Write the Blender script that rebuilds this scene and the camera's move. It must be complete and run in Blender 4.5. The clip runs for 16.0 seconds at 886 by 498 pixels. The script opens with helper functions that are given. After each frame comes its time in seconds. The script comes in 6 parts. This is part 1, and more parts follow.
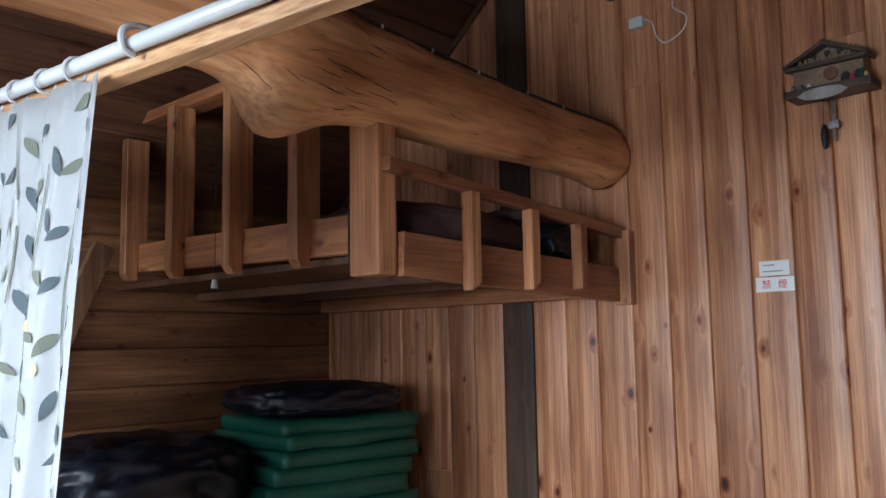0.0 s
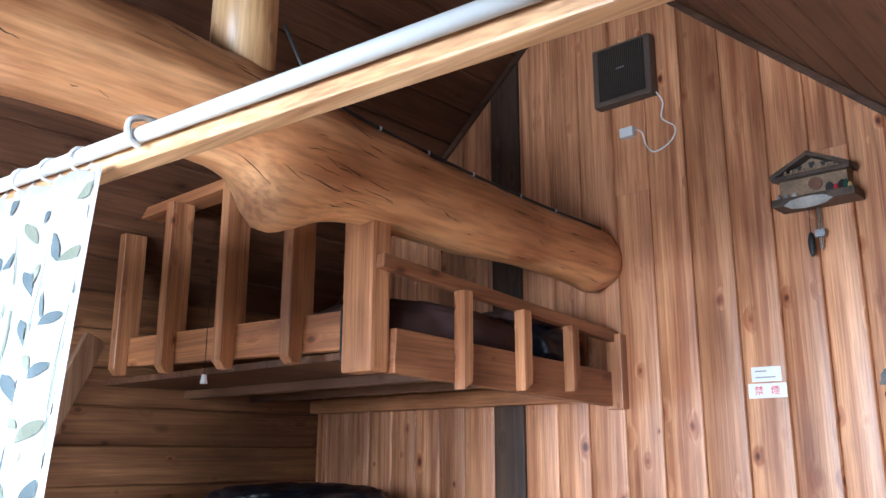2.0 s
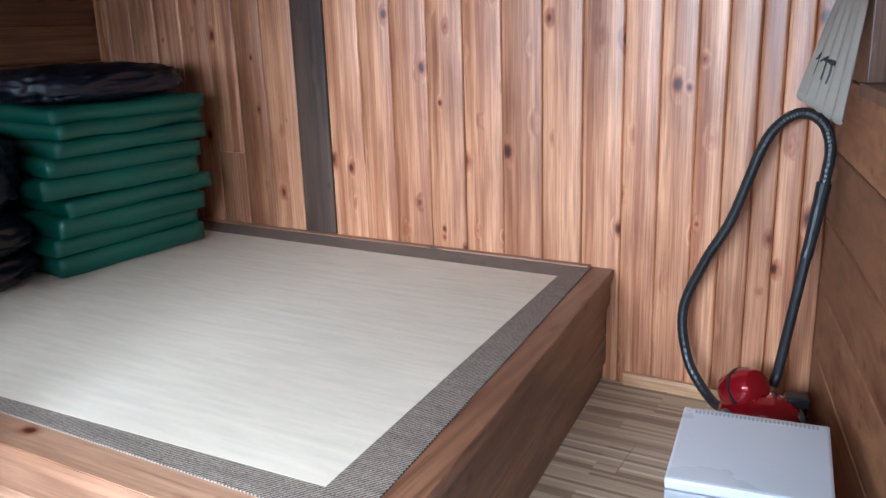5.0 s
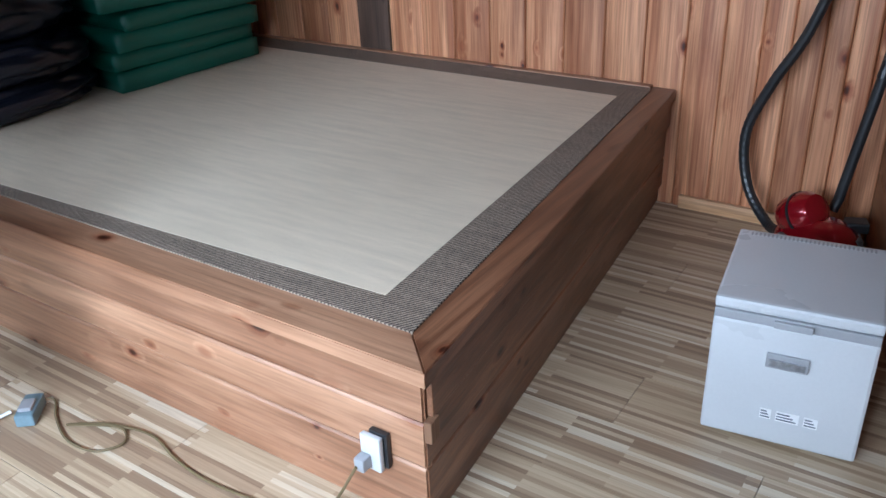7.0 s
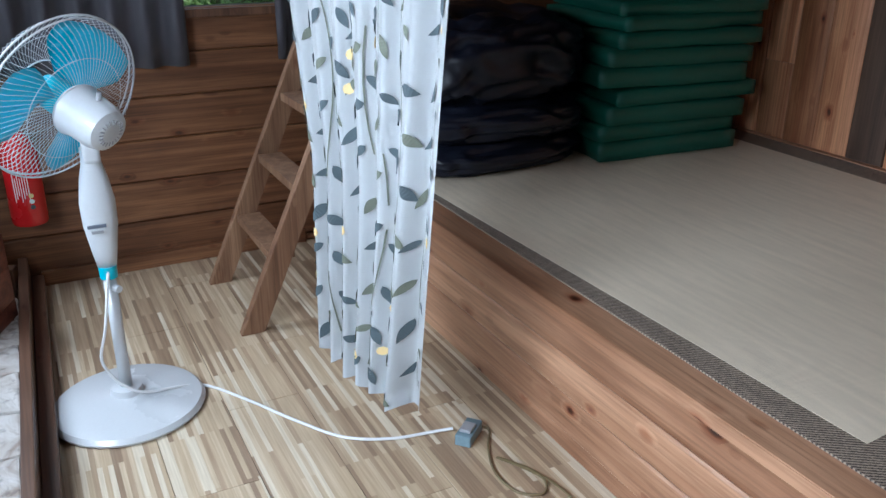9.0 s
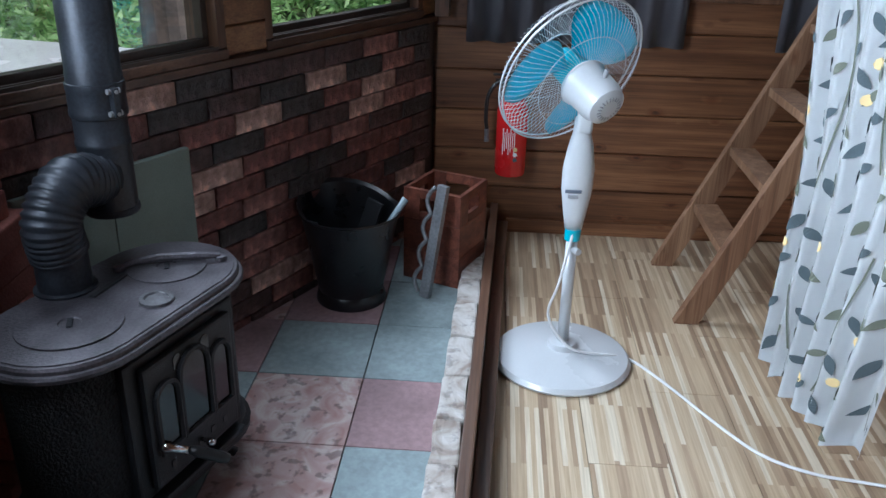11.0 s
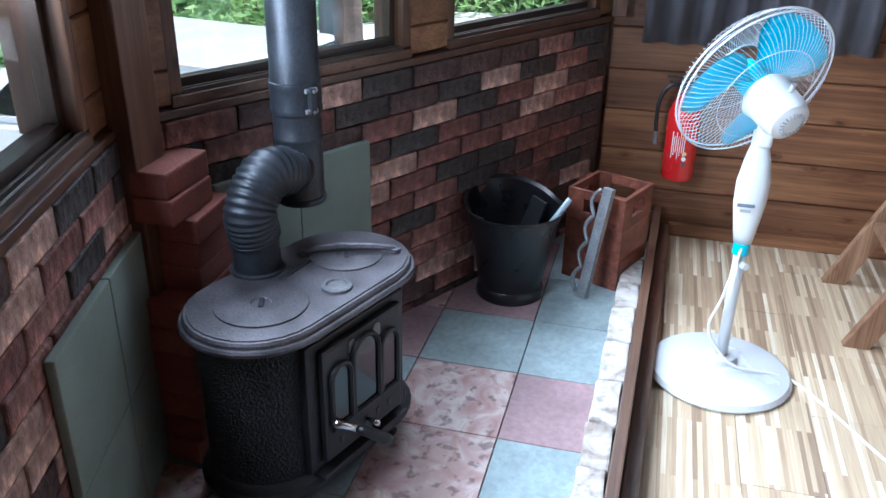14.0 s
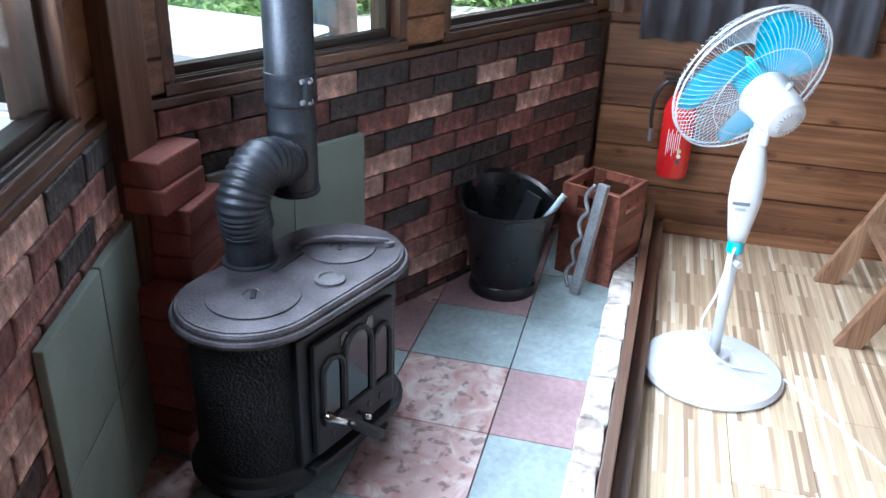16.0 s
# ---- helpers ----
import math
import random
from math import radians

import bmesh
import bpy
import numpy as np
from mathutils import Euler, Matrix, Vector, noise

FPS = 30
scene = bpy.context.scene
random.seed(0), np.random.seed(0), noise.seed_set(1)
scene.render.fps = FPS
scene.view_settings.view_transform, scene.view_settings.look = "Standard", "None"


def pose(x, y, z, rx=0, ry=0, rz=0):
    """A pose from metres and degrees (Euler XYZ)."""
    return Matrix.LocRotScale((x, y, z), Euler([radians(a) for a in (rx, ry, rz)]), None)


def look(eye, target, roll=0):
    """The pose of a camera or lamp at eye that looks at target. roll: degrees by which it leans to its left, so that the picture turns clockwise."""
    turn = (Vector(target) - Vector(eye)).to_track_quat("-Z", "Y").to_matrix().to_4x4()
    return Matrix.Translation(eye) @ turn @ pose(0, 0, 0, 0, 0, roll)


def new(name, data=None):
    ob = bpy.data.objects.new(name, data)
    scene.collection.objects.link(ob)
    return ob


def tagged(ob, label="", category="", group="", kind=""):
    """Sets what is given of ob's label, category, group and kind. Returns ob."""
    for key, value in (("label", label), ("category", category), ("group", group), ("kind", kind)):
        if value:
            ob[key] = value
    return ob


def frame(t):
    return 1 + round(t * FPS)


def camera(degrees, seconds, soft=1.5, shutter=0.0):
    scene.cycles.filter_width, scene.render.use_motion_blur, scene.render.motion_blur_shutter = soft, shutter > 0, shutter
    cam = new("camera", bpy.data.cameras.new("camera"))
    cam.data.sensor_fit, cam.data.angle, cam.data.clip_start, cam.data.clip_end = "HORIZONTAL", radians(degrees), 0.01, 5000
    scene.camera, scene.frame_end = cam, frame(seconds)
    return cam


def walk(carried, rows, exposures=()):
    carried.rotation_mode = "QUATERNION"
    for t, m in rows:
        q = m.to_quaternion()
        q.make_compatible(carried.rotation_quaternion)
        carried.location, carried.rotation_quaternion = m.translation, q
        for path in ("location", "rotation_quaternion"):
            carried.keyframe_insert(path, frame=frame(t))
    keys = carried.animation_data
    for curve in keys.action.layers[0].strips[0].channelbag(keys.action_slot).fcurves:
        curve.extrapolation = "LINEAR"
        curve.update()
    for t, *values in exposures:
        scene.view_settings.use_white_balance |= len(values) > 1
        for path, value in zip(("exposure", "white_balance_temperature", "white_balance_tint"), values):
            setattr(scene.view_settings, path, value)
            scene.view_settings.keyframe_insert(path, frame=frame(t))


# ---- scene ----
cam = camera(56.0, 16.0)
PATH = [
    (0, (3.287, -2.698, 1.27), (1.933, -1.244, 1.493), -1.0),
    (0.5, (3.292, -2.701, 1.261), (1.931, -1.276, 1.6), -1.2),
    (1, (3.297, -2.7, 1.239), (1.948, -1.291, 1.681), -0.4),
    (1.5, (3.3, -2.708, 1.252), (1.97, -1.288, 1.715), -0.1),
    (2, (3.297, -2.705, 1.244), (1.985, -1.272, 1.718), 0.1),
    (2.5, (3.297, -2.702, 1.227), (2.032, -1.21, 1.645), 0.6),
    (3, (3.281, -2.717, 1.226), (2.087, -1.136, 1.502), 1.1),
    (3.5, (3.29, -2.682, 1.264), (2.145, -1.044, 1.304), 0.2),
    (4, (3.298, -2.663, 1.256), (2.203, -0.995, 1.129), -0.3),
    (4.5, (3.265, -2.66, 1.289), (2.25, -0.973, 0.939), -1.2),
    (5, (3.285, -2.614, 1.243), (2.313, -0.95, 0.709), -1.9),
    (5.2, (3.286, -2.608, 1.236), (2.336, -0.949, 0.647), -2.1),
    (7.3, (3.271, -2.639, 1.229), (2.234, -1.209, 0.292), -1.6),
    (7.5, (3.252, -2.65, 1.235), (2.17, -1.243, 0.313), -1.0),
    (8, (3.186, -2.693, 1.254), (1.912, -1.423, 0.379), -0.6),
    (8.5, (3.143, -2.72, 1.255), (1.612, -1.703, 0.464), -0.1),
    (9, (3.141, -2.775, 1.278), (1.494, -1.924, 0.525), 0.31),
    (9.5, (3.141, -2.804, 1.297), (1.436, -2.085, 0.538), 0.44),
    (10, (3.124, -2.82, 1.306), (1.35, -2.306, 0.54), 0.45),
    (10.2, (3.125, -2.826, 1.306), (1.325, -2.446, 0.524), 0.55),
    (12.3, (3.188, -2.953, 1.36), (1.444, -3.432, 0.508), 2.6),
    (12.5, (3.191, -2.944, 1.377), (1.454, -3.419, 0.506), 2.6),
    (13, (3.193, -2.932, 1.377), (1.458, -3.393, 0.498), 2.8),
    (13.5, (3.187, -2.938, 1.364), (1.444, -3.38, 0.49), 2.2),
    (14, (3.184, -2.92, 1.373), (1.435, -3.364, 0.511), 1.0),
    (14.5, (3.199, -2.924, 1.372), (1.443, -3.357, 0.517), 1.7),
    (15, (3.198, -2.926, 1.369), (1.44, -3.348, 0.514), 1.7),
    (15.5, (3.191, -2.927, 1.363), (1.424, -3.338, 0.522), 2.3),
    (16, (3.175, -2.929, 1.367), (1.426, -3.351, 0.493), 2.1),
]
EXPOSURES = [(0, 0.1, 6000, 10), (0.5, 1.0, 5900, 10), (1.5, 1.25, 5800, 10), (3.5, 1.15, 5700, 10), (5.2, 0.95, 5350, 10), (7.3, 0.2, 5450, 10), (8.5, -0.12, 5700, 10), (10.2, -0.55, 5700, 10), (12.3, 0.2, 5600, 10), (13, 0.4, 5550, 10), (14, 0.65, 5450, 10), (16, 0.9, 5600, 10)]
walk(cam, [(t, look(eye, target, roll)) for t, eye, target, roll in PATH], EXPOSURES)

# ---- world, light, exposure ----
world = bpy.data.worlds.new("daylight")
scene.world = world
world.use_nodes = True
wn = world.node_tree.nodes
sky = wn.new("ShaderNodeTexSky")
sky.sky_type = "NISHITA"
sky.sun_disc = False
sky.sun_elevation, sky.sun_rotation = radians(66), radians(344.5)
world.node_tree.links.new(sky.outputs[0], wn["Background"].inputs[0])
wn["Background"].inputs[1].default_value = 0.14

sun_data = bpy.data.lights.new("sun", "SUN")
sun_data.energy, sun_data.angle, sun_data.color = 5.0, radians(2.5), (1.0, 0.96, 0.9)
sun = new("sun", sun_data)
sun.matrix_world = look((0, 0, 10), (0.11, -0.39, 10 - 0.91))


def window_lamp(name, centre, target, width, height, watts, spread=150):
    """Skylight in the upper part of a window's opening."""
    data = bpy.data.lights.new(name, "AREA")
    data.shape, data.size, data.size_y, data.energy, data.color = "RECTANGLE", width, height, watts, (0.86, 0.94, 1.0)
    data.spread = radians(spread)
    new(name, data).matrix_world = look(centre, target)


# ---- plan ----
ROOF_L = (0.841, 1.877)      # z = a x + b under the left slope
ROOF_R = (-0.943, 4.817)     # under the right slope
APEX = 1.648
CD, CE = (0.0, 0.0), (3.06, 0.0)             # gable wall's ends
CB, CL, CF = (0.0, -3.095), (1.697, -4.02), (3.86, -3.325)
T = 0.12                                      # wall thickness
FLOOR_Y = -2.80
HEARTH_Z = 0.04

# ---- helpers of this scene ----


def part(name, bm, material, parent=None, label="", smooth=False):
    me = bpy.data.meshes.new(name)
    bmesh.ops.recalc_face_normals(bm, faces=bm.faces)
    bm.to_mesh(me)
    bm.free()
    for m in material if isinstance(material, (list, tuple)) else [material]:
        me.materials.append(m)
    if smooth:
        for p in me.polygons:
            p.use_smooth = True
    ob = new(name, me)
    if parent is not None:
        ob.parent = parent
    if label:
        ob["label"] = label
    return ob


def thing(name, label, category, group="", at=(0, 0, 0), kind=""):
    ob = new(name)
    ob.location = at
    ob.empty_display_size = 0.05
    return tagged(ob, label, category, group, kind)


def soft_mesh(ob, degrees=35):
    for p in ob.data.polygons:
        p.use_smooth = True
    ob.data.set_sharp_from_angle(angle=radians(degrees))
    return ob


def box(bm, x0, x1, y0, y1, z0, z1, bevel=0.0, m=None, mat=0):
    made = bmesh.ops.create_cube(bm, size=1.0)["verts"]
    for v in made:
        v.co = Vector(((x0 + x1) / 2 + v.co.x * (x1 - x0), (y0 + y1) / 2 + v.co.y * (y1 - y0), (z0 + z1) / 2 + v.co.z * (z1 - z0)))
    faces = list({f for v in made for f in v.link_faces})
    if bevel:
        edges = list({e for v in made for e in v.link_edges})
        out = bmesh.ops.bevel(bm, geom=edges, offset=bevel, segments=2, affect="EDGES", profile=0.6)
        faces = list(set(f for f in faces if f.is_valid) | set(out["faces"]))
        made = list({v for f in faces for v in f.verts})
    for f in faces:
        f.material_index = mat
    if m is not None:
        bmesh.ops.transform(bm, matrix=m, verts=made)
    return made


def new_box(*a, **k):
    bm = bmesh.new()
    box(bm, *a, **k)
    return bm


def prism(bm, outline, depth, m=None, mat=0):
    """A closed outline in x, y, raised along z."""
    low = [bm.verts.new((x, y, 0)) for x, y in outline]
    high = [bm.verts.new((x, y, depth)) for x, y in outline]
    n = len(outline)
    faces = [bm.faces.new(low[::-1]), bm.faces.new(high)]
    faces += [bm.faces.new((low[i], low[(i + 1) % n], high[(i + 1) % n], high[i])) for i in range(n)]
    for f in faces:
        f.material_index = mat
    if m is not None:
        bmesh.ops.transform(bm, matrix=m, verts=low + high)
    return low + high


def lathe(bm, profile, steps=32, m=None, mat=0, sx=1.0):
    """A profile of (radius, z) turned round z."""
    rings = []
    for r, z in profile:
        if r < 1e-5:
            rings.append([bm.verts.new((0, 0, z))])
        else:
            rings.append([bm.verts.new((sx * r * math.cos(2 * math.pi * i / steps), r * math.sin(2 * math.pi * i / steps), z)) for i in range(steps)])
    for a, b in zip(rings, rings[1:]):
        for i in range(steps):
            j = (i + 1) % steps
            q = [a[i % len(a)], a[j % len(a)], b[j % len(b)], b[i % len(b)]]
            q = list(dict.fromkeys(q))
            if len(q) > 2:
                bm.faces.new(q).material_index = mat
    if m is not None:
        bmesh.ops.transform(bm, matrix=m, verts=[v for r in rings for v in r])
    return [v for r in rings for v in r]


def tube(bm, points, radius, steps=8, mat=0, radii=None):
    """A round bar along a line of points."""
    pts = [Vector(p) for p in points]
    rings, up = [], Vector((0, 0, 1))
    for i, p in enumerate(pts):
        d = (pts[min(i + 1, len(pts) - 1)] - pts[max(i - 1, 0)]).normalized()
        side = d.cross(up)
        side = side.normalized() if side.length > 1e-3 else d.cross(Vector((0, 1, 0))).normalized()
        over = side.cross(d).normalized()
        up = over
        r = radii[i] if radii else radius
        rings.append([bm.verts.new(p + r * (math.cos(2 * math.pi * k / steps) * side + math.sin(2 * math.pi * k / steps) * over)) for k in range(steps)])
    for a, b in zip(rings, rings[1:]):
        for k in range(steps):
            bm.faces.new((a[k], a[(k + 1) % steps], b[(k + 1) % steps], b[k])).material_index = mat
    bm.faces.new(rings[0][::-1]).material_index = mat
    bm.faces.new(rings[-1]).material_index = mat


def glide(points, n=8):
    """A smooth line through points (Catmull-Rom)."""
    p = [Vector(q) for q in points]
    p = [2 * p[0] - p[1]] + p + [2 * p[-1] - p[-2]]
    out = []
    for i in range(1, len(p) - 2):
        for k in range(n):
            t = k / n
            out.append(0.5 * (2 * p[i] + (p[i + 1] - p[i - 1]) * t + (2 * p[i - 1] - 5 * p[i] + 4 * p[i + 1] - p[i + 2]) * t * t + (3 * p[i] - p[i - 1] - 3 * p[i + 1] + p[i + 2]) * t ** 3))
    return out + [p[-2]]


def cut(bm, point, normal):
    """Takes away what lies beyond a plane, and closes the cut."""
    geom = list(bm.verts) + list(bm.edges) + list(bm.faces)
    out = bmesh.ops.bisect_plane(bm, geom=geom, plane_co=point, plane_no=normal, clear_outer=True)
    edges = [e for e in out["geom_cut"] if isinstance(e, bmesh.types.BMEdge)]
    if edges:
        bmesh.ops.edgeloop_fill(bm, edges=edges)


def under_roof(bm, gap=0.0):
    cut(bm, (0, 0, ROOF_L[1] - gap), Vector((-ROOF_L[0], 0, 1)).normalized())
    cut(bm, (0, 0, ROOF_R[1] - gap), Vector((-ROOF_R[0], 0, 1)).normalized())


def wall_frame(a, b):
    """x along a wall from a to b, y out of the room, z up."""
    d = Vector((b[0] - a[0], b[1] - a[1], 0))
    return Matrix.Translation((a[0], a[1], 0)) @ Matrix.Rotation(math.atan2(d.y, d.x), 4, "Z"), d.length


# ---- materials ----


def node_material(name):
    m = bpy.data.materials.new(name)
    m.use_nodes = True
    return m, m.node_tree.nodes, m.node_tree.links, m.node_tree.nodes["Principled BSDF"]


def ramp(nodes, stops, constant=False):
    r = nodes.new("ShaderNodeValToRGB")
    e = r.color_ramp.elements
    while len(e) < len(stops):
        e.new(0.5)
    for k, (at, c) in enumerate(stops):
        e[k].position, e[k].color = at, (*c, 1)
    if constant:
        r.color_ramp.interpolation = "CONSTANT"
    return r


def mixed(nodes, links, kind, fac, a, b):
    x = nodes.new("ShaderNodeMix")
    x.data_type, x.blend_type = "RGBA", kind
    for socket, v in ((x.inputs[0], fac), (x.inputs[6], a), (x.inputs[7], b)):
        if isinstance(v, (int, float)):
            socket.default_value = v
        elif isinstance(v, tuple):
            socket.default_value = (*v, 1)
        else:
            links.new(v, socket)
    return x.outputs[2]


def textured(name, colour, rough=0.6, metal=0.0, grain=60.0, blotch=4.0, spread=0.25, bump=0.15, coat=0.0, vary=0.0, sheen=0.0):
    """A surface with fine grain and broad blotches of its colour."""
    m, n, l, p = node_material(name)
    tc = n.new("ShaderNodeTexCoord")
    fine, broad = n.new("ShaderNodeTexNoise"), n.new("ShaderNodeTexNoise")
    fine.inputs["Scale"].default_value, broad.inputs["Scale"].default_value = grain, blotch
    fine.inputs["Detail"].default_value = broad.inputs["Detail"].default_value = 5
    for t in (fine, broad):
        l.new(tc.outputs["Object"], t.inputs["Vector"])
    dark, light = tuple(c * (1 - spread) for c in colour), tuple(min(1, c * (1 + spread)) for c in colour)
    r = ramp(n, [(0.3, dark), (0.7, light)])
    l.new(broad.outputs["Fac"], r.inputs[0])
    r2 = ramp(n, [(0.35, (1 - spread * 0.8,) * 3), (0.65, (1.0,) * 3)])
    l.new(fine.outputs["Fac"], r2.inputs[0])
    c = mixed(n, l, "MULTIPLY", 1.0, r.outputs[0], r2.outputs[0])
    if vary:
        info = n.new("ShaderNodeObjectInfo")
        rv = ramp(n, [(0.0, (1 - vary,) * 3), (1.0, (1 + vary * 0.4,) * 3)])
        l.new(info.outputs["Random"], rv.inputs[0])
        c = mixed(n, l, "MULTIPLY", 1.0, c, rv.outputs[0])
    l.new(c, p.inputs["Base Color"])
    p.inputs["Metallic"].default_value = metal
    rr = n.new("ShaderNodeMapRange")
    rr.inputs[3].default_value, rr.inputs[4].default_value = max(0.05, rough - 0.12), min(1, rough + 0.12)
    l.new(broad.outputs["Fac"], rr.inputs[0])
    l.new(rr.outputs[0], p.inputs["Roughness"])
    p.inputs["Coat Weight"].default_value = coat
    p.inputs["Sheen Weight"].default_value = sheen
    if bump:
        b = n.new("ShaderNodeBump")
        b.inputs["Strength"].default_value, b.inputs["Distance"].default_value = bump, 0.004
        l.new(fine.outputs["Fac"], b.inputs["Height"])
        l.new(b.outputs[0], p.inputs["Normal"])
    return m


def wood(name, pale, deep, axis="z", rough=0.45, knots=1.0, tone=0.3, coat=0.15, grain=1.0, knot=(12.5, 6.5)):
    """Sawn softwood: long grain, growth streaks, knots, and a tone of its own for each board."""
    m, n, l, p = node_material(name)
    tc, info = n.new("ShaderNodeTexCoord"), n.new("ShaderNodeObjectInfo")
    shift = n.new("ShaderNodeVectorMath")
    shift.operation = "SCALE"
    seed = n.new("ShaderNodeCombineXYZ")
    for k in range(3):
        l.new(info.outputs["Random"], seed.inputs[k])
    l.new(seed.outputs[0], shift.inputs[0])
    shift.inputs["Scale"].default_value = 37.0
    add = n.new("ShaderNodeVectorMath")
    l.new(tc.outputs["Object"], add.inputs[0])
    l.new(shift.outputs[0], add.inputs[1])

    def mapped(across, along):
        mp = n.new("ShaderNodeMapping")
        s = [across] * 3
        s["xyz".index(axis)] = along
        mp.inputs["Scale"].default_value = s
        l.new(add.outputs[0], mp.inputs[0])
        return mp.outputs[0]

    streak = n.new("ShaderNodeTexNoise")
    streak.inputs["Scale"].default_value, streak.inputs["Detail"].default_value, streak.inputs["Distortion"].default_value = 1.0, 4, 0.6
    along = mapped(30 * grain, 0.7)
    if knots:
        vo = n.new("ShaderNodeTexVoronoi")
        vo.inputs["Scale"].default_value = 1.0
        wob = n.new("ShaderNodeTexNoise")
        wob.inputs["Scale"].default_value = 18.0
        l.new(add.outputs[0], wob.inputs[0])
        l.new(mixed(n, l, "LINEAR_LIGHT", 0.05, mapped(*knot), wob.outputs["Color"]), vo.inputs["Vector"])
        pick = n.new("ShaderNodeSeparateColor")
        l.new(vo.outputs["Color"], pick.inputs[0])
        size = n.new("ShaderNodeMapRange")
        size.inputs[1].default_value, size.inputs[2].default_value, size.inputs[3].default_value, size.inputs[4].default_value = 0.12, 1.0, 0.4, 1.35
        l.new(pick.outputs[0], size.inputs[0])
        there = n.new("ShaderNodeMath")
        there.operation = "GREATER_THAN"
        there.inputs[1].default_value = 0.12
        l.new(pick.outputs[0], there.inputs[0])
        reach = n.new("ShaderNodeMath")
        reach.operation = "DIVIDE"
        l.new(vo.outputs["Distance"], reach.inputs[0])
        l.new(size.outputs[0], reach.inputs[1])
        swell = ramp(n, [(0.0, (1, 1, 1)), (0.3, (0, 0, 0))])
        l.new(reach.outputs[0], swell.inputs[0])
        bent = n.new("ShaderNodeVectorMath")
        bent.operation = "MULTIPLY_ADD"
        bent.inputs[1].default_value = (0.8, 0.8, 0.8)
        l.new(swell.outputs[0], bent.inputs[0])
        l.new(along, bent.inputs[2])
        along = bent.outputs[0]
    l.new(along, streak.inputs[0])
    fine = n.new("ShaderNodeTexNoise")
    fine.inputs["Scale"].default_value, fine.inputs["Detail"].default_value = 1.0, 6
    l.new(mapped(190 * grain, 5.0), fine.inputs[0])
    body = ramp(n, [(0.35, deep), (0.5, tuple((a + b) / 2 for a, b in zip(pale, deep))), (0.66, pale)])
    l.new(streak.outputs["Fac"], body.inputs[0])
    fr = ramp(n, [(0.34, (0.60, 0.54, 0.50)), (0.58, (1, 1, 1))])
    l.new(fine.outputs["Fac"], fr.inputs[0])
    c = mixed(n, l, "MULTIPLY", 0.8, body.outputs[0], fr.outputs[0])
    tr = ramp(n, [(0.0, (1 - tone, 1 - tone * 1.15, 1 - tone * 1.25)), (0.55, (1, 1, 1)), (1.0, (1 + tone * 0.5, 1 + tone * 0.55, 1 + tone * 0.6))])
    l.new(info.outputs["Random"], tr.inputs[0])
    c = mixed(n, l, "MULTIPLY", 1.0, c, tr.outputs[0])
    patch = n.new("ShaderNodeTexNoise")
    patch.inputs["Scale"].default_value, patch.inputs["Detail"].default_value = 1.0, 5
    l.new(mapped(7.0, 2.2), patch.inputs[0])
    pr = ramp(n, [(0.34, (0.66, 0.58, 0.54)), (0.5, (1.0, 1.0, 1.0)), (0.68, (1.2, 1.23, 1.25))])
    l.new(patch.outputs["Fac"], pr.inputs[0])
    c = mixed(n, l, "MULTIPLY", 0.8, c, pr.outputs[0])
    bend = streak.outputs["Fac"]
    if knots:
        kr = ramp(n, [(0.0, (0.04, 0.018, 0.01)), (0.06, (0.13, 0.05, 0.025)), (0.09, (0.40, 0.20, 0.13)), (0.125, (0.76, 0.58, 0.50)), (0.24, (1, 1, 1))])
        l.new(reach.outputs[0], kr.inputs[0])
        strength = n.new("ShaderNodeMath")
        strength.operation = "MULTIPLY"
        strength.inputs[1].default_value = knots
        l.new(there.outputs[0], strength.inputs[0])
        c = mixed(n, l, "MULTIPLY", strength.outputs[0], c, kr.outputs[0])
    l.new(c, p.inputs["Base Color"])
    rr = n.new("ShaderNodeMapRange")
    rr.inputs[3].default_value, rr.inputs[4].default_value = rough - 0.1, rough + 0.15
    l.new(fine.outputs["Fac"], rr.inputs[0])
    l.new(rr.outputs[0], p.inputs["Roughness"])
    p.inputs["Coat Weight"].default_value, p.inputs["Coat Roughness"].default_value = coat, 0.35
    b = n.new("ShaderNodeBump")
    b.inputs["Strength"].default_value, b.inputs["Distance"].default_value = 0.25, 0.002
    l.new(fine.outputs["Fac"], b.inputs["Height"])
    b2 = n.new("ShaderNodeBump")
    b2.inputs["Strength"].default_value, b2.inputs["Distance"].default_value = 0.3, 0.006
    l.new(bend, b2.inputs["Height"])
    l.new(b.outputs[0], b2.inputs["Normal"])
    l.new(b2.outputs[0], p.inputs["Normal"])
    return m


def plain_glass(name):
    m, n, l, p = node_material(name)
    n.remove(p)
    t, g, x = n.new("ShaderNodeBsdfTransparent"), n.new("ShaderNodeBsdfGlossy"), n.new("ShaderNodeMixShader")
    g.inputs["Roughness"].default_value = 0.02
    x.inputs[0].default_value = 0.06
    l.new(t.outputs[0], x.inputs[1])
    l.new(g.outputs[0], x.inputs[2])
    l.new(x.outputs[0], n["Material Output"].inputs[0])
    return m


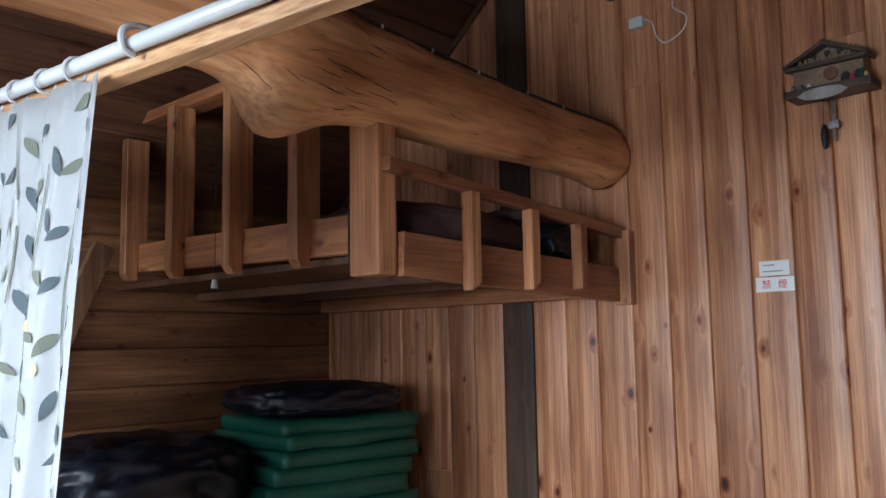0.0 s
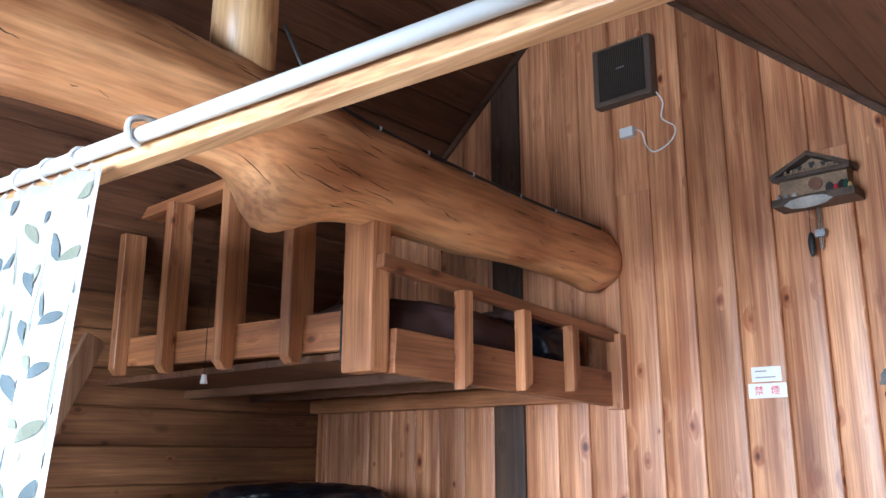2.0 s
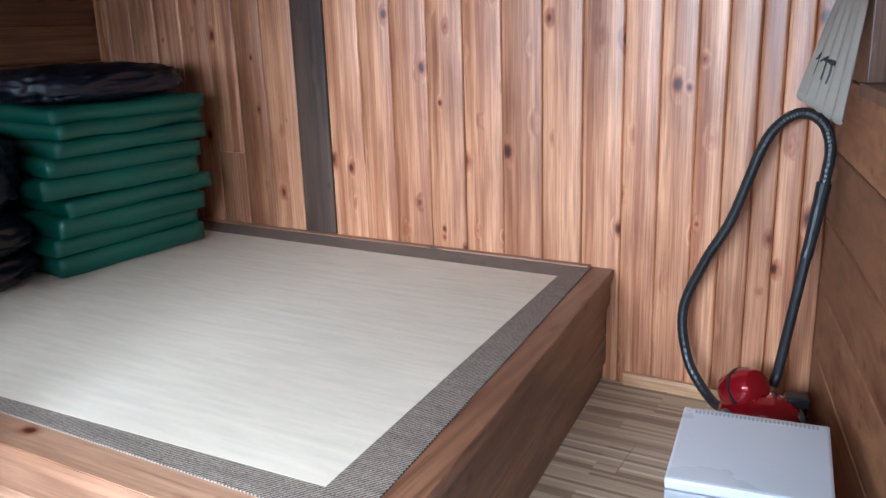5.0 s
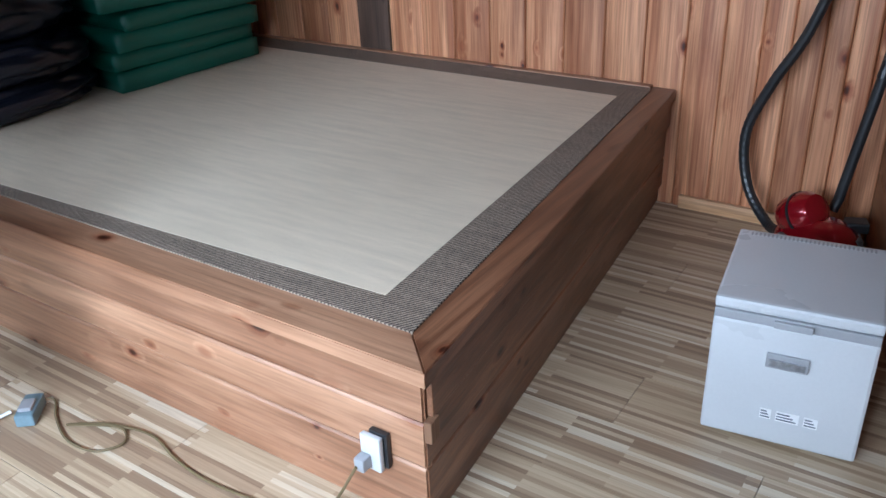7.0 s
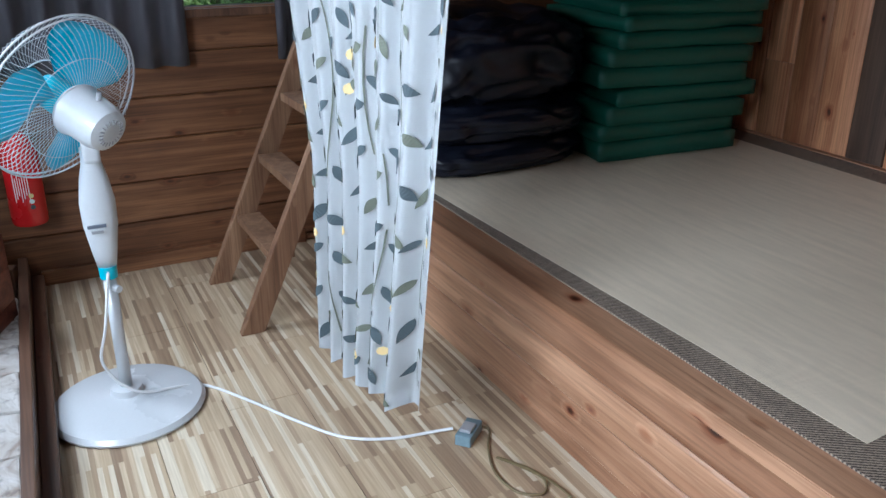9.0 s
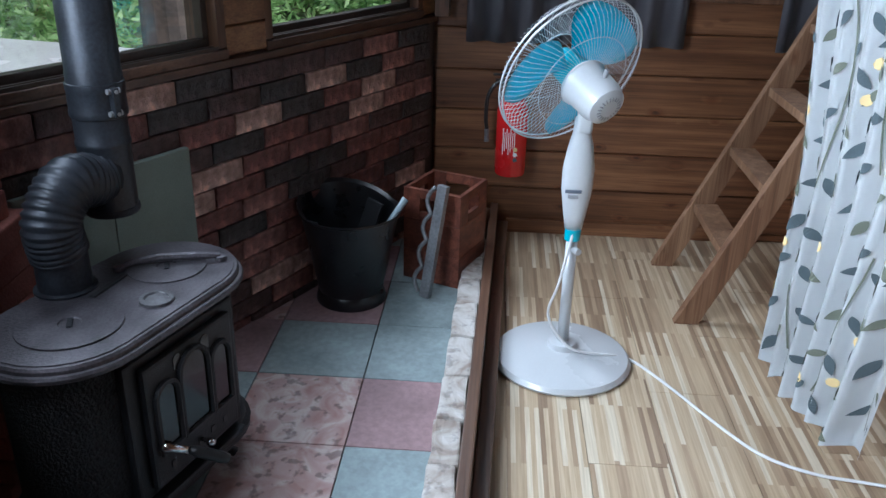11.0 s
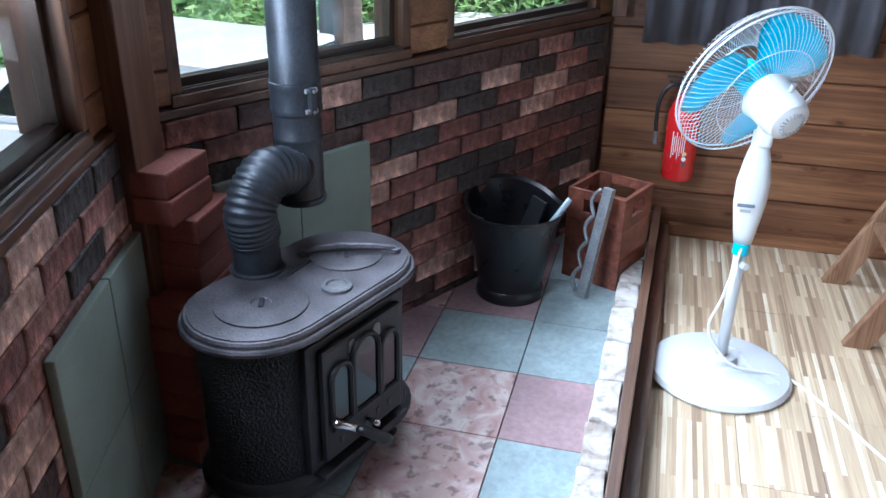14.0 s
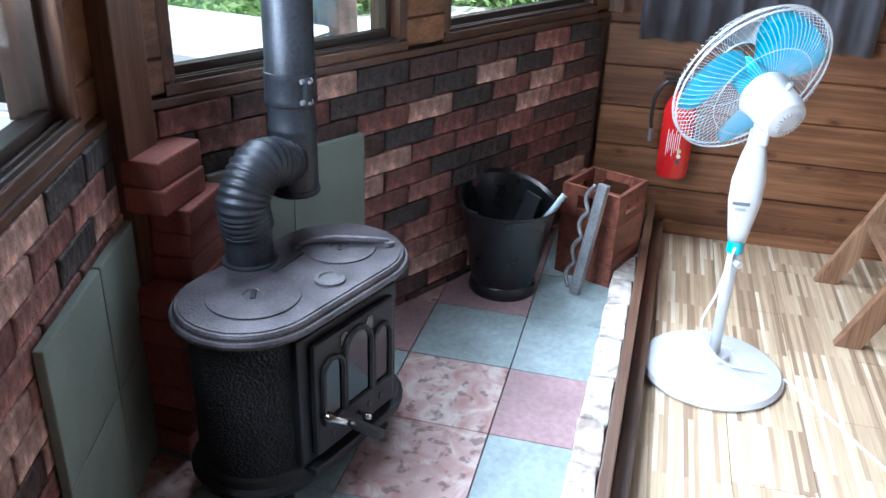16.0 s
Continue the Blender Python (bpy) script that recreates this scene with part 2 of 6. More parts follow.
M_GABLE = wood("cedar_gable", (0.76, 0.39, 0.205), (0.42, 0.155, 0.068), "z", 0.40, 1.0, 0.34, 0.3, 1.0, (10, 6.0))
M_GREYED = wood("weathered_post", (0.12, 0.07, 0.045), (0.055, 0.03, 0.02), "z", 0.6, 0.4, 0.1, 0.0)
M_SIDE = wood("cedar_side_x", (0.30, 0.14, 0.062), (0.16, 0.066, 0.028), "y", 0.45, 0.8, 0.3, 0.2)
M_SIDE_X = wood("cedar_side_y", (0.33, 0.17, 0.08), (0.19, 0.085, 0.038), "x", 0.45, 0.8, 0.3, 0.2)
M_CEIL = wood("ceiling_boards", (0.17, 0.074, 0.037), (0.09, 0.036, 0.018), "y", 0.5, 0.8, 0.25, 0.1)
M_JOIST_SHADE = wood("loft_joists_shaded", (0.20, 0.09, 0.045), (0.11, 0.045, 0.022), "x", 0.5, 0.8, 0.25, 0.1)
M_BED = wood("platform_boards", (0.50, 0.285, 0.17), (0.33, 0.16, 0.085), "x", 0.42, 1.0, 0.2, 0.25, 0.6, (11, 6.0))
# right side's boards: same wood, its shade put in as darker colours
M_BED_SHADE_Y = wood("platform_boards_shaded", (0.24, 0.11, 0.056), (0.13, 0.054, 0.026), "y", 0.42, 1.0, 0.2, 0.25, 1.0, (13, 7.0))
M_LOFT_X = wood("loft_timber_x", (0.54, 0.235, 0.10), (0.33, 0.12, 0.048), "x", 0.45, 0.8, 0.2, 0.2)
# same timber along y, coloured darker because its face turns from the windows
M_LOFT_SHADE_Y = wood("loft_timber_shaded", (0.36, 0.15, 0.066), (0.21, 0.077, 0.033), "y", 0.45, 0.8, 0.2, 0.2)
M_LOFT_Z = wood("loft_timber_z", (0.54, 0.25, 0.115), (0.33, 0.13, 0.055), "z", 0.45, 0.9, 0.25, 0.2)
M_PINE_X = wood("new_pine_x", (0.72, 0.45, 0.25), (0.58, 0.32, 0.15), "x", 0.45, 0.6, 0.1, 0.2)
M_TRIM_X = wood("dark_trim_x", (0.14, 0.072, 0.042), (0.075, 0.036, 0.021), "x", 0.45, 0.5, 0.2, 0.2)
# upright trim: brown wood, deepened further in colour because the posts stand unlit
M_TRIM_Z = wood("shaded_trim_z", (0.15, 0.072, 0.038), (0.075, 0.034, 0.018), "z", 0.45, 0.6, 0.25, 0.2)
M_LOG = wood("peeled_log", (0.74, 0.39, 0.185), (0.50, 0.205, 0.08), "y", 0.45, 0.5, 0.05, 0.2, 0.4, (5, 3.0))
M_LOGZ = wood("peeled_log_z", (0.74, 0.50, 0.27), (0.56, 0.32, 0.14), "z", 0.4, 0.5, 0.05, 0.4, 0.5)
M_CRACK = textured("crack_brown", (0.05, 0.026, 0.014), 0.95, 0, 90, 10, 0.3, 0.0)
M_LADDER = wood("ladder_wood", (0.34, 0.20, 0.115), (0.21, 0.11, 0.06), "z", 0.55, 0.7, 0.2, 0.05)
M_WHITE = textured("white_plastic", (0.57, 0.59, 0.61), 0.3, 0, 150, 3, 0.03, 0.02, 0.3)
M_PAIL = textured("black_pail", (0.009, 0.009, 0.011), 0.3, 0, 90, 14, 0.4, 0.1)
M_DULL = textured("dull_pewter", (0.14, 0.14, 0.15), 0.55, 0.5, 150, 20, 0.4, 0.3)
M_GREYP = textured("grey_plastic", (0.33, 0.34, 0.36), 0.4, 0, 150, 4, 0.06, 0.03)
M_BLACKP = textured("black_plastic", (0.018, 0.019, 0.021), 0.38, 0, 120, 6, 0.2, 0.05)
M_IRON = textured("cast_iron", (0.035, 0.037, 0.042), 0.5, 0.55, 260, 7, 0.35, 0.35)
M_IRON_TOP = textured("cast_iron_top", (0.10, 0.092, 0.105), 0.44, 0.45, 160, 14, 0.45, 0.3)
M_PIPE = textured("stove_pipe", (0.04, 0.046, 0.058), 0.42, 0.4, 140, 9, 0.4, 0.15)
M_CHROME = textured("chrome", (0.75, 0.76, 0.78), 0.14, 1.0, 80, 4, 0.06, 0.03)
M_STEEL = textured("dull_steel", (0.33, 0.34, 0.36), 0.5, 0.7, 120, 8, 0.3, 0.2)
M_SLAB = textured("green_grey_slab", (0.20, 0.245, 0.215), 0.85, 0, 300, 5, 0.16, 0.2)
M_REDBRICK = textured("red_brick", (0.33, 0.105, 0.08), 0.9, 0, 180, 9, 0.28, 0.4, vary=0.35)
M_MORTAR = textured("dark_mortar", (0.11, 0.08, 0.07), 0.95, 0, 160, 10, 0.4, 0.4)
M_GLASS = plain_glass("window_glass")
M_DARKGLASS = textured("sooty_glass", (0.02, 0.02, 0.022), 0.08, 0, 40, 5, 0.3, 0.0)
M_ALU = textured("bronze_sash", (0.07, 0.05, 0.04), 0.4, 0.4, 100, 6, 0.2, 0.05)
M_RED = textured("red_enamel", (0.62, 0.016, 0.018), 0.25, 0, 60, 4, 0.06, 0.02, 0.6)
M_REDVAC = textured("red_metallic", (0.33, 0.006, 0.014), 0.18, 0.35, 90, 5, 0.1, 0.0, 0.8)
M_CYAN = textured("cyan_blade", (0.02, 0.46, 0.60), 0.3, 0, 60, 5, 0.08, 0.02, 0.3)
M_CURTAIN = textured("white_cloth", (0.64, 0.665, 0.68), 0.9, 0, 900, 5, 0.05, 0.12, sheen=0.2)
M_SLATE = textured("slate_print", (0.075, 0.10, 0.113), 0.9, 0, 500, 12, 0.18, 0.08)
M_OLIVE = textured("olive_print", (0.15, 0.165, 0.128), 0.9, 0, 500, 12, 0.18, 0.08)
M_YELLOW = textured("yellow_print", (0.82, 0.62, 0.30), 0.9, 0, 500, 12, 0.1, 0.08)
M_DRAPE = textured("taupe_drape", (0.105, 0.098, 0.115), 0.55, 0, 700, 5, 0.15, 0.15, sheen=0.4)
M_LINEN = textured("linen", (0.62, 0.56, 0.47), 0.9, 0, 800, 6, 0.08, 0.15)
M_GREEN = textured("green_vinyl", (0.003, 0.088, 0.06), 0.5, 0, 260, 5, 0.16, 0.12, 0.15)
M_NAVY = textured("navy_nylon", (0.006, 0.008, 0.017), 0.42, 0, 60, 9, 0.3, 0.1)
M_MAROON = textured("maroon_quilt", (0.075, 0.035, 0.033), 0.8, 0, 400, 8, 0.25, 0.3)
M_PAPER = textured("paper", (0.82, 0.83, 0.84), 0.7, 0, 200, 4, 0.03, 0.0)
M_INK = textured("grey_ink", (0.13, 0.15, 0.19), 0.7, 0, 200, 4, 0.1, 0.0)
M_REDINK = textured("red_ink", (0.68, 0.05, 0.07), 0.7, 0, 200, 4, 0.1, 0.0)
M_CORD = textured("white_cord", (0.74, 0.75, 0.76), 0.45, 0, 100, 4, 0.05, 0.02)
M_BROWNCORD = textured("brown_cord", (0.16, 0.12, 0.06), 0.5, 0, 100, 4, 0.1, 0.02)


def brick_slips():
    """Tumbled brick slips: charcoal, ox-red and dusty pink, picked brick by brick."""
    m, n, l, p = node_material("brick_slips")
    tc, info = n.new("ShaderNodeTexCoord"), n.new("ShaderNodeObjectInfo")
    pick = ramp(n, [(0.0, (0.045, 0.038, 0.037)), (0.26, (0.085, 0.046, 0.043)), (0.42, (0.19, 0.075, 0.064)), (0.60, (0.28, 0.13, 0.11)), (0.76, (0.47, 0.30, 0.25))], True)
    l.new(info.outputs["Random"], pick.inputs[0])
    a, b = n.new("ShaderNodeTexNoise"), n.new("ShaderNodeTexNoise")
    a.inputs["Scale"].default_value, b.inputs["Scale"].default_value = 28, 120
    a.inputs["Detail"].default_value = b.inputs["Detail"].default_value = 6
    for t in (a, b):
        l.new(tc.outputs["Object"], t.inputs[0])
    ra = ramp(n, [(0.36, (0.55, 0.52, 0.5)), (0.56, (1.0, 1.0, 1.0)), (0.70, (2.0, 1.95, 1.9))])
    l.new(a.outputs["Fac"], ra.inputs[0])
    c = mixed(n, l, "MULTIPLY", 1.0, pick.outputs[0], ra.outputs[0])
    l.new(c, p.inputs["Base Color"])
    p.inputs["Roughness"].default_value = 0.58
    bu, bu2 = n.new("ShaderNodeBump"), n.new("ShaderNodeBump")
    bu.inputs["Strength"].default_value, bu.inputs["Distance"].default_value = 1.0, 0.022
    bu2.inputs["Strength"].default_value, bu2.inputs["Distance"].default_value = 0.4, 0.003
    l.new(a.outputs["Fac"], bu.inputs["Height"])
    l.new(b.outputs["Fac"], bu2.inputs["Height"])
    l.new(bu.outputs[0], bu2.inputs["Normal"])
    l.new(bu2.outputs[0], p.inputs["Normal"])
    return m


def strip_floor():
    """Printed strip parquet: narrow staves of many tones along x."""
    m, n, l, p = node_material("strip_parquet")
    tc, info = n.new("ShaderNodeTexCoord"), n.new("ShaderNodeObjectInfo")
    br = n.new("ShaderNodeTexBrick")
    br.offset, br.offset_frequency, br.squash = 0.37, 2, 1.0
    for key, v in (("Scale", 1.0), ("Mortar Size", 0.0), ("Bias", 0.0), ("Brick Width", 0.38), ("Row Height", 0.0128)):
        br.inputs[key].default_value = v
    br.inputs["Color1"].default_value, br.inputs["Color2"].default_value = (0, 0, 0, 1), (1, 1, 1, 1)
    add = n.new("ShaderNodeVectorMath")
    seed = n.new("ShaderNodeCombineXYZ")
    l.new(info.outputs["Random"], seed.inputs[0])
    l.new(tc.outputs["Object"], add.inputs[0])
    l.new(seed.outputs[0], add.inputs[1])
    l.new(add.outputs[0], br.inputs["Vector"])
    tone = ramp(n, [(0.0, (0.31, 0.215, 0.14)), (0.14, (0.42, 0.305, 0.20)), (0.38, (0.52, 0.40, 0.265)), (0.66, (0.59, 0.47, 0.325)), (0.88, (0.69, 0.60, 0.46))], True)
    l.new(br.outputs["Color"], tone.inputs[0])
    mp, no = n.new("ShaderNodeMapping"), n.new("ShaderNodeTexNoise")
    mp.inputs["Scale"].default_value = (6, 160, 60)
    no.inputs["Scale"].default_value, no.inputs["Detail"].default_value = 1.0, 5
    l.new(add.outputs[0], mp.inputs[0])
    l.new(mp.outputs[0], no.inputs[0])
    gr = ramp(n, [(0.3, (0.78, 0.75, 0.72)), (0.65, (1, 1, 1))])
    l.new(no.outputs["Fac"], gr.inputs[0])
    l.new(mixed(n, l, "MULTIPLY", 1.0, tone.outputs[0], gr.outputs[0]), p.inputs["Base Color"])
    p.inputs["Roughness"].default_value = 0.36
    b = n.new("ShaderNodeBump")
    b.inputs["Strength"].default_value, b.inputs["Distance"].default_value = 0.12, 0.002
    l.new(no.outputs["Fac"], b.inputs["Height"])
    l.new(b.outputs[0], p.inputs["Normal"])
    return m


def woven(name, light, dark, threads, slope, contrast):
    """Flat-woven matting with a visible thread."""
    m, n, l, p = node_material(name)
    tc, wv, no = n.new("ShaderNodeTexCoord"), n.new("ShaderNodeTexWave"), n.new("ShaderNodeTexNoise")
    mp = n.new("ShaderNodeMapping")
    mp.inputs["Rotation"].default_value = (0, 0, slope)
    l.new(tc.outputs["Object"], mp.inputs[0])
    l.new(mp.outputs[0], wv.inputs[0])
    wv.inputs["Scale"].default_value, wv.inputs["Distortion"].default_value, wv.inputs["Detail"].default_value, wv.inputs["Detail Scale"].default_value = threads, 2.5, 2, 6
    no.inputs["Scale"].default_value, no.inputs["Detail"].default_value = 5, 6
    mp2 = n.new("ShaderNodeMapping")
    mp2.inputs["Scale"].default_value = (1, 9, 1)
    l.new(tc.outputs["Object"], mp2.inputs[0])
    l.new(mp2.outputs[0], no.inputs[0])
    c = mixed(n, l, "MIX", wv.outputs["Fac"], dark, light)
    r = ramp(n, [(0.3, (1 - contrast,) * 3), (0.65, (1, 1, 1))])
    l.new(no.outputs["Fac"], r.inputs[0])
    l.new(mixed(n, l, "MULTIPLY", 1.0, c, r.outputs[0]), p.inputs["Base Color"])
    p.inputs["Roughness"].default_value = 0.85
    b = n.new("ShaderNodeBump")
    b.inputs["Strength"].default_value, b.inputs["Distance"].default_value = 0.3, 0.002
    l.new(wv.outputs["Fac"], b.inputs["Height"])
    l.new(b.outputs[0], p.inputs["Normal"])
    return m


def marble(name, a, b, c, soot=0.5):
    m, n, l, p = node_material(name)
    tc, no, fi = n.new("ShaderNodeTexCoord"), n.new("ShaderNodeTexNoise"), n.new("ShaderNodeTexNoise")
    no.inputs["Scale"].default_value, no.inputs["Detail"].default_value, no.inputs["Distortion"].default_value = 9, 9, 1.6
    fi.inputs["Scale"].default_value, fi.inputs["Detail"].default_value = 34, 8
    l.new(tc.outputs["Object"], no.inputs[0])
    l.new(tc.outputs["Object"], fi.inputs[0])
    r = ramp(n, [(0.34, a), (0.5, b), (0.62, c), (0.7, b)])
    l.new(no.outputs["Fac"], r.inputs[0])
    so = ramp(n, [(0.36, (0.16, 0.14, 0.15)), (0.45, (1, 1, 1))])
    l.new(fi.outputs["Fac"], so.inputs[0])
    l.new(mixed(n, l, "MULTIPLY", soot, r.outputs[0], so.outputs[0]), p.inputs["Base Color"])
    p.inputs["Roughness"].default_value = 0.6
    return m


M_SLIPS = brick_slips()
M_FLOOR = strip_floor()
M_RUG = woven("rug_field", (0.80, 0.685, 0.525), (0.64, 0.535, 0.40), 150, 0.5, 0.12)
M_RUGEDGE = woven("rug_border", (0.40, 0.315, 0.24), (0.035, 0.024, 0.018), 42, 0.6, 0.25)
M_TILE_GREY = textured("slate_grey_tile", (0.28, 0.345, 0.355), 0.7, 0, 60, 5, 0.24, 0.3, vary=0.12)
M_TILE_PINK = textured("pink_tile", (0.33, 0.215, 0.225), 0.7, 0, 60, 5, 0.24, 0.3, vary=0.12)
M_TILE_MARBLE = marble("pink_marble_tile", (0.33, 0.185, 0.17), (0.41, 0.285, 0.27), (0.50, 0.42, 0.40), 0.6)
M_WHITEBRICK = marble("pale_split_stone", (0.30, 0.24, 0.20), (0.48, 0.44, 0.40), (0.58, 0.55, 0.52), 0.4)

# ---- structure ----


def structure(name, bm, material, label):
    return tagged(part(name, bm, material), label, name.split("_")[0], kind="structure")


def walled(name, a, b, openings, label, material):
    """The body of a wall behind its boards, with openings (from, to, low, high) right through it."""
    m, length = wall_frame(a, b)
    bm = bmesh.new()
    u0, u1 = -0.05, length + 0.05
    spans = []
    at = u0
    for f, t, low, high in sorted(openings):
        spans.append((at, f, 0.0, 3.4))
        spans.append((f, t, 0.0, low))
        spans.append((f, t, high, 3.4))
        at = t
    spans.append((at, u1, 0.0, 3.4))
    for f, t, low, high in spans:
        box(bm, f, t, 0.022, T, low, high, m=m)
    under_roof(bm, -0.02)
    return structure(name, bm, material, label), m, length


def boards_across(wall, m, length, openings, step, offset, top, mat, start=0.0):
    """Horizontal boards with a V joint, nailed one over another, cut round the openings."""
    z = offset - step
    while z < top:
        low, high = max(z, start), z + step
        spans = [(0.0, length)]
        for f, t, lo, hi in openings:
            if lo < (low + high) / 2 < hi:
                spans = [s for a, b in spans for s in ((a, min(b, f)), (max(a, t), b)) if s[1] - s[0] > 0.02]
        for a, b in spans:
            if high - low < 0.02:
                continue
            bm = bmesh.new()
            out = [(0.022, low + 0.001), (0.004, low + 0.001), (0.0, low + 0.006), (0.0, high - 0.006), (0.004, high - 0.002), (0.022, high - 0.002)]
            mm = m @ Matrix.Translation((a, 0, 0)) @ Matrix(((0, 0, 1, 0), (1, 0, 0, 0), (0, 1, 0, 0), (0, 0, 0, 1)))
            prism(bm, out, b - a, mm)
            under_roof(bm)
            if len(bm.faces):
                part("board", bm, mat, wall)
            else:
                bm.free()
        z += step


# gable wall with upright boards
gable, mg, lg = walled("wall_gable", CD, CE, [], "gable wall clad in upright knotty cedar boards", M_GABLE)
EDGES = (0.0, 0.052, 0.201, 0.352, 0.503, 0.655, 0.80, 0.945, 1.105, 1.262, 1.42, 1.562, 1.715, 1.862, 2.012, 2.162, 2.305, 2.442, 2.56, 2.672, 2.76, 2.85, 2.92, 2.992, CE[0])
for k, (xa, x1) in enumerate(zip(EDGES, EDGES[1:])):
    grey = k == 8
    splits = [0.0, 0.72 + 0.37 * ((k * 7) % 5), 3.4] if k in (5, 12, 17) else [0.0, 3.4]
    for z0, z1 in zip(splits, splits[1:]):
        bm = bmesh.new()
        o = [(xa + 0.0008, 0.022), (xa + 0.0008, 0.0075), (xa + 0.0022, 0.0045), (xa + 0.0045, 0.0014), (xa + 0.009, 0.0)]
        o += [(xa + x1 - a, b) for a, b in o[::-1]]
        prism(bm, o, z1 - z0 - (0.001 if z1 < 3 else 0), Matrix.Translation((0, 0, z0)))
        if grey:
            bmesh.ops.translate(bm, verts=bm.verts, vec=(0, -0.004, 0))
        under_roof(bm)
        if len(bm.faces):
            soft_mesh(part("board", bm, M_GREYED if grey else M_GABLE, gable, "dark weathered board" if grey else ""), 40)
        else:
            bm.free()

# side wall behind the ladder, with a curtained window
D_OPEN = [(0.14, 1.42, 0.92, 1.58)]
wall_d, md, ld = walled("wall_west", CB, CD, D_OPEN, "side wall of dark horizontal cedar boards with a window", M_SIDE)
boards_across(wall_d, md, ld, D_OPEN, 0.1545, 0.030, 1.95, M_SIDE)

# wall at the other side, leaning outwards in plan
E_OPEN = [(0.45, 1.35, 1.04, 1.52)]
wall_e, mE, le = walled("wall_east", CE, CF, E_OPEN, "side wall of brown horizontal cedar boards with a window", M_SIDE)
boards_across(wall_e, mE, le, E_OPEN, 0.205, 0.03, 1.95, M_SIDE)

# two walls of the bay: brick slips below, sliding windows above
B_OPEN = [(0.133, 0.883, 0.845, 1.72), (1.033, 1.833, 0.845, 1.72)]
wall_b, mB, lb = walled("wall_bay_left", CL, CB, B_OPEN, "bay wall with brick slips below sliding windows", M_MORTAR)
L_OPEN = [(0.66, 1.052, 0.845, 1.72), (1.172, 2.112, 0.845, 1.72)]
wall_l, mL, ll = walled("wall_bay_right", CF, CL, L_OPEN, "bay wall with brick slips below sliding windows", M_MORTAR)
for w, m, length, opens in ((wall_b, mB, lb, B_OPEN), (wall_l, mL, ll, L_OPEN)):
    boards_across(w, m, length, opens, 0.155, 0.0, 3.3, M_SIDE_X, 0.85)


def slips(wall, m, length):
    """Courses of thin bricks with recessed joints; a few sizes, each a little proud or sunk."""
    shapes = []
    for w in (0.196, 0.2, 0.192, 0.1):
        bm = new_box(0.0016, w - 0.0016, -0.016, 0.022, 0.0012, 0.0619, bevel=0.0045)
        for v in bm.verts:
            v.co += Vector((noise.noise(v.co * 60), 1.2 * noise.noise(v.co * 45 + Vector((w * 90, 0, 0))), noise.noise(v.co * 70 + Vector((5, w * 50, 0))))) * 0.0035
        me = bpy.data.meshes.new("brick")
        bm.to_mesh(me)
        bm.free()
        me.materials.append(M_SLIPS)
        shapes.append((w, me))
    rnd = random.Random(int(length * 1000))
    z, row = HEARTH_Z - 0.0405, 0
    while z < 0.78:
        u = 0.0 if row % 2 else -0.1
        while u < length - 0.02:
            w, me = shapes[rnd.randrange(3)]
            if u < 0:
                w, me = shapes[3]
                u = 0.0
            if u + w > length:
                w, me = shapes[3]
            if u + w <= length + 0.01:
                ob = new("brick", me)
                ob.parent = wall
                ob.matrix_basis = m @ Matrix.Translation((u, rnd.uniform(-0.003, 0.002), z))
            u += w
        z, row = z + 0.0633, row + 1


slips(wall_b, mB, lb)
slips(wall_l, mL, ll)


def bay_window(name, m, f, t, label):
    """A two-rail timber frame with dark sliding sashes and one pane."""
    w = thing(name, label, "window", kind="structure")
    lo, hi = 0.845, 1.72
    for nm, b in (("window_sill", (f, t, -0.006, T, lo, lo + 0.026)), ("window_frame", (f, t, 0.0, T, hi - 0.035, hi)), ("window_frame", (f, f + 0.03, 0.0, T, lo + 0.03, hi - 0.035)), ("window_frame", (t - 0.03, t, 0.0, T, lo + 0.03, hi - 0.035))):
        bm = new_box(*b, bevel=0.003, m=m)
        part(nm, bm, M_TRIM_X if nm == "window_sill" else M_TRIM_Z, w)
    for b in ((f + 0.03, t - 0.03, 0.035, 0.065, lo + 0.03, lo + 0.055), (f + 0.03, t - 0.03, 0.035, 0.065, hi - 0.06, hi - 0.035), (f + 0.03, f + 0.05, 0.035, 0.065, lo + 0.055, hi - 0.06), (t - 0.05, t - 0.03, 0.035, 0.065, lo + 0.055, hi - 0.06)):
        part("sash_rail", new_box(*b, bevel=0.002, m=m), M_ALU, w)
    for y0 in (0.0, 0.018):
        part("track", new_box(f + 0.03, t - 0.03, y0, y0 + 0.007, lo + 0.0262, lo + 0.036, m=m), M_ALU, w)
    p = part("pane", new_box(f + 0.05, t - 0.05, 0.047, 0.051, lo + 0.055, hi - 0.06, m=m), M_GLASS, w)
    p.visible_shadow = False


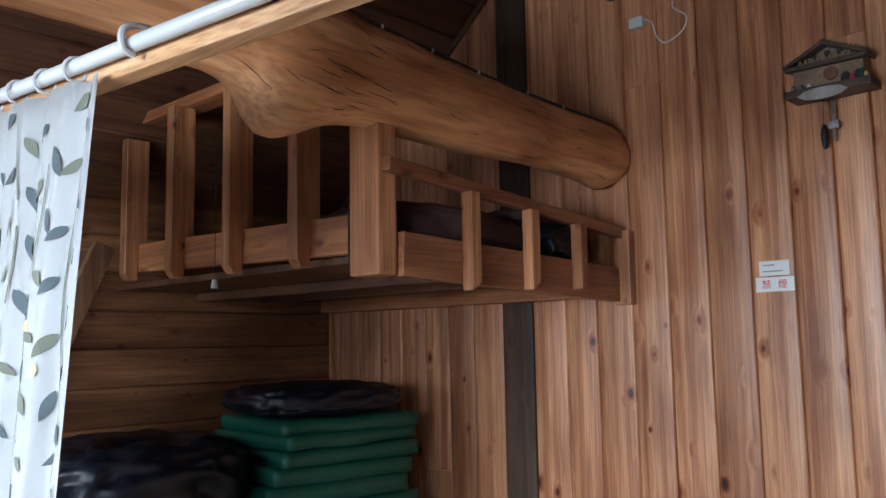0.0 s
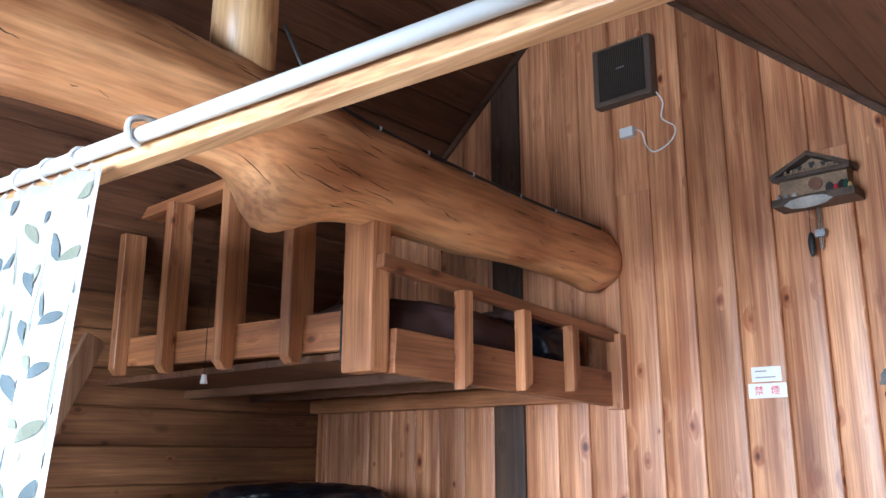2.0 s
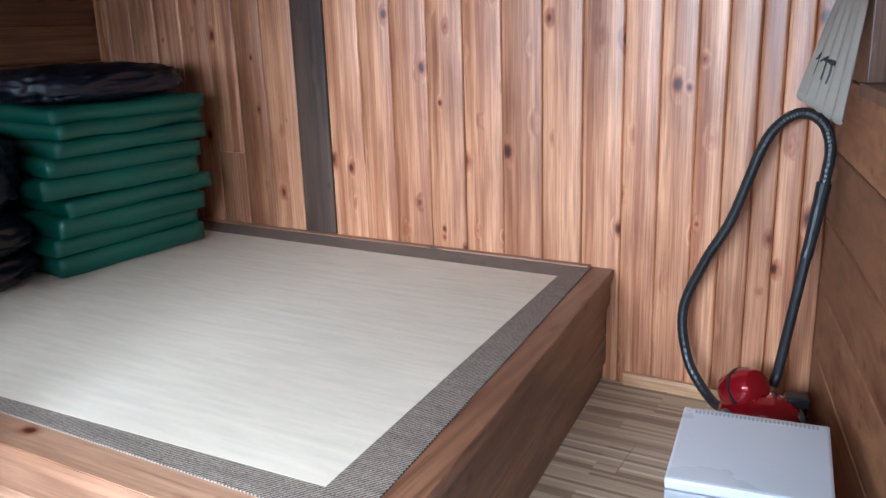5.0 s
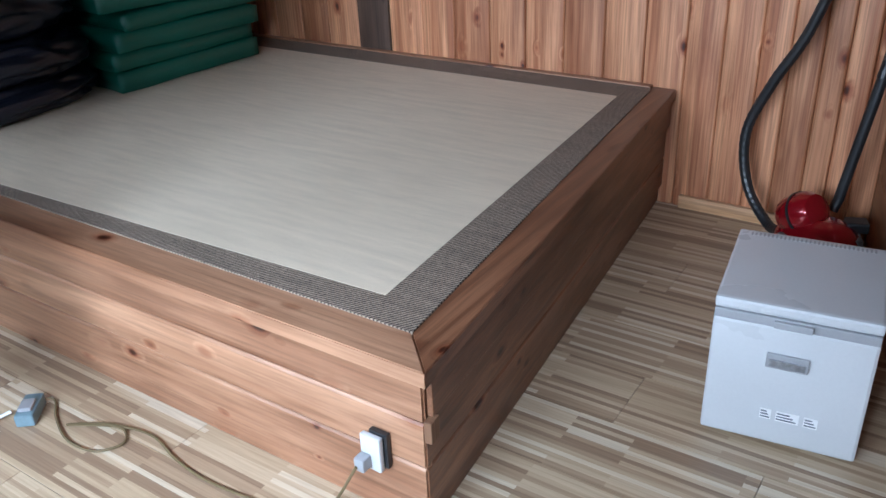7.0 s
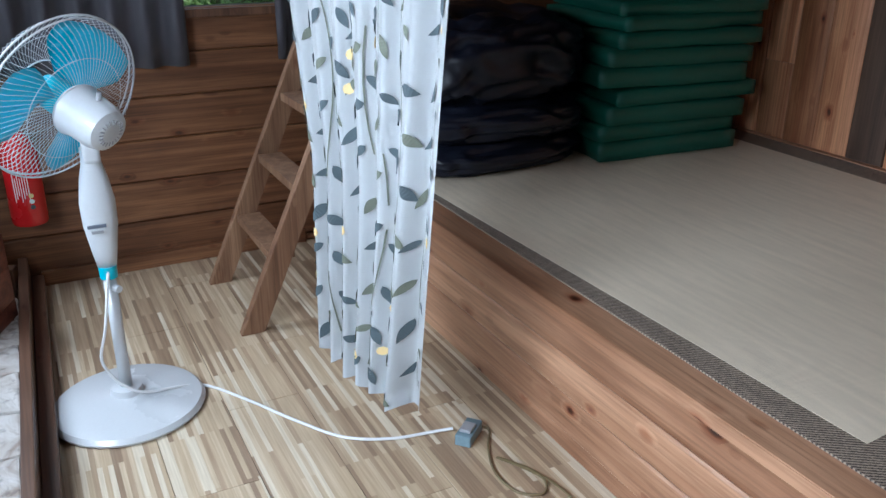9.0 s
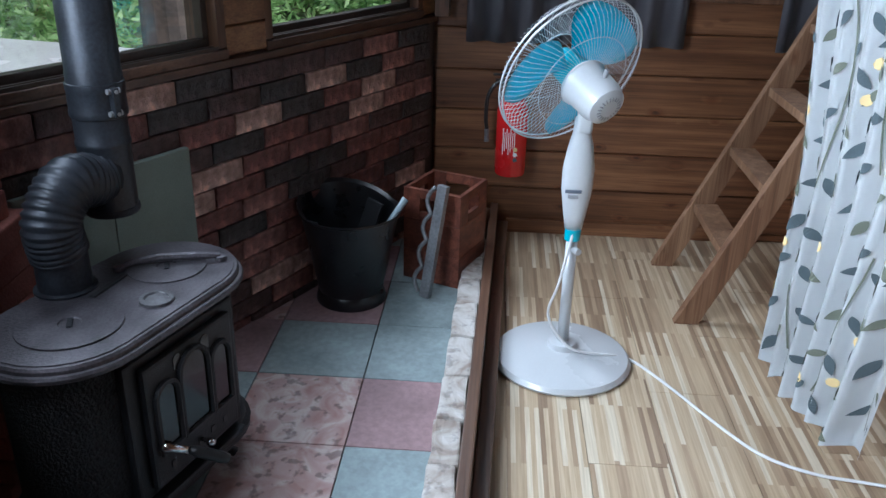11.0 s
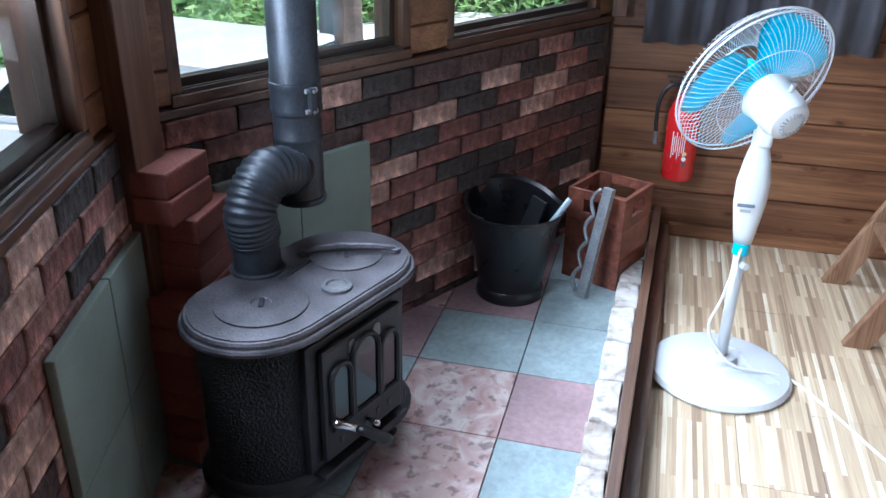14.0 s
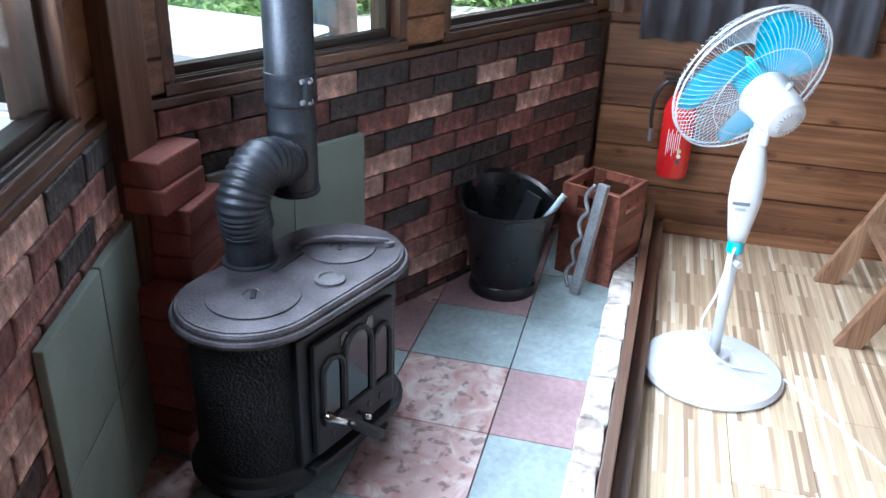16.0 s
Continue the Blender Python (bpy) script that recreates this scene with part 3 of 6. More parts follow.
bay_window("window_1", mB, 1.033, 1.833, "timber window with a dark sash over the brick slips")
bay_window("window_2", mB, 0.133, 0.883, "timber window with a dark sash over the brick slips")
bay_window("window_3", mL, 1.172, 2.112, "timber window with a dark sash over the brick slips")
# assumed window behind the viewpoint, never in view
bay_window("window_4", mL, 0.66, 1.052, "timber window with a dark sash over the brick slips")
for nm, m, a, b, lo, hi, extra in (("window_5", md, 0.14, 1.42, 0.92, 1.58, M_SIDE), ("window_6", mE, 0.45, 1.35, 1.04, 1.52, M_SIDE)):
    w = thing(nm, "small timber window in the boarded wall", "window", kind="structure")
    for bx in ((a, b, -0.022, T, lo, lo + 0.03), (a, b, -0.012, T, hi - 0.03, hi), (a, a + 0.03, -0.012, T, lo + 0.03, hi - 0.03), (b - 0.03, b, -0.012, T, lo + 0.03, hi - 0.03), ((a + b) / 2 - 0.02, (a + b) / 2 + 0.02, 0.02, 0.06, lo + 0.03, hi - 0.03)):
        part("window_frame", new_box(*bx, bevel=0.003, m=m), M_TRIM_Z, w)
    p = part("pane", new_box(a + 0.03, b - 0.03, 0.062, 0.066, lo + 0.03, hi - 0.03, m=m), M_GLASS, w)
    p.visible_shadow = False

# posts at the corners of the bay, and ledges over the bricks
for nm, x, y, r, s in (("corner_post", CL[0], CL[1] + 0.03, 0.0, 0.055), ("corner_post", 0.035, -3.075, 0.846, 0.035)):
    bm = new_box(-s, s, -s * 0.75, s * 0.75, r, 2.4, bevel=0.004, m=pose(x, y, 0))
    under_roof(bm)
    tagged(part(nm, bm, M_TRIM_Z), "brown timber post in the corner of the bay, darkened for shade", "post", kind="structure")
for nm, m, length in (("ledge", mB, lb), ("ledge", mL, ll)):
    bm = new_box(0.02, length - 0.02, -0.014, 0.022, 0.824, 0.844, bevel=0.003, m=m)
    tagged(part(nm, bm, M_TRIM_X), "dark ledge along the top of the brick slips", "ledge", kind="structure")

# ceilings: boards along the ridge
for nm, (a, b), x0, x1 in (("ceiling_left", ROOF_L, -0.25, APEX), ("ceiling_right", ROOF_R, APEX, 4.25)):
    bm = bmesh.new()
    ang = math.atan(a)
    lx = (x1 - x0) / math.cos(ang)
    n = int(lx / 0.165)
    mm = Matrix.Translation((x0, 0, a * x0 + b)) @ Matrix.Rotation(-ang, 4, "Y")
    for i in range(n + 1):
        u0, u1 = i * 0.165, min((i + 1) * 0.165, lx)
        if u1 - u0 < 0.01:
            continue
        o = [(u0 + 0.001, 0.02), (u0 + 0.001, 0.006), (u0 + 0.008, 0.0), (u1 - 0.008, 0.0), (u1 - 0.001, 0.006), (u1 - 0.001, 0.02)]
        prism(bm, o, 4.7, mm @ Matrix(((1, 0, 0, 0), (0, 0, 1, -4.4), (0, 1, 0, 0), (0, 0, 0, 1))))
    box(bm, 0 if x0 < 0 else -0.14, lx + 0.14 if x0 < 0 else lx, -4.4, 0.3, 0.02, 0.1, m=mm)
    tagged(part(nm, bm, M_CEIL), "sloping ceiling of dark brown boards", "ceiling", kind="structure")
    # thin rail where the gable meets the slope
    u = [(max(x0, 0.0), a * max(x0, 0.0) + b), (min(x1, CE[0]), a * min(x1, CE[0]) + b)]
    bm = bmesh.new()
    d = Vector((u[1][0] - u[0][0], 0, u[1][1] - u[0][1]))
    box(bm, 0, d.length, -0.02, -0.001, -0.024, -0.001, bevel=0.003, m=Matrix.Translation((u[0][0], 0, u[0][1])) @ Matrix.Rotation(-math.atan2(d.z, d.x), 4, "Y"))
    tagged(part("trim", bm, M_TRIM_X), "thin wooden rail along the roof edge of the gable", "trim", kind="structure")

# pale rail in the corner of gable and side wall
tagged(part("trim", new_box(0.002, 0.022, -0.022, -0.002, 0.44, 1.48, bevel=0.003), M_LOFT_Z), "narrow corner rail", "trim", kind="structure")
tagged(part("baseboard", new_box(2.47, 3.04, -0.02, -0.002, 0.0, 0.045, bevel=0.003), M_PINE_X), "low pale baseboard under the gable boards", "baseboard", kind="structure")
tagged(part("baseboard", new_box(0.001, 0.02, -2.80, -1.80, 0.0, 0.055, bevel=0.003), M_SIDE), "low brown baseboard under the side wall", "baseboard", kind="structure")

# ground outside and the slab under the cabin
bm = bmesh.new()
prism(bm, [(-0.1, 0.1), (3.2, 0.1), (4.05, -3.4), (1.7, -4.2), (-0.1, -3.2)][::-1], 0.4, Matrix.Translation((0, 0, -0.408)))
floor = structure("floor", bm, M_FLOOR, "pale strip-parquet floor with staves of many tones")
E_N = Vector((CE[1] - CF[1], CF[0] - CE[0], 0)).normalized()
y, row = FLOOR_Y, 0
while y < -0.005:
    y1 = min(y + 0.2, -0.002)
    x = -0.9 * ((row * 0.37) % 1.0)
    while x < 3.9:
        x0, x1 = max(x, 0.002), x + 0.9
        if x1 > 0.05 and not (y > -1.66 and x1 < 2.4):
            bm = new_box(x0 + 0.0008, x1 - 0.0008, y + 0.0008, y1 - 0.0008, -0.008, 0.0)
            cut(bm, (CE[0], CE[1], 0), E_N)
            if len(bm.faces):
                part("plank", bm, M_FLOOR, floor)
            else:
                bm.free()
        x += 0.9
    y, row = y1, row + 1
# hearth of square tiles
bm = bmesh.new()
prism(bm, [(0.0, -2.88), (3.75, -2.93), (CF[0], CF[1]), (CL[0], CL[1]), (CB[0], CB[1])][::-1], 0.036, Matrix.Translation((0, 0, -0.006)))
hearth = structure("hearth", bm, M_MORTAR, "stove hearth of grey, pink and marbled square tiles")
B_N = Vector((CL[1] - CB[1], -(CL[0] - CB[0]), 0)).normalized()
L_N = Vector((CF[1] - CL[1], -(CF[0] - CL[0]), 0)).normalized()
for i in range(-1, 13):
    for j in range(0, 5):
        x0, y1 = 0.302 * i, -2.90 - 0.296 * j
        if j == 0:
            mat = (M_TILE_GREY, M_TILE_GREY, M_TILE_GREY, M_TILE_GREY, M_TILE_PINK, M_TILE_GREY)[i % 6]
        elif j == 1:
            mat = (M_TILE_GREY, M_TILE_PINK, M_TILE_PINK, M_TILE_GREY, M_TILE_MARBLE, M_TILE_MARBLE)[i % 6]
        else:
            mat = (M_TILE_GREY, M_TILE_GREY, M_TILE_GREY, M_TILE_MARBLE, M_TILE_MARBLE, M_TILE_PINK)[(i + j) % 6]
        bm = new_box(x0 + 0.0015, x0 + 0.3005, y1 - 0.2945, y1 - 0.0015, 0.02, HEARTH_Z, bevel=0.002)
        cut(bm, (CB[0], CB[1], 0), B_N)
        if len(bm.verts):
            cut(bm, (CL[0], CL[1], 0), L_N)
        if len(bm.verts):
            cut(bm, (CE[0], CE[1], 0), E_N)
        if len(bm.verts):
            cut(bm, (0.003, 0, 0), Vector((-1, 0, 0)))
        if len(bm.faces):
            part("tile", bm, mat, hearth)
        else:
            bm.free()
# edging of pale split stones, and the timber kerbs beside it
rnd = random.Random(4)
x = 0.30
edging = thing("hearth_edging", "row of pale split stones edging the hearth", "edging", kind="structure")
while x < 3.6:
    w = rnd.uniform(0.17, 0.215)
    y0 = -2.905 - 0.03 * x
    bm = new_box(x + 0.003, x + w - 0.003, y0 - 0.035, y0 + 0.035, 0.02, 0.1 + rnd.uniform(-0.004, 0.004), bevel=0.008)
    bmesh.ops.subdivide_edges(bm, edges=bm.edges, cuts=2, use_grid_fill=True)
    for v in bm.verts:
        v.co += 0.006 * noise.noise_vector(v.co * 24)
    part("stone", bm, M_WHITEBRICK, edging)
    x += w
for nm, a, b, h in (("kerb", 0.040, 0.070, 0.125), ("kerb", 0.072, 0.112, 0.05)):
    bm = new_box(0.02, 3.6, a, b, 0.0, h, bevel=0.004, m=pose(0, -2.905, 0, 0, 0, -1.7))
    tagged(part(nm, bm, M_TRIM_X), "dark timber kerb between hearth and parquet", "kerb", kind="structure")

# ---- sleeping platform ----
PZ, PF = 0.408, -1.715
PG, PR = 2.425, 2.60         # right edge at the wall and at the front
S_N = Vector((-PF, PR - PG, 0)).normalized()
platform = thing("sleeping_platform", "low sleeping platform of brown cedar boards with a mitred cap", "platform")
bm = bmesh.new()
prism(bm, [(0.004, -0.004), (0.004, PF + 0.05), (PR - 0.05, PF + 0.05), (PG - 0.045, -0.004)], PZ - 0.03, Matrix.Translation((0, 0, 0.003)))
part("frame", bm, M_BED, platform)
z = 0.0
for i, h in enumerate((0.06, 0.105, 0.105, 0.104)):
    o = [(0.0, z + 0.001), (-0.018 if i else -0.01, z + 0.001), (-0.022 if i else -0.012, z + 0.006), (-0.022 if i else -0.012, z + h - 0.006), (-0.018 if i else -0.01, z + h - 0.001), (0.0, z + h - 0.001)]
    bm = bmesh.new()
    prism(bm, o, PR - 0.035, Matrix.Translation((0.004, PF + 0.048, 0)) @ Matrix(((0, 0, 1, 0), (1, 0, 0, 0), (0, 1, 0, 0), (0, 0, 0, 1))))
    part("board", bm, M_BED, platform)
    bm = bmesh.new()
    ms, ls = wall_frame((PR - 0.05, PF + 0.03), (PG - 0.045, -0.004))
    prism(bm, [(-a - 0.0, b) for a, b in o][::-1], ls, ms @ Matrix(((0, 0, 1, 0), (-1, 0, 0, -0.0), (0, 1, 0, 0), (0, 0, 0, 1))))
    part("board", bm, M_BED_SHADE_Y, platform)
    z += h
for nm, o, mat in (("cap", [(0.004, PF), (PR, PF), (PR - 0.095, PF + 0.095), (0.004, PF + 0.095)], M_BED), ("cap", [(PR, PF), (PG, -0.004), (PG - 0.08, -0.004), (PR - 0.095, PF + 0.095)], M_BED_SHADE_Y)):
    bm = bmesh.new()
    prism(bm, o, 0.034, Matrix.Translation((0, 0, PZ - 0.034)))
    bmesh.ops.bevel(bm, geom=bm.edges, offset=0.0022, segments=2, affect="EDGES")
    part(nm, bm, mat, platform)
bm = new_box(0.03, PG - 0.08, -0.035, -0.004, PZ - 0.03, PZ + 0.008, bevel=0.003)
part("rail", bm, M_BED, platform)
for i in range(6):
    bm = bmesh.new()
    lathe(bm, [(0, 0), (0.004, 0), (0.003, 0.002), (0, 0.0025)], 8, Matrix.Translation((0.5 + 0.33 * i, -0.02, PZ + 0.0075)))
    part("screw", bm, M_CHROME, platform)
# board ends left proud at the open corner
ms, ls = wall_frame((PR - 0.05, PF + 0.03), (PG - 0.045, -0.004))
for nm, (a, b, c, d, e, f), mat in (("end_board", (0.004, ls - 0.02, 0.0235, 0.036, 0.285, 0.372), M_BED_SHADE_Y), ("end_block", (-0.012, 0.02, 0.0235, 0.04, 0.235, 0.283), M_LADDER)):
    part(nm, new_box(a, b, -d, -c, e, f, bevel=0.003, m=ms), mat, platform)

rug = thing("woven_rug", "beige flat-woven rug with a dark brown woven border", "rug")
for nm, o, mat, h in (("border", [(0.01, -0.036), (0.01, PF + 0.09), (PR - 0.089, PF + 0.09), (PG - 0.072, -0.036)], M_RUGEDGE, 0.008), ("field", [(0.1, -0.165), (0.1, -1.622), (2.391, -1.545), (2.287, -0.165)], M_RUG, 0.0086)):
    bm = bmesh.new()
    prism(bm, o, h, Matrix.Translation((0, 0, PZ - 0.026)))
    part(nm, bm, mat, rug)
for o in rug.children:
    o.location.z = 0.022

# ---- loft ----
loft = thing("loft", "open sleeping loft of rough cedar timber hung under the log", "loft")
LX, LY, LZ = 1.70, -1.155, 1.43


def beam(name, parent, mat, *b, bevel=0.004, label="", m=None):
    return part(name, new_box(*b, bevel=bevel, m=m), mat, parent, label)


TILT_X = Matrix.Translation((1.55, 0, 0)) @ Matrix.Rotation(radians(1.5), 4, "Y") @ Matrix.Translation((-1.55, 0, 0))
TILT_Y = Matrix.Translation((0, -1.1, LZ)) @ Matrix.Rotation(radians(-2.2), 4, "X") @ Matrix.Translation((0, 1.1, -LZ))
beam("front_beam", loft, M_LOFT_X, 0.15, 1.55, LY - 0.02, LY + 0.025, LZ + 0.055, LZ + 0.165, m=TILT_X @ Matrix.Translation((0, 0, 0.037)))
beam("side_beam", loft, M_LOFT_SHADE_Y, LX - 0.05, LX - 0.008, LY + 0.012, -0.02, LZ + 0.018, LZ + 0.14, m=TILT_Y)
beam("joist", loft, M_LOFT_X, 0.004, LX - 0.052, -0.075, -0.004, LZ - 0.005, LZ + 0.06)
# inner joists take a darker colour for the shade under the loft
for y in (-0.72, -0.38):
    beam("joist", loft, M_JOIST_SHADE, 0.004, LX - 0.052, y - 0.045, y + 0.0, LZ + 0.035, LZ + 0.071)
n = 9
for i in range(n):
    x0, x1 = 0.004 + i * (LX - 0.06) / n, 0.004 + (i + 1) * (LX - 0.06) / n
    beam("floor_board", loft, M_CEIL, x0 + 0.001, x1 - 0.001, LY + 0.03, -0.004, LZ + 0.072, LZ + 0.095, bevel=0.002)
for x, top, lift in ((0.235, 2.07, 0.032), (0.575, 2.13, 0.022), (0.94, 2.13, 0.012), (1.292, 1.95, 0.004)):
    low = LZ + lift
    o = [(LY - 0.075, low + 0.085), (LY - 0.055, low + 0.06), (LY - 0.022, low + 0.06), (LY - 0.022, low + 0.172), (LY + 0.015, low + 0.172), (LY + 0.015, top), (LY - 0.075, top)]
    bm = bmesh.new()
    prism(bm, o, 0.046, Matrix.Translation((x, 0, 0)) @ Matrix(((0, 0, 1, 0), (1, 0, 0, 0), (0, 1, 0, 0), (0, 0, 0, 1))))
    bmesh.ops.bevel(bm, geom=bm.edges, offset=0.003, segments=1, affect="EDGES")
    under_roof(bm)
    part("baluster", bm, M_LOFT_Z, loft)
beam("header", loft, M_LOFT_X, 0.29, 1.52, LY - 0.03, LY + 0.06, 2.13, 2.17)
# stout corner post with a chamfered foot
bm = new_box(1.553, 1.676, LY - 0.06, LY + 0.01, LZ + 0.02, 1.90, bevel=0.012)
part("corner_post", bm, M_LOFT_Z, loft)
bm = new_box(1.536, 1.551, LY - 0.05, LY + 0.03, LZ + 0.05, LZ + 0.21, bevel=0.004)
part("plate", bm, M_IRON, loft, "dark iron bracket plate")
bm = bmesh.new()
box(bm, 0, 1.196, -0.016, 0.016, -0.02, 0.02, bevel=0.004, m=Matrix.Translation((LX - 0.006, -1.205, 1.747)) @ Matrix.Rotation(radians(90), 4, "Z") @ Matrix.Rotation(radians(4.4), 4, "Y"))
part("handrail", bm, M_LOFT_SHADE_Y, loft)
for y, top in ((-0.885, 1.705), (-0.598, 1.683), (-0.33, 1.663)):
    o = [(y - 0.02, LZ + 0.043 * y + 0.024), (y + 0.02, LZ + 0.043 * y + 0.049), (y + 0.02, top), (y - 0.02, top)]
    bm = bmesh.new()
    prism(bm, o, 0.04, Matrix.Translation((LX - 0.007, 0, 0)) @ Matrix(((0, 0, 1, 0), (1, 0, 0, 0), (0, 1, 0, 0), (0, 0, 0, 1))))
    bmesh.ops.bevel(bm, geom=bm.edges, offset=0.002, segments=1, affect="EDGES")
    part("baluster", bm, M_LOFT_Z, loft)
beam("end_post", loft, M_LOFT_Z, LX - 0.03, LX + 0.035, -0.045, -0.003, LZ - 0.035, 1.665)

# ---- the great log, with a king post ----
log = thing("log_beam", "thick peeled honey-coloured log beam with cracks and a bulging knot", "beam")
bm = bmesh.new()
line = [(-4.05, 2.05, 0.155), (-3.0, 2.06, 0.15), (-2.3, 2.065, 0.14), (-1.9, 2.06, 0.135), (-1.72, 2.04, 0.14), (-1.5, 2.0, 0.16), (-1.25, 1.99, 0.138), (-0.9, 1.972, 0.128), (-0.5, 1.966, 0.116), (-0.15, 1.962, 0.116), (-0.004, 1.958, 0.108)]


def log_surface(y, a):
    """A point of the log's skin: y along it, a round it from the room's side upwards."""
    y = min(max(y, line[0][0]), line[-1][0])
    for (y0, z0, r0), (y1, z1, r1) in zip(line, line[1:]):
        if y0 <= y <= y1 + 1e-6:
            t = (y - y0) / (y1 - y0)
            t = t * t * (3 - 2 * t)
            z, r = z0 + t * (z1 - z0), r0 + t * (r1 - r0)
    end = max(0.0, 1 - (abs(y + 0.004) / 0.06)) ** 2
    ca, sa = math.cos(a), math.sin(a)
    rr = r * (1 - 0.05 * end) + 0.012 * noise.noise(Vector((ca * 1.2, y * 2.2, sa * 1.2))) + 0.006 * noise.noise(Vector((ca * 3, y * 5, sa * 3))) + 0.002 * noise.noise(Vector((ca * 9, y * 14, sa * 9)))
    # burl: steep towards the far side of the room, long towards the gable
    w = 0.05 if y < -1.545 else 0.15
    rr += 0.065 * math.exp(-((y + 1.545) / w) ** 2) * max(0, -math.sin(a + 0.25)) ** 3
    rr += 0.022 * math.exp(-((y + 0.09) / 0.08) ** 2) * max(0, -math.sin(a + 0.1)) ** 4
    return Vector((1.645 + 0.9 * rr * ca, y, z + rr * sa))


N, K = 150, 36
rings = [[bm.verts.new(log_surface(line[0][0] + (line[-1][0] - line[0][0]) * i / N, 2 * math.pi * k / K)) for k in range(K)] for i in range(N + 1)]
for a, b in zip(rings, rings[1:]):
    for k in range(K):
        bm.faces.new((a[k], a[(k + 1) % K], b[(k + 1) % K], b[k]))
bm.faces.new(rings[0]), bm.faces.new(rings[-1])
part("trunk", bm, M_LOG, log, smooth=True)
bm = bmesh.new()
lathe(bm, [(0, 2.10), (0.083, 2.10), (0.08, 2.4), (0.072, 2.8), (0.07, 3.24), (0, 3.24)], 20, Matrix.Translation((1.645, -1.64, 0)))
for v in bm.verts:
    v.co += 0.008 * noise.noise_vector(v.co * 6)
part("king_post", bm, M_LOGZ, log, "upright peeled pole", smooth=True)
bm = bmesh.new()
skin = [log_surface(y, a) + Vector((0.55, 0, 0.8)) * 0.006 for y, a in ((-1.40, 0.95), (-1.25, 0.86), (-1.05, 0.9), (-0.85, 0.86), (-0.6, 0.9), (-0.4, 0.88), (-0.22, 0.84), (-0.12, 0.8))]
run = [Vector((1.70, -1.56, 2.30)), Vector((1.735, -1.50, 2.16))] + skin
tube(bm, glide(run), 0.005, 6)
part("cable", bm, M_BLACKP, log, "black cable clipped along the log")
for q in run[2:8]:
    part("cable_clip", new_box(q[0] - 0.006, q[0] + 0.006, q[1] - 0.004, q[1] + 0.004, q[2] - 0.006, q[2] + 0.006, bevel=0.002), M_WHITE, log, "small white cable clip")
bm = bmesh.new()
rc = random.Random(21)
for i in range(64):
    y, a = rc.uniform(-2.3, -0.12) if i < 40 else rc.uniform(-1.75, -1.2), rc.uniform(-1.1, 0.75)
    half, drift, wide = rc.uniform(0.012, 0.055), rc.uniform(-0.05, 0.02), rc.uniform(0.0006, 0.0019)
    pts = [log_surface(y + half * q, a + drift * q + rc.uniform(-0.012, 0.012)) for q in (-1, -0.6, -0.2, 0.2, 0.6, 1)]
    tube(bm, pts, wide, 5, radii=[0.0004, wide * 0.7, wide, wide * 0.8, wide * 0.6, 0.0004])
part("crack", bm, M_CRACK, log, "dark drying cracks")["kind"] = "stuff"

# skylight in the windows
window_lamp("sky_bay_left", (0.49, -3.43, 1.40), (1.2, -2.2, 0.35), 0.7, 0.5, 12, 108)
window_lamp("sky_bay_left_two", (1.22, -3.83, 1.40), (1.95, -3.0, 0.95), 0.65, 0.5, 8, 145)
window_lamp("sky_bay_right", (2.31, -3.885, 1.40), (1.35, -1.6, 0.75), 0.9, 0.5, 34, 118)
# added lamp in the unseen bay window, brightens the rug's front
window_lamp("sky_bay_right_two", (3.065, -3.645, 1.38), (2.2, -1.75, 0.15), 0.34, 0.5, 11, 86)
window_lamp("sky_west", (-0.045, -2.3, 1.35), (1.2, -2.8, 0.0), 1.1, 0.35, 2, 120)
window_lamp("sky_east", (3.34, -0.92, 1.36), (1.8, -1.4, 0.1), 0.8, 0.25, 0.7, 110)

# ---- the sleeping corner ----


def cushion(bm, w, d, h, m=None, puff=0.012, seed=0, nx=22, ny=22, square=0.55):
    """A soft slab: rounded rim, gently uneven top."""
    made = []
    def side(s):
        rows = []
        for i in range(nx + 1):
            row = []
            for j in range(ny + 1):
                u, v = i / nx, j / ny
                e = min(u, 1 - u, v, 1 - v)
                k = min(1.0, e * 9)
                k = math.sqrt(max(0, 1 - (1 - k) ** 2))
                z = s * (h / 2) * (square + (1 - square) * k) + puff * noise.noise(Vector((u * 3, v * 3, seed + s)))
                x, y = (u - 0.5) * w, (v - 0.5) * d
                row.append(bm.verts.new((x, y, z)))
            rows.append(row)
        made.extend(v for r in rows for v in r)
        for i in range(nx):
            for j in range(ny):
                bm.faces.new((rows[i][j], rows[i + 1][j], rows[i + 1][j + 1], rows[i][j + 1]))
        return rows
    a, b = side(1), side(-1)
    rim = lambda r: [r[i][0] for i in range(nx)] + [r[nx][j] for j in range(ny)] + [r[i][ny] for i in range(nx, 0, -1)] + [r[0][j] for j in range(ny, 0, -1)]
    ra, rb = rim(a), rim(b)
    for i in range(len(ra)):
        j = (i + 1) % len(ra)
        bm.faces.new((ra[i], ra[j], rb[j], rb[i]))
    if m is not None:
        bmesh.ops.transform(bm, matrix=m, verts=made)


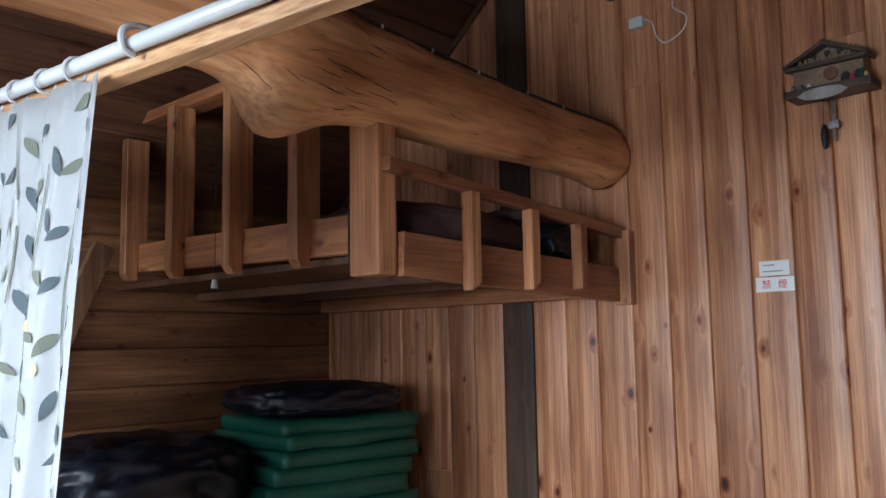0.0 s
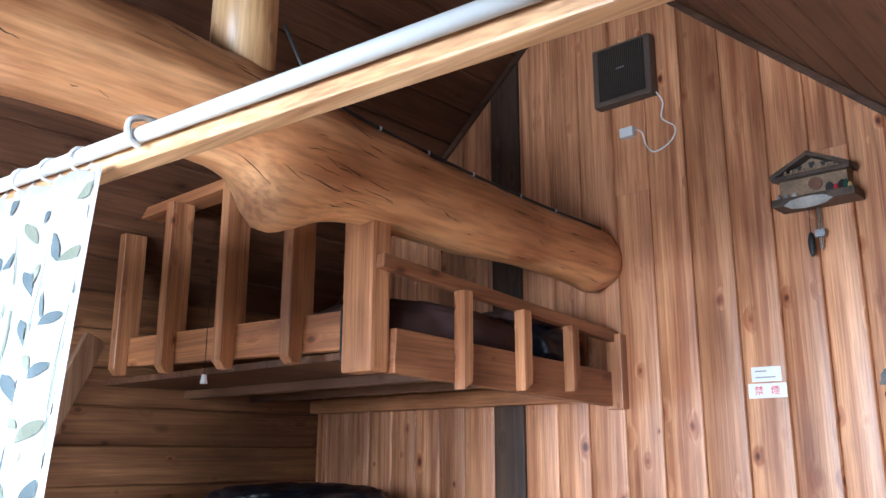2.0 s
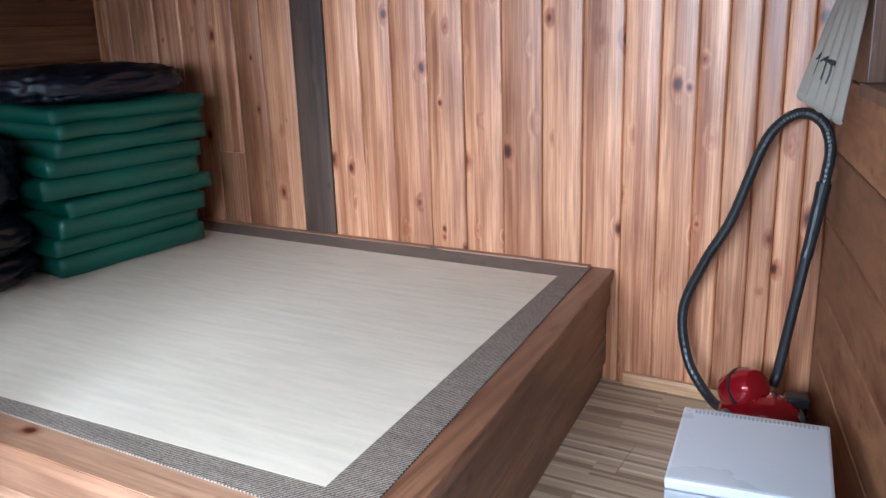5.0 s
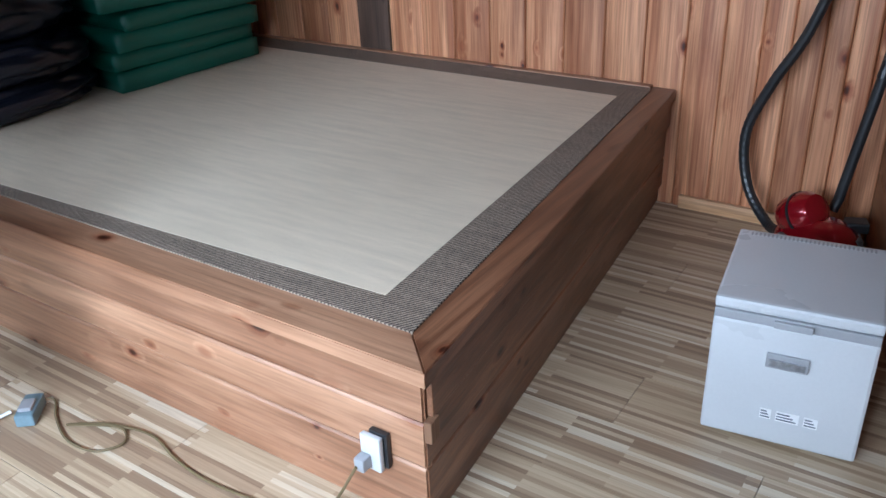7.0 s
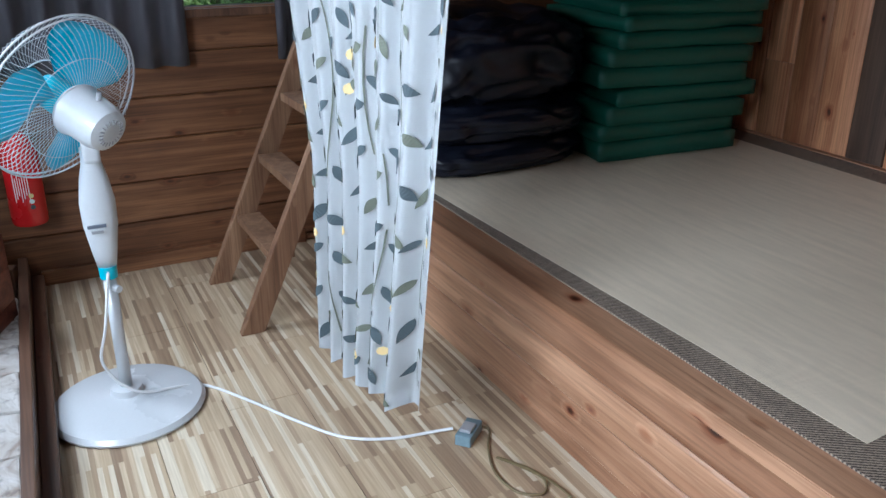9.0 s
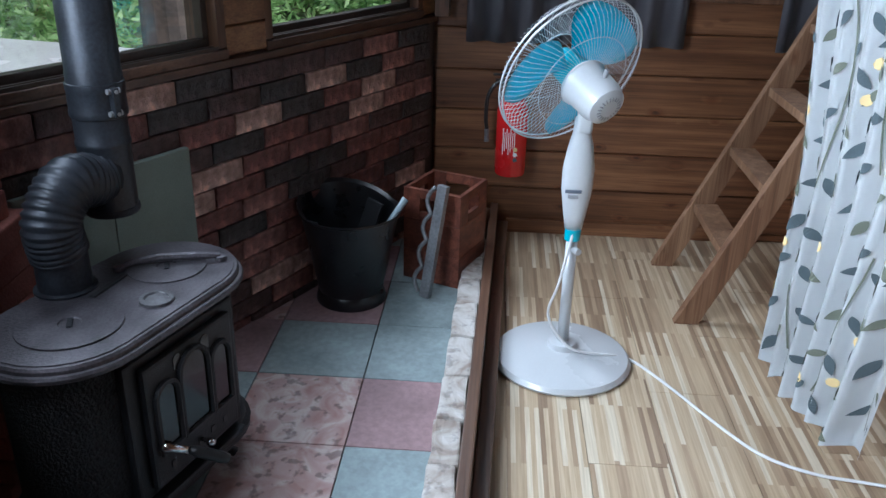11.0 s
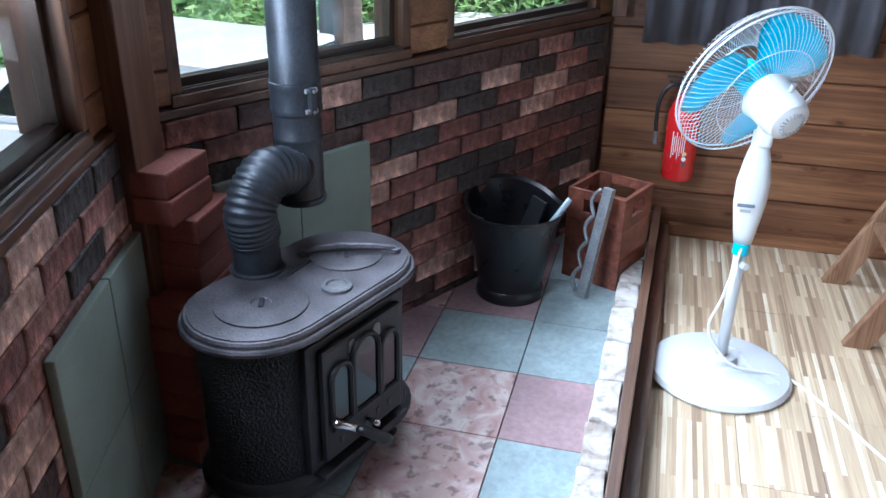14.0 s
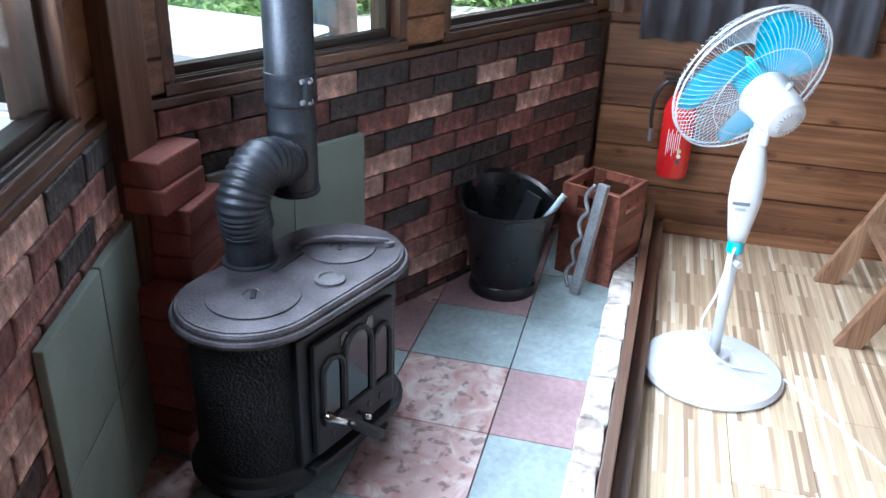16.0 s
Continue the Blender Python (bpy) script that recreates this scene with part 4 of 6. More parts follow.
rnd = random.Random(11)
z, tops = PZ + 0.004, [0.078, 0.064, 0.072, 0.060, 0.075, 0.064, 0.060, 0.054, 0.054]
for i, h in enumerate(tops):
    bm = bmesh.new()
    cushion(bm, 0.53, 0.61, h + 0.004, puff=0.006, seed=i * 3, square=0.8)
    shiftx = 0.0 if i > 4 else -0.012 * (5 - i) * rnd.uniform(0.2, 1.6)
    mat_ob = part("sleeping_mat", bm, M_GREEN, smooth=True)
    mat_ob.matrix_basis = pose(0.572 + shiftx, -0.565 + rnd.uniform(-0.03, 0.03), z + h / 2, rnd.uniform(-0.8, 0.8), rnd.uniform(-0.8, 0.8), rnd.uniform(-4, 4) - 6)
    tagged(mat_ob, "folded green vinyl sleeping mat in a stack on the platform", "mat", "stack of green mats")
    z += h + 0.0005


def crumple(name, w, d, h, at, turn, material, label, category, seed, wrinkle=0.03, folds=9.0):
    """A soft heap of cloth with deep folds."""
    bm = bmesh.new()
    bmesh.ops.create_icosphere(bm, subdivisions=5, radius=1.0)
    for v in bm.verts:
        c = v.co.copy()
        sx = math.copysign(abs(c.x) ** 0.62, c.x)
        sy = math.copysign(abs(c.y) ** 0.62, c.y)
        sz = math.copysign(abs(c.z) ** 0.75, c.z)
        p = Vector((sx * w / 2, sy * d / 2, sz * h / 2))
        q = Vector((c.x * 2.2, c.y * 2.2, c.z * 1.6)) + Vector((seed, 0, 0))
        n1 = noise.noise(q * folds / 11 + 0.5 * noise.noise_vector(q * 0.7))
        n2 = noise.noise(Vector((q.x * 1.1, q.y * 1.1, q.z * 4.2)) * folds / 9)
        r = math.sqrt(n1 * n1 + 0.012) + 0.45 * math.sqrt(n2 * n2 + 0.02)
        p += c * (wrinkle * (1.0 - 2.2 * r))
        p.z = max(p.z, -h / 2)
        v.co = p
    ob = part(name, bm, material, smooth=True)
    ob.matrix_basis = pose(at[0], at[1], at[2] + h / 2, 0, 0, turn)
    return tagged(ob, label, category)


crumple("folded_futon", 0.56, 0.66, 0.115, (0.565, -0.56, z + 0.002), -6, M_NAVY, "thin dark navy futon folded on the green mats", "futon", 3, 0.02, 14)
crumple("sleeping_bag", 0.70, 0.78, 0.30, (0.365, -1.25, PZ + 0.235), 4, M_NAVY, "shiny dark navy sleeping bag heaped on others", "sleeping bag", 8, 0.045, 17)
crumple("sleeping_bag", 0.72, 0.80, 0.14, (0.375, -1.26, PZ + 0.105), -3, M_NAVY, "dark navy sleeping bag squashed in a pile", "sleeping bag", 15, 0.03, 17)
crumple("sleeping_bag", 0.72, 0.80, 0.12, (0.38, -1.26, PZ - 0.002), 2, M_NAVY, "dark navy sleeping bag squashed in a pile", "sleeping bag", 21, 0.025, 17)
LT = LZ + 0.095
crumple("quilt", 0.52, 0.74, 0.175, (1.36, -0.74, LT), 4, M_MAROON, "folded maroon quilt on the loft boards", "quilt", 30, 0.02)
crumple("sleeping_bag", 0.46, 0.36, 0.17, (1.38, -0.22, LT), 3, M_NAVY, "dark sleeping bag rolled up on the loft", "sleeping bag", 36, 0.03)
crumple("folded_blanket", 0.4, 0.34, 0.05, (1.40, -0.30, LT + 0.155), 12, M_MAROON, "dark folded blanket on top of a sleeping bag", "blanket", 44, 0.012)

# ---- leaf curtain on its rod ----
ROD_A, ROD_B = Vector((0.02, -2.275, 0)), Vector((3.44, -1.906, 0))
ROD_Z = 1.762
rodm, rodl = wall_frame(ROD_A.xy, ROD_B.xy)
bm = new_box(0, rodl - 0.25, 0.0, 0.04, 1.728, 1.79, bevel=0.004, m=rodm)
tagged(part("rod_timber", bm, M_PINE_X), "new pine rail across the room that carries the rod", "timber")
rod = thing("curtain_rod", "white curtain rod on hooks along a pine rail", "curtain rod")
bm = bmesh.new()
tube(bm, [rodm @ Vector((0.02, -0.02, ROD_Z)), rodm @ Vector((rodl - 0.27, -0.02, ROD_Z))], 0.0135, 14)
part("rod", bm, M_WHITE, rod, smooth=True)
for u in (0.5, 2.02, 3.1):
    bm = bmesh.new()
    tube(bm, glide([rodm @ Vector((u, 0.008, 1.796)), rodm @ Vector((u, -0.02, 1.793)), rodm @ Vector((u, -0.042, 1.778)), rodm @ Vector((u, -0.04, 1.75)), rodm @ Vector((u, -0.02, 1.742))], 5), 0.006, 8)
    part("hook", bm, M_WHITE, rod)

curtain = thing("leaf_curtain", "white curtain printed with grey leaves, drawn aside and hanging from rings", "curtain")
CU = rodm.inverted() @ Vector((1.80, -2.05, 0))


def cloth(s, t):
    """Curtain surface: s across from the inner edge, t down from the rod."""
    top, low = 1.732, 0.212 - 0.012 * math.cos(s * 30)
    right = CU.x + 0.135 - 0.265 * t ** 0.95
    left = CU.x - 0.80 + 0.24 * min(1.0, t * 1.5)
    u = left + (right - left) * s
    q = math.sin(s * 2 * math.pi * 6.5 + 0.6 + 0.4 * math.sin(3 * t))
    deep = 0.024 * (q - 0.22 * q ** 3) * (0.4 + 0.6 * t) + 0.005 * math.sin(s * 2 * math.pi * 13 + 2 * t)
    deep += 0.05 * t * max(0.0, (s - 0.85) / 0.15)
    return rodm @ Vector((u, -0.022 + deep, top + (low - top) * t))


bm = bmesh.new()
nu, nv = 120, 26
g = [[bm.verts.new(cloth(i / nu, j / nv)) for j in range(nv + 1)] for i in range(nu + 1)]
for i in range(nu):
    for j in range(nv):
        bm.faces.new((g[i][j], g[i + 1][j], g[i + 1][j + 1], g[i][j + 1]))
bmesh.ops.solidify(bm, geom=bm.faces, thickness=0.0015)
part("panel", bm, M_CURTAIN, curtain, smooth=True)


CW, CH = 0.98, 1.48           # cloth laid flat: width and drop


def on_cloth(a, b):
    s, t = a / CW, b / CH
    p = cloth(s, t)
    n = (cloth(s + 0.004, t) - cloth(s - 0.004, t)).cross(cloth(s, t + 0.01) - cloth(s, t - 0.01)).normalized()
    if n.y > 0:
        n = -n
    return p + n * 0.0035


def leaf(bm, a, b, length, angle, mat):
    c, s = math.cos(angle), math.sin(angle)
    top, low = [], []
    for k in range(9):
        x = k / 8
        w = 0.21 * length * math.sin(math.pi * x ** 0.85) ** 0.9 * (1 - 0.15 * x)
        for lst, q in ((top, w), (low, -w)):
            px, py = (x - 0.5) * length, q
            aa, bb = a + c * px - s * py, b + s * px + c * py
            lst.append(bm.verts.new(on_cloth(min(max(aa, 0.01), CW - 0.01), min(max(bb, 0.02), CH - 0.01))))
    for k in range(8):
        bm.faces.new((top[k], top[k + 1], low[k + 1], low[k])).material_index = mat


rnd = random.Random(5)
stem = bmesh.new()
for col in range(9):
    a0 = 0.05 + 0.110 * col
    b, side = 0.03 + 0.045 * (col % 2), 1
    pts = []
    while b < CH - 0.03:
        a = a0 + 0.024 * math.sin(b * 8 + col)
        pts.append((a, b))
        ang = math.pi / 2 + side * rnd.uniform(0.35, 1.25)
        bm = bmesh.new()
        leaf(bm, a + side * -0.03, b, rnd.uniform(0.042, 0.062), ang, 0)
        part("leaf", bm, M_SLATE if rnd.random() < 0.6 else M_OLIVE, curtain)
        if rnd.random() < 0.13:
            cx, cy = a - side * 0.045, b + 0.04
            bm = bmesh.new()
            bm.faces.new([bm.verts.new(on_cloth(min(max(cx + 0.012 * math.cos(q * 0.785), 0.01), CW - 0.01), min(cy + 0.012 * math.sin(q * 0.785), CH - 0.01))) for q in range(8)])
            part("dot", bm, M_YELLOW, curtain)
        b += rnd.uniform(0.042, 0.062)
        side = -side
    for p, q in zip(pts, pts[1:]):
        if rnd.random() < 0.85:
            w = 0.0016
            stem.faces.new([stem.verts.new(on_cloth(*v)) for v in ((p[0] - w, p[1]), (p[0] + w, p[1]), (q[0] + w, q[1]), (q[0] - w, q[1]))])
stems = part("stem", stem, M_OLIVE, curtain, "thin printed stems")
stems["kind"] = "stuff"
for i in range(9):
    s = (i + 0.35) / 9.2
    u = CU.x + 0.135 - 0.935 * (1 - s)
    bm = bmesh.new()
    c = rodm @ Vector((u, -0.02, ROD_Z - 0.006))
    tube(bm, [c + Vector((0.004 * math.sin(q * 0.52), 0.021 * math.cos(q * 0.5236), 0.021 * math.sin(q * 0.5236))) for q in range(13)], 0.0035, 6)
    part("ring", bm, M_WHITE, curtain)

# ---- ladder to the loft ----
ladder = thing("loft_ladder", "plain brown wooden ladder leaning against the loft", "ladder")
run = Vector((0, 0.445, 1)).normalized()
lm = Matrix.Translation((0, -2.255, 0)) @ Matrix.Rotation(-math.atan2(0.445, 1), 4, "X")
for x0, x1 in ((0.245, 0.28), (0.69, 0.725)):
    bm = new_box(x0, x1, 0.0, 0.07, -0.1, 1.76, bevel=0.003, m=lm)
    cut(bm, (0, 0, 0), Vector((0, 0, -1)))
    part("stringer", bm, M_LADDER, ladder)
zz = 0.255
while zz < 1.5:
    y = -2.215 + zz * 0.445
    part("tread", new_box(0.281, 0.689, y - 0.035, y + 0.05, zz - 0.028, zz, bevel=0.002), M_LADDER, ladder)
    zz += 0.214

# ---- stand fan ----
fan = thing("stand_fan", "white stand fan with cyan blades, switched off", "fan")
FX, FY = 0.987, -2.638
bm = bmesh.new()
lathe(bm, [(0, 0.003), (0.202, 0.003), (0.205, 0.010), (0.195, 0.022), (0.15, 0.034), (0.09, 0.042), (0.045, 0.05), (0.04, 0.066), (0.028, 0.07), (0, 0.07)], 48, Matrix.Translation((FX, FY, 0)))
soft_mesh(part("base", bm, M_WHITE, fan))
bm = bmesh.new()
lathe(bm, [(0, 0.06), (0.0165, 0.06), (0.0165, 0.395), (0, 0.395)], 20, Matrix.Translation((FX, FY, 0)))
part("pole", bm, M_WHITE, fan, smooth=True)
bm = bmesh.new()
lathe(bm, [(0.0, 0.392), (0.022, 0.392), (0.023, 0.425), (0.0, 0.425)], 20, Matrix.Translation((FX, FY, 0)))
soft_mesh(part("collar", bm, M_CYAN, fan, "cyan height collar"))
bm = bmesh.new()
tube(bm, [(FX, FY, 0.365), (FX + 0.03, FY + 0.018, 0.365)], 0.010, 10)
part("knob", bm, M_WHITE, fan)
bm = bmesh.new()
lathe(bm, [(0.0, 0.425), (0.024, 0.425), (0.030, 0.46), (0.042, 0.54), (0.043, 0.60), (0.034, 0.66), (0.024, 0.70), (0.022, 0.74), (0.0, 0.75)], 24, Matrix.Translation((FX, FY, 0)), sx=0.8)
part("column", bm, M_WHITE, fan, smooth=True)
for hgt, w in ((0.545, 0.022), (0.53, 0.014)):
    c = Vector((FX + 0.0335, FY - 0.012, hgt))
    bm = new_box(-0.001, 0.0035, -w, w, -0.004, 0.004, m=Matrix.Translation(c))
    part("label_bar", bm, M_INK if hgt > 0.54 else M_GREYP, fan)
N_F = Vector((-0.756, -0.525, 0.391)).normalized()
FC = Vector((1.0, -2.68, 0.863))
fm = Matrix.Translation(FC) @ N_F.to_track_quat("Z", "Y").to_matrix().to_4x4()
bm = bmesh.new()
lathe(bm, [(0, -0.165), (0.030, -0.164), (0.05, -0.155), (0.058, -0.13), (0.060, -0.07), (0.066, -0.052), (0.06, -0.042), (0, -0.04)], 32, fm)
soft_mesh(part("motor_housing", bm, M_WHITE, fan))
bm = bmesh.new()
for k in range(20):
    a = 2 * math.pi * k / 20
    c = fm @ Vector((0.024 * math.cos(a), 0.024 * math.sin(a), -0.1655))
    tube(bm, [c, fm @ Vector((0.034 * math.cos(a), 0.034 * math.sin(a), -0.1635))], 0.0018, 4)
part("vent", bm, M_GREYP, fan, "ring of grey vent slots")
bm = bmesh.new()
tube(bm, [fm @ Vector((0.0, 0.055, -0.11)), fm @ Vector((0.0, 0.078, -0.11))], 0.006, 8)
part("oscillation_knob", bm, M_GREYP, fan)
bm = bmesh.new()
box(bm, -0.02, 0.02, -0.02, 0.02, -0.06, 0.03, bevel=0.01, m=Matrix.Translation((FX + 0.045, FY + 0.0, 0.772)))
part("neck", bm, M_WHITE, fan, smooth=True)
RC = 0.209


def cage(depth, count, name):
    """Wire guard: radial wires bowed out from the rim, with two hoops."""
    bm = bmesh.new()
    for k in range(count):
        a = 2 * math.pi * k / count
        pts = []
        for j in range(7):
            r = 0.062 + (RC - 0.062) * j / 6
            b = a + 0.3 * (j / 6) * (1 if depth > 0 else -1)
            z = depth * math.sqrt(max(0.0, 1 - (r / (RC + 0.001)) ** 3.2))
            pts.append(fm @ Vector((r * math.cos(b), r * math.sin(b), z)))
        tube(bm, pts, 0.0006, 4)
    for r, t in ((0.062, 0.002), (0.13, 0.0009), (RC, 0.0024)):
        z = depth * math.sqrt(max(0.0, 1 - (r / (RC + 0.001)) ** 3.2))
        tube(bm, [fm @ Vector((r * math.cos(q * math.pi / 36), r * math.sin(q * math.pi / 36), z)) for q in range(73)], t, 6)
    part(name, bm, M_WHITE, fan)["kind"] = "stuff"


cage(-0.055, 84, "rear_guard")
cage(0.075, 84, "front_guard")
bm = bmesh.new()
lathe(bm, [(0, 0.06), (0.035, 0.055), (0.042, 0.03), (0.042, -0.02), (0, -0.02)], 24, fm)
part("hub", bm, M_CYAN, fan, smooth=True)
for k in range(3):
    bm = bmesh.new()
    a0 = radians(2 + 120 * k)
    grid = []
    for i in range(9):
        row = []
        for j in range(9):
            r = 0.036 + 0.15 * i / 8
            spread = 0.62 + 0.42 * math.sin(math.pi * min(1, (i / 8) ** 0.8) * 0.72)
            edge = 1 - 0.22 * max(0, (i / 8 - 0.7) / 0.3) ** 2
            b = a0 + (j / 8 - 0.5) * 1.55 * spread * edge
            row.append(bm.verts.new(fm @ Vector((r * math.cos(b), r * math.sin(b), 0.03 - 0.05 * (j / 8)))))
        grid.append(row)
    for i in range(8):
        for j in range(8):
            bm.faces.new((grid[i][j], grid[i + 1][j], grid[i + 1][j + 1], grid[i][j + 1]))
    bmesh.ops.solidify(bm, geom=bm.faces, thickness=0.002)
    part("blade", bm, M_CYAN, fan, smooth=True)
cord = bmesh.new()
tube(cord, glide([(FX + 0.012, FY + 0.004, 0.44), (FX + 0.05, FY - 0.03, 0.28), (FX + 0.03, FY - 0.05, 0.16), (FX + 0.05, FY + 0.02, 0.07), (FX + 0.02, FY + 0.14, 0.036), (0.985, -2.425, 0.006), (1.105, -2.345, 0.006), (1.275, -2.25, 0.006), (1.40, -2.165, 0.006), (1.462, -2.06, 0.006), (1.487, -1.95, 0.008), (1.51, -1.90, 0.018)], 8), 0.0042, 6)
part("power_cord", cord, M_CORD, fan, "white power cord across the floor")
strip = thing("extension_socket", "grey-blue extension socket on the floor", "socket")
bm = new_box(-0.045, 0.045, -0.022, 0.022, 0.002, 0.034, bevel=0.005, m=pose(1.545, -1.872, 0, 0, 0, 130))
part("body", bm, textured("blue_grey_plastic", (0.17, 0.25, 0.29), 0.4, 0, 100, 5, 0.1, 0.03), strip)
bm = new_box(-0.03, 0.012, -0.016, 0.016, 0.034, 0.044, bevel=0.004, m=pose(1.545, -1.872, 0, 0, 0, 130))
part("plug", bm, M_GREYP, strip)
bm = bmesh.new()
tube(bm, glide([(1.525, -1.835, 0.018), (1.545, -1.81, 0.005), (1.605, -1.848, 0.005), (1.70, -1.885, 0.005), (1.79, -1.878, 0.005), (1.825, -1.825, 0.005), (1.77, -1.795, 0.005), (1.66, -1.855, 0.009), (1.74, -1.80, 0.005), (1.86, -1.775, 0.005), (1.97, -1.80, 0.005), (2.08, -1.812, 0.005), (2.21, -1.80, 0.005), (2.33, -1.775, 0.006), (2.39, -1.76, 0.05), (2.45, -1.745, 0.16)], 8), 0.0032, 6)
part("cable", bm, M_BROWNCORD, strip, "thin brown cable along the floor")
outlet = thing("wall_outlet", "white double outlet with a plug on the platform front", "outlet")
bm = new_box(2.452, 2.494, PF + 0.012, PF + 0.0245, 0.142, 0.222, bevel=0.003)
part("backplate", bm, M_BLACKP, outlet)
bm = new_box(2.440, 2.486, PF - 0.002, PF + 0.0115, 0.138, 0.217, bevel=0.004)
part("plate", bm, M_WHITE, outlet)
bm = new_box(2.442, 2.466, PF - 0.028, PF - 0.0025, 0.148, 0.178, bevel=0.005)
part("plug", bm, M_GREYP, outlet)

# ---- corner by the gable: fridge and vacuum cleaner ----
fridge = thing("small_freezer", "small white chest freezer with a grey lid band", "freezer")
fz = pose(2.908, -1.125, 0, 0, 0, 7.5) @ Matrix.Diagonal((0.905, 1.23, 1, 1))
part("body", new_box(0, 0.345, 0.0, 0.27, 0.012, 0.30, bevel=0.008, m=fz), M_WHITE, fridge)
part("lid_band", new_box(0.002, 0.343, -0.004, 0.268, 0.3005, 0.322, bevel=0.003, m=fz), M_GREYP, fridge, "grey band under the lid")
part("lid", new_box(0, 0.345, -0.002, 0.27, 0.3225, 0.348, bevel=0.007, m=fz), M_WHITE, fridge)
part("latch", new_box(0.13, 0.21, -0.012, -0.0045, 0.304, 0.319, bevel=0.002, m=fz), M_GREYP, fridge)
hd = part("handle", new_box(0.125, 0.215, -0.006, -0.0005, 0.205, 0.24, bevel=0.003, m=fz), M_GREYP, fridge, "grey recessed pull")
part("recess", new_box(0.132, 0.208, -0.0085, -0.0065, 0.211, 0.228, bevel=0.001, m=fz), M_STEEL, hd)
for i, (x0, w) in enumerate(((0.13, 0.025), (0.165, 0.05), (0.225, 0.03))):
    lb_ = part("sticker", new_box(x0, x0 + w, -0.0022, -0.0005, 0.075, 0.10, m=fz), M_PAPER, fridge)
    for k in range(3):
        part("text_bar", new_box(x0 + 0.002, x0 + w * (0.9 - 0.15 * k), -0.0034, -0.0024, 0.079 + 0.007 * k, 0.0815 + 0.007 * k, m=fz), M_INK, lb_)
for i in range(30):
    part("vent_slot", new_box(0.03 + i * 0.0098, 0.0345 + i * 0.0098, 0.246, 0.258, 0.3475, 0.3492, m=fz), M_GREYP, fridge)
for x0, y0 in ((0.02, 0.02), (0.3, 0.02), (0.02, 0.23), (0.3, 0.23)):
    part("foot", new_box(x0, x0 + 0.025, y0, y0 + 0.025, 0.0, 0.0118, m=fz), M_BLACKP, fridge)

vac = thing("vacuum_cleaner", "red canister vacuum cleaner with a looped black hose", "vacuum cleaner")
bm = bmesh.new()
bmesh.ops.create_uvsphere(bm, u_segments=28, v_segments=18, radius=1.0)
for v in bm.verts:
    c = v.co
    v.co = Vector((math.copysign(abs(c.x) ** 0.8, c.x) * 0.085, c.y * 0.13, math.copysign(abs(c.z) ** 0.8, c.z) * 0.078 * (1.1 - 0.25 * c.y)))
bmesh.ops.transform(bm, matrix=pose(2.965, -0.30, 0.105, 0, 0, 58), verts=bm.verts)
part("body", bm, M_REDVAC, vac, smooth=True)
bm = bmesh.new()
lathe(bm, [(0, -0.065), (0.045, -0.062), (0.058, -0.045), (0.062, -0.01), (0.060, 0.03), (0.046, 0.052), (0.02, 0.06), (0, 0.061)], 28, pose(2.915, -0.285, 0.185, 58, 0, 62))
soft_mesh(part("dust_cup", bm, M_REDVAC, vac, "translucent red dust cup"))
bm = bmesh.new()
lathe(bm, [(0.0625, -0.004), (0.0645, -0.004), (0.0645, 0.004), (0.0625, 0.004)], 28, pose(2.915, -0.285, 0.185, 58, 0, 62))
part("cup_ring", bm, M_BLACKP, vac, "dark ring round the dust cup")
part("side_panel", new_box(-0.05, 0.045, -0.012, 0.012, 0.0, 0.06, bevel=0.008, m=pose(2.895, -0.365, 0.075, 0, 20, -24)), M_STEEL, vac, "silver side panel")
part("exhaust_cap", new_box(-0.03, 0.03, -0.025, 0.025, 0.0, 0.03, bevel=0.006, m=pose(3.055, -0.285, 0.165, 0, 0, 20)), M_BLACKP, vac, "black exhaust cap")
bm = new_box(-0.045, 0.04, -0.05, 0.05, 0.012, 0.105, bevel=0.014, m=pose(3.035, -0.31, 0.06, 0, 0, 20))
part("rear_cover", bm, M_STEEL, vac, "silver rear cover")
for x0, y0 in ((2.89, -0.36), (3.035, -0.25)):
    bm = bmesh.new()
    lathe(bm, [(0, -0.012), (0.036, -0.012), (0.04, 0), (0.036, 0.012), (0, 0.012)], 20, pose(x0, y0, 0.04, 90, 0, 50))
    soft_mesh(part("wheel", bm, M_BLACKP, vac))
hose = glide([(2.86, -0.26, 0.10), (2.80, -0.18, 0.085), (2.715, -0.12, 0.17), (2.685, -0.10, 0.33), (2.74, -0.10, 0.49), (2.815, -0.10, 0.64), (2.885, -0.10, 0.85), (2.93, -0.09, 0.925), (2.985, -0.08, 0.955), (3.04, -0.085, 0.93), (3.065, -0.09, 0.86), (3.058, -0.10, 0.76)], 14)
bm = bmesh.new()
tube(bm, hose, 0.0155, 12, radii=[0.0152 + (0.0009 if i % 2 else 0) for i in range(len(hose))])
part("hose", bm, M_BLACKP, vac)
bm = bmesh.new()
tube(bm, [(3.058, -0.10, 0.765), (3.05, -0.105, 0.70), (3.035, -0.12, 0.58), (3.03, -0.125, 0.55)], 0.017, 14, radii=[0.021, 0.019, 0.017, 0.017])
tube(bm, [(3.03, -0.125, 0.55), (2.985, -0.17, 0.20), (2.975, -0.18, 0.165)], 0.015, 14)
part("wand", bm, M_BLACKP, vac, "black wand standing up")
bm = bmesh.new()
tube(bm, [(3.052, -0.103, 0.715), (3.0505, -0.1035, 0.708)], 0.0195, 14)
part("band", bm, M_STEEL, vac, "thin silver band")

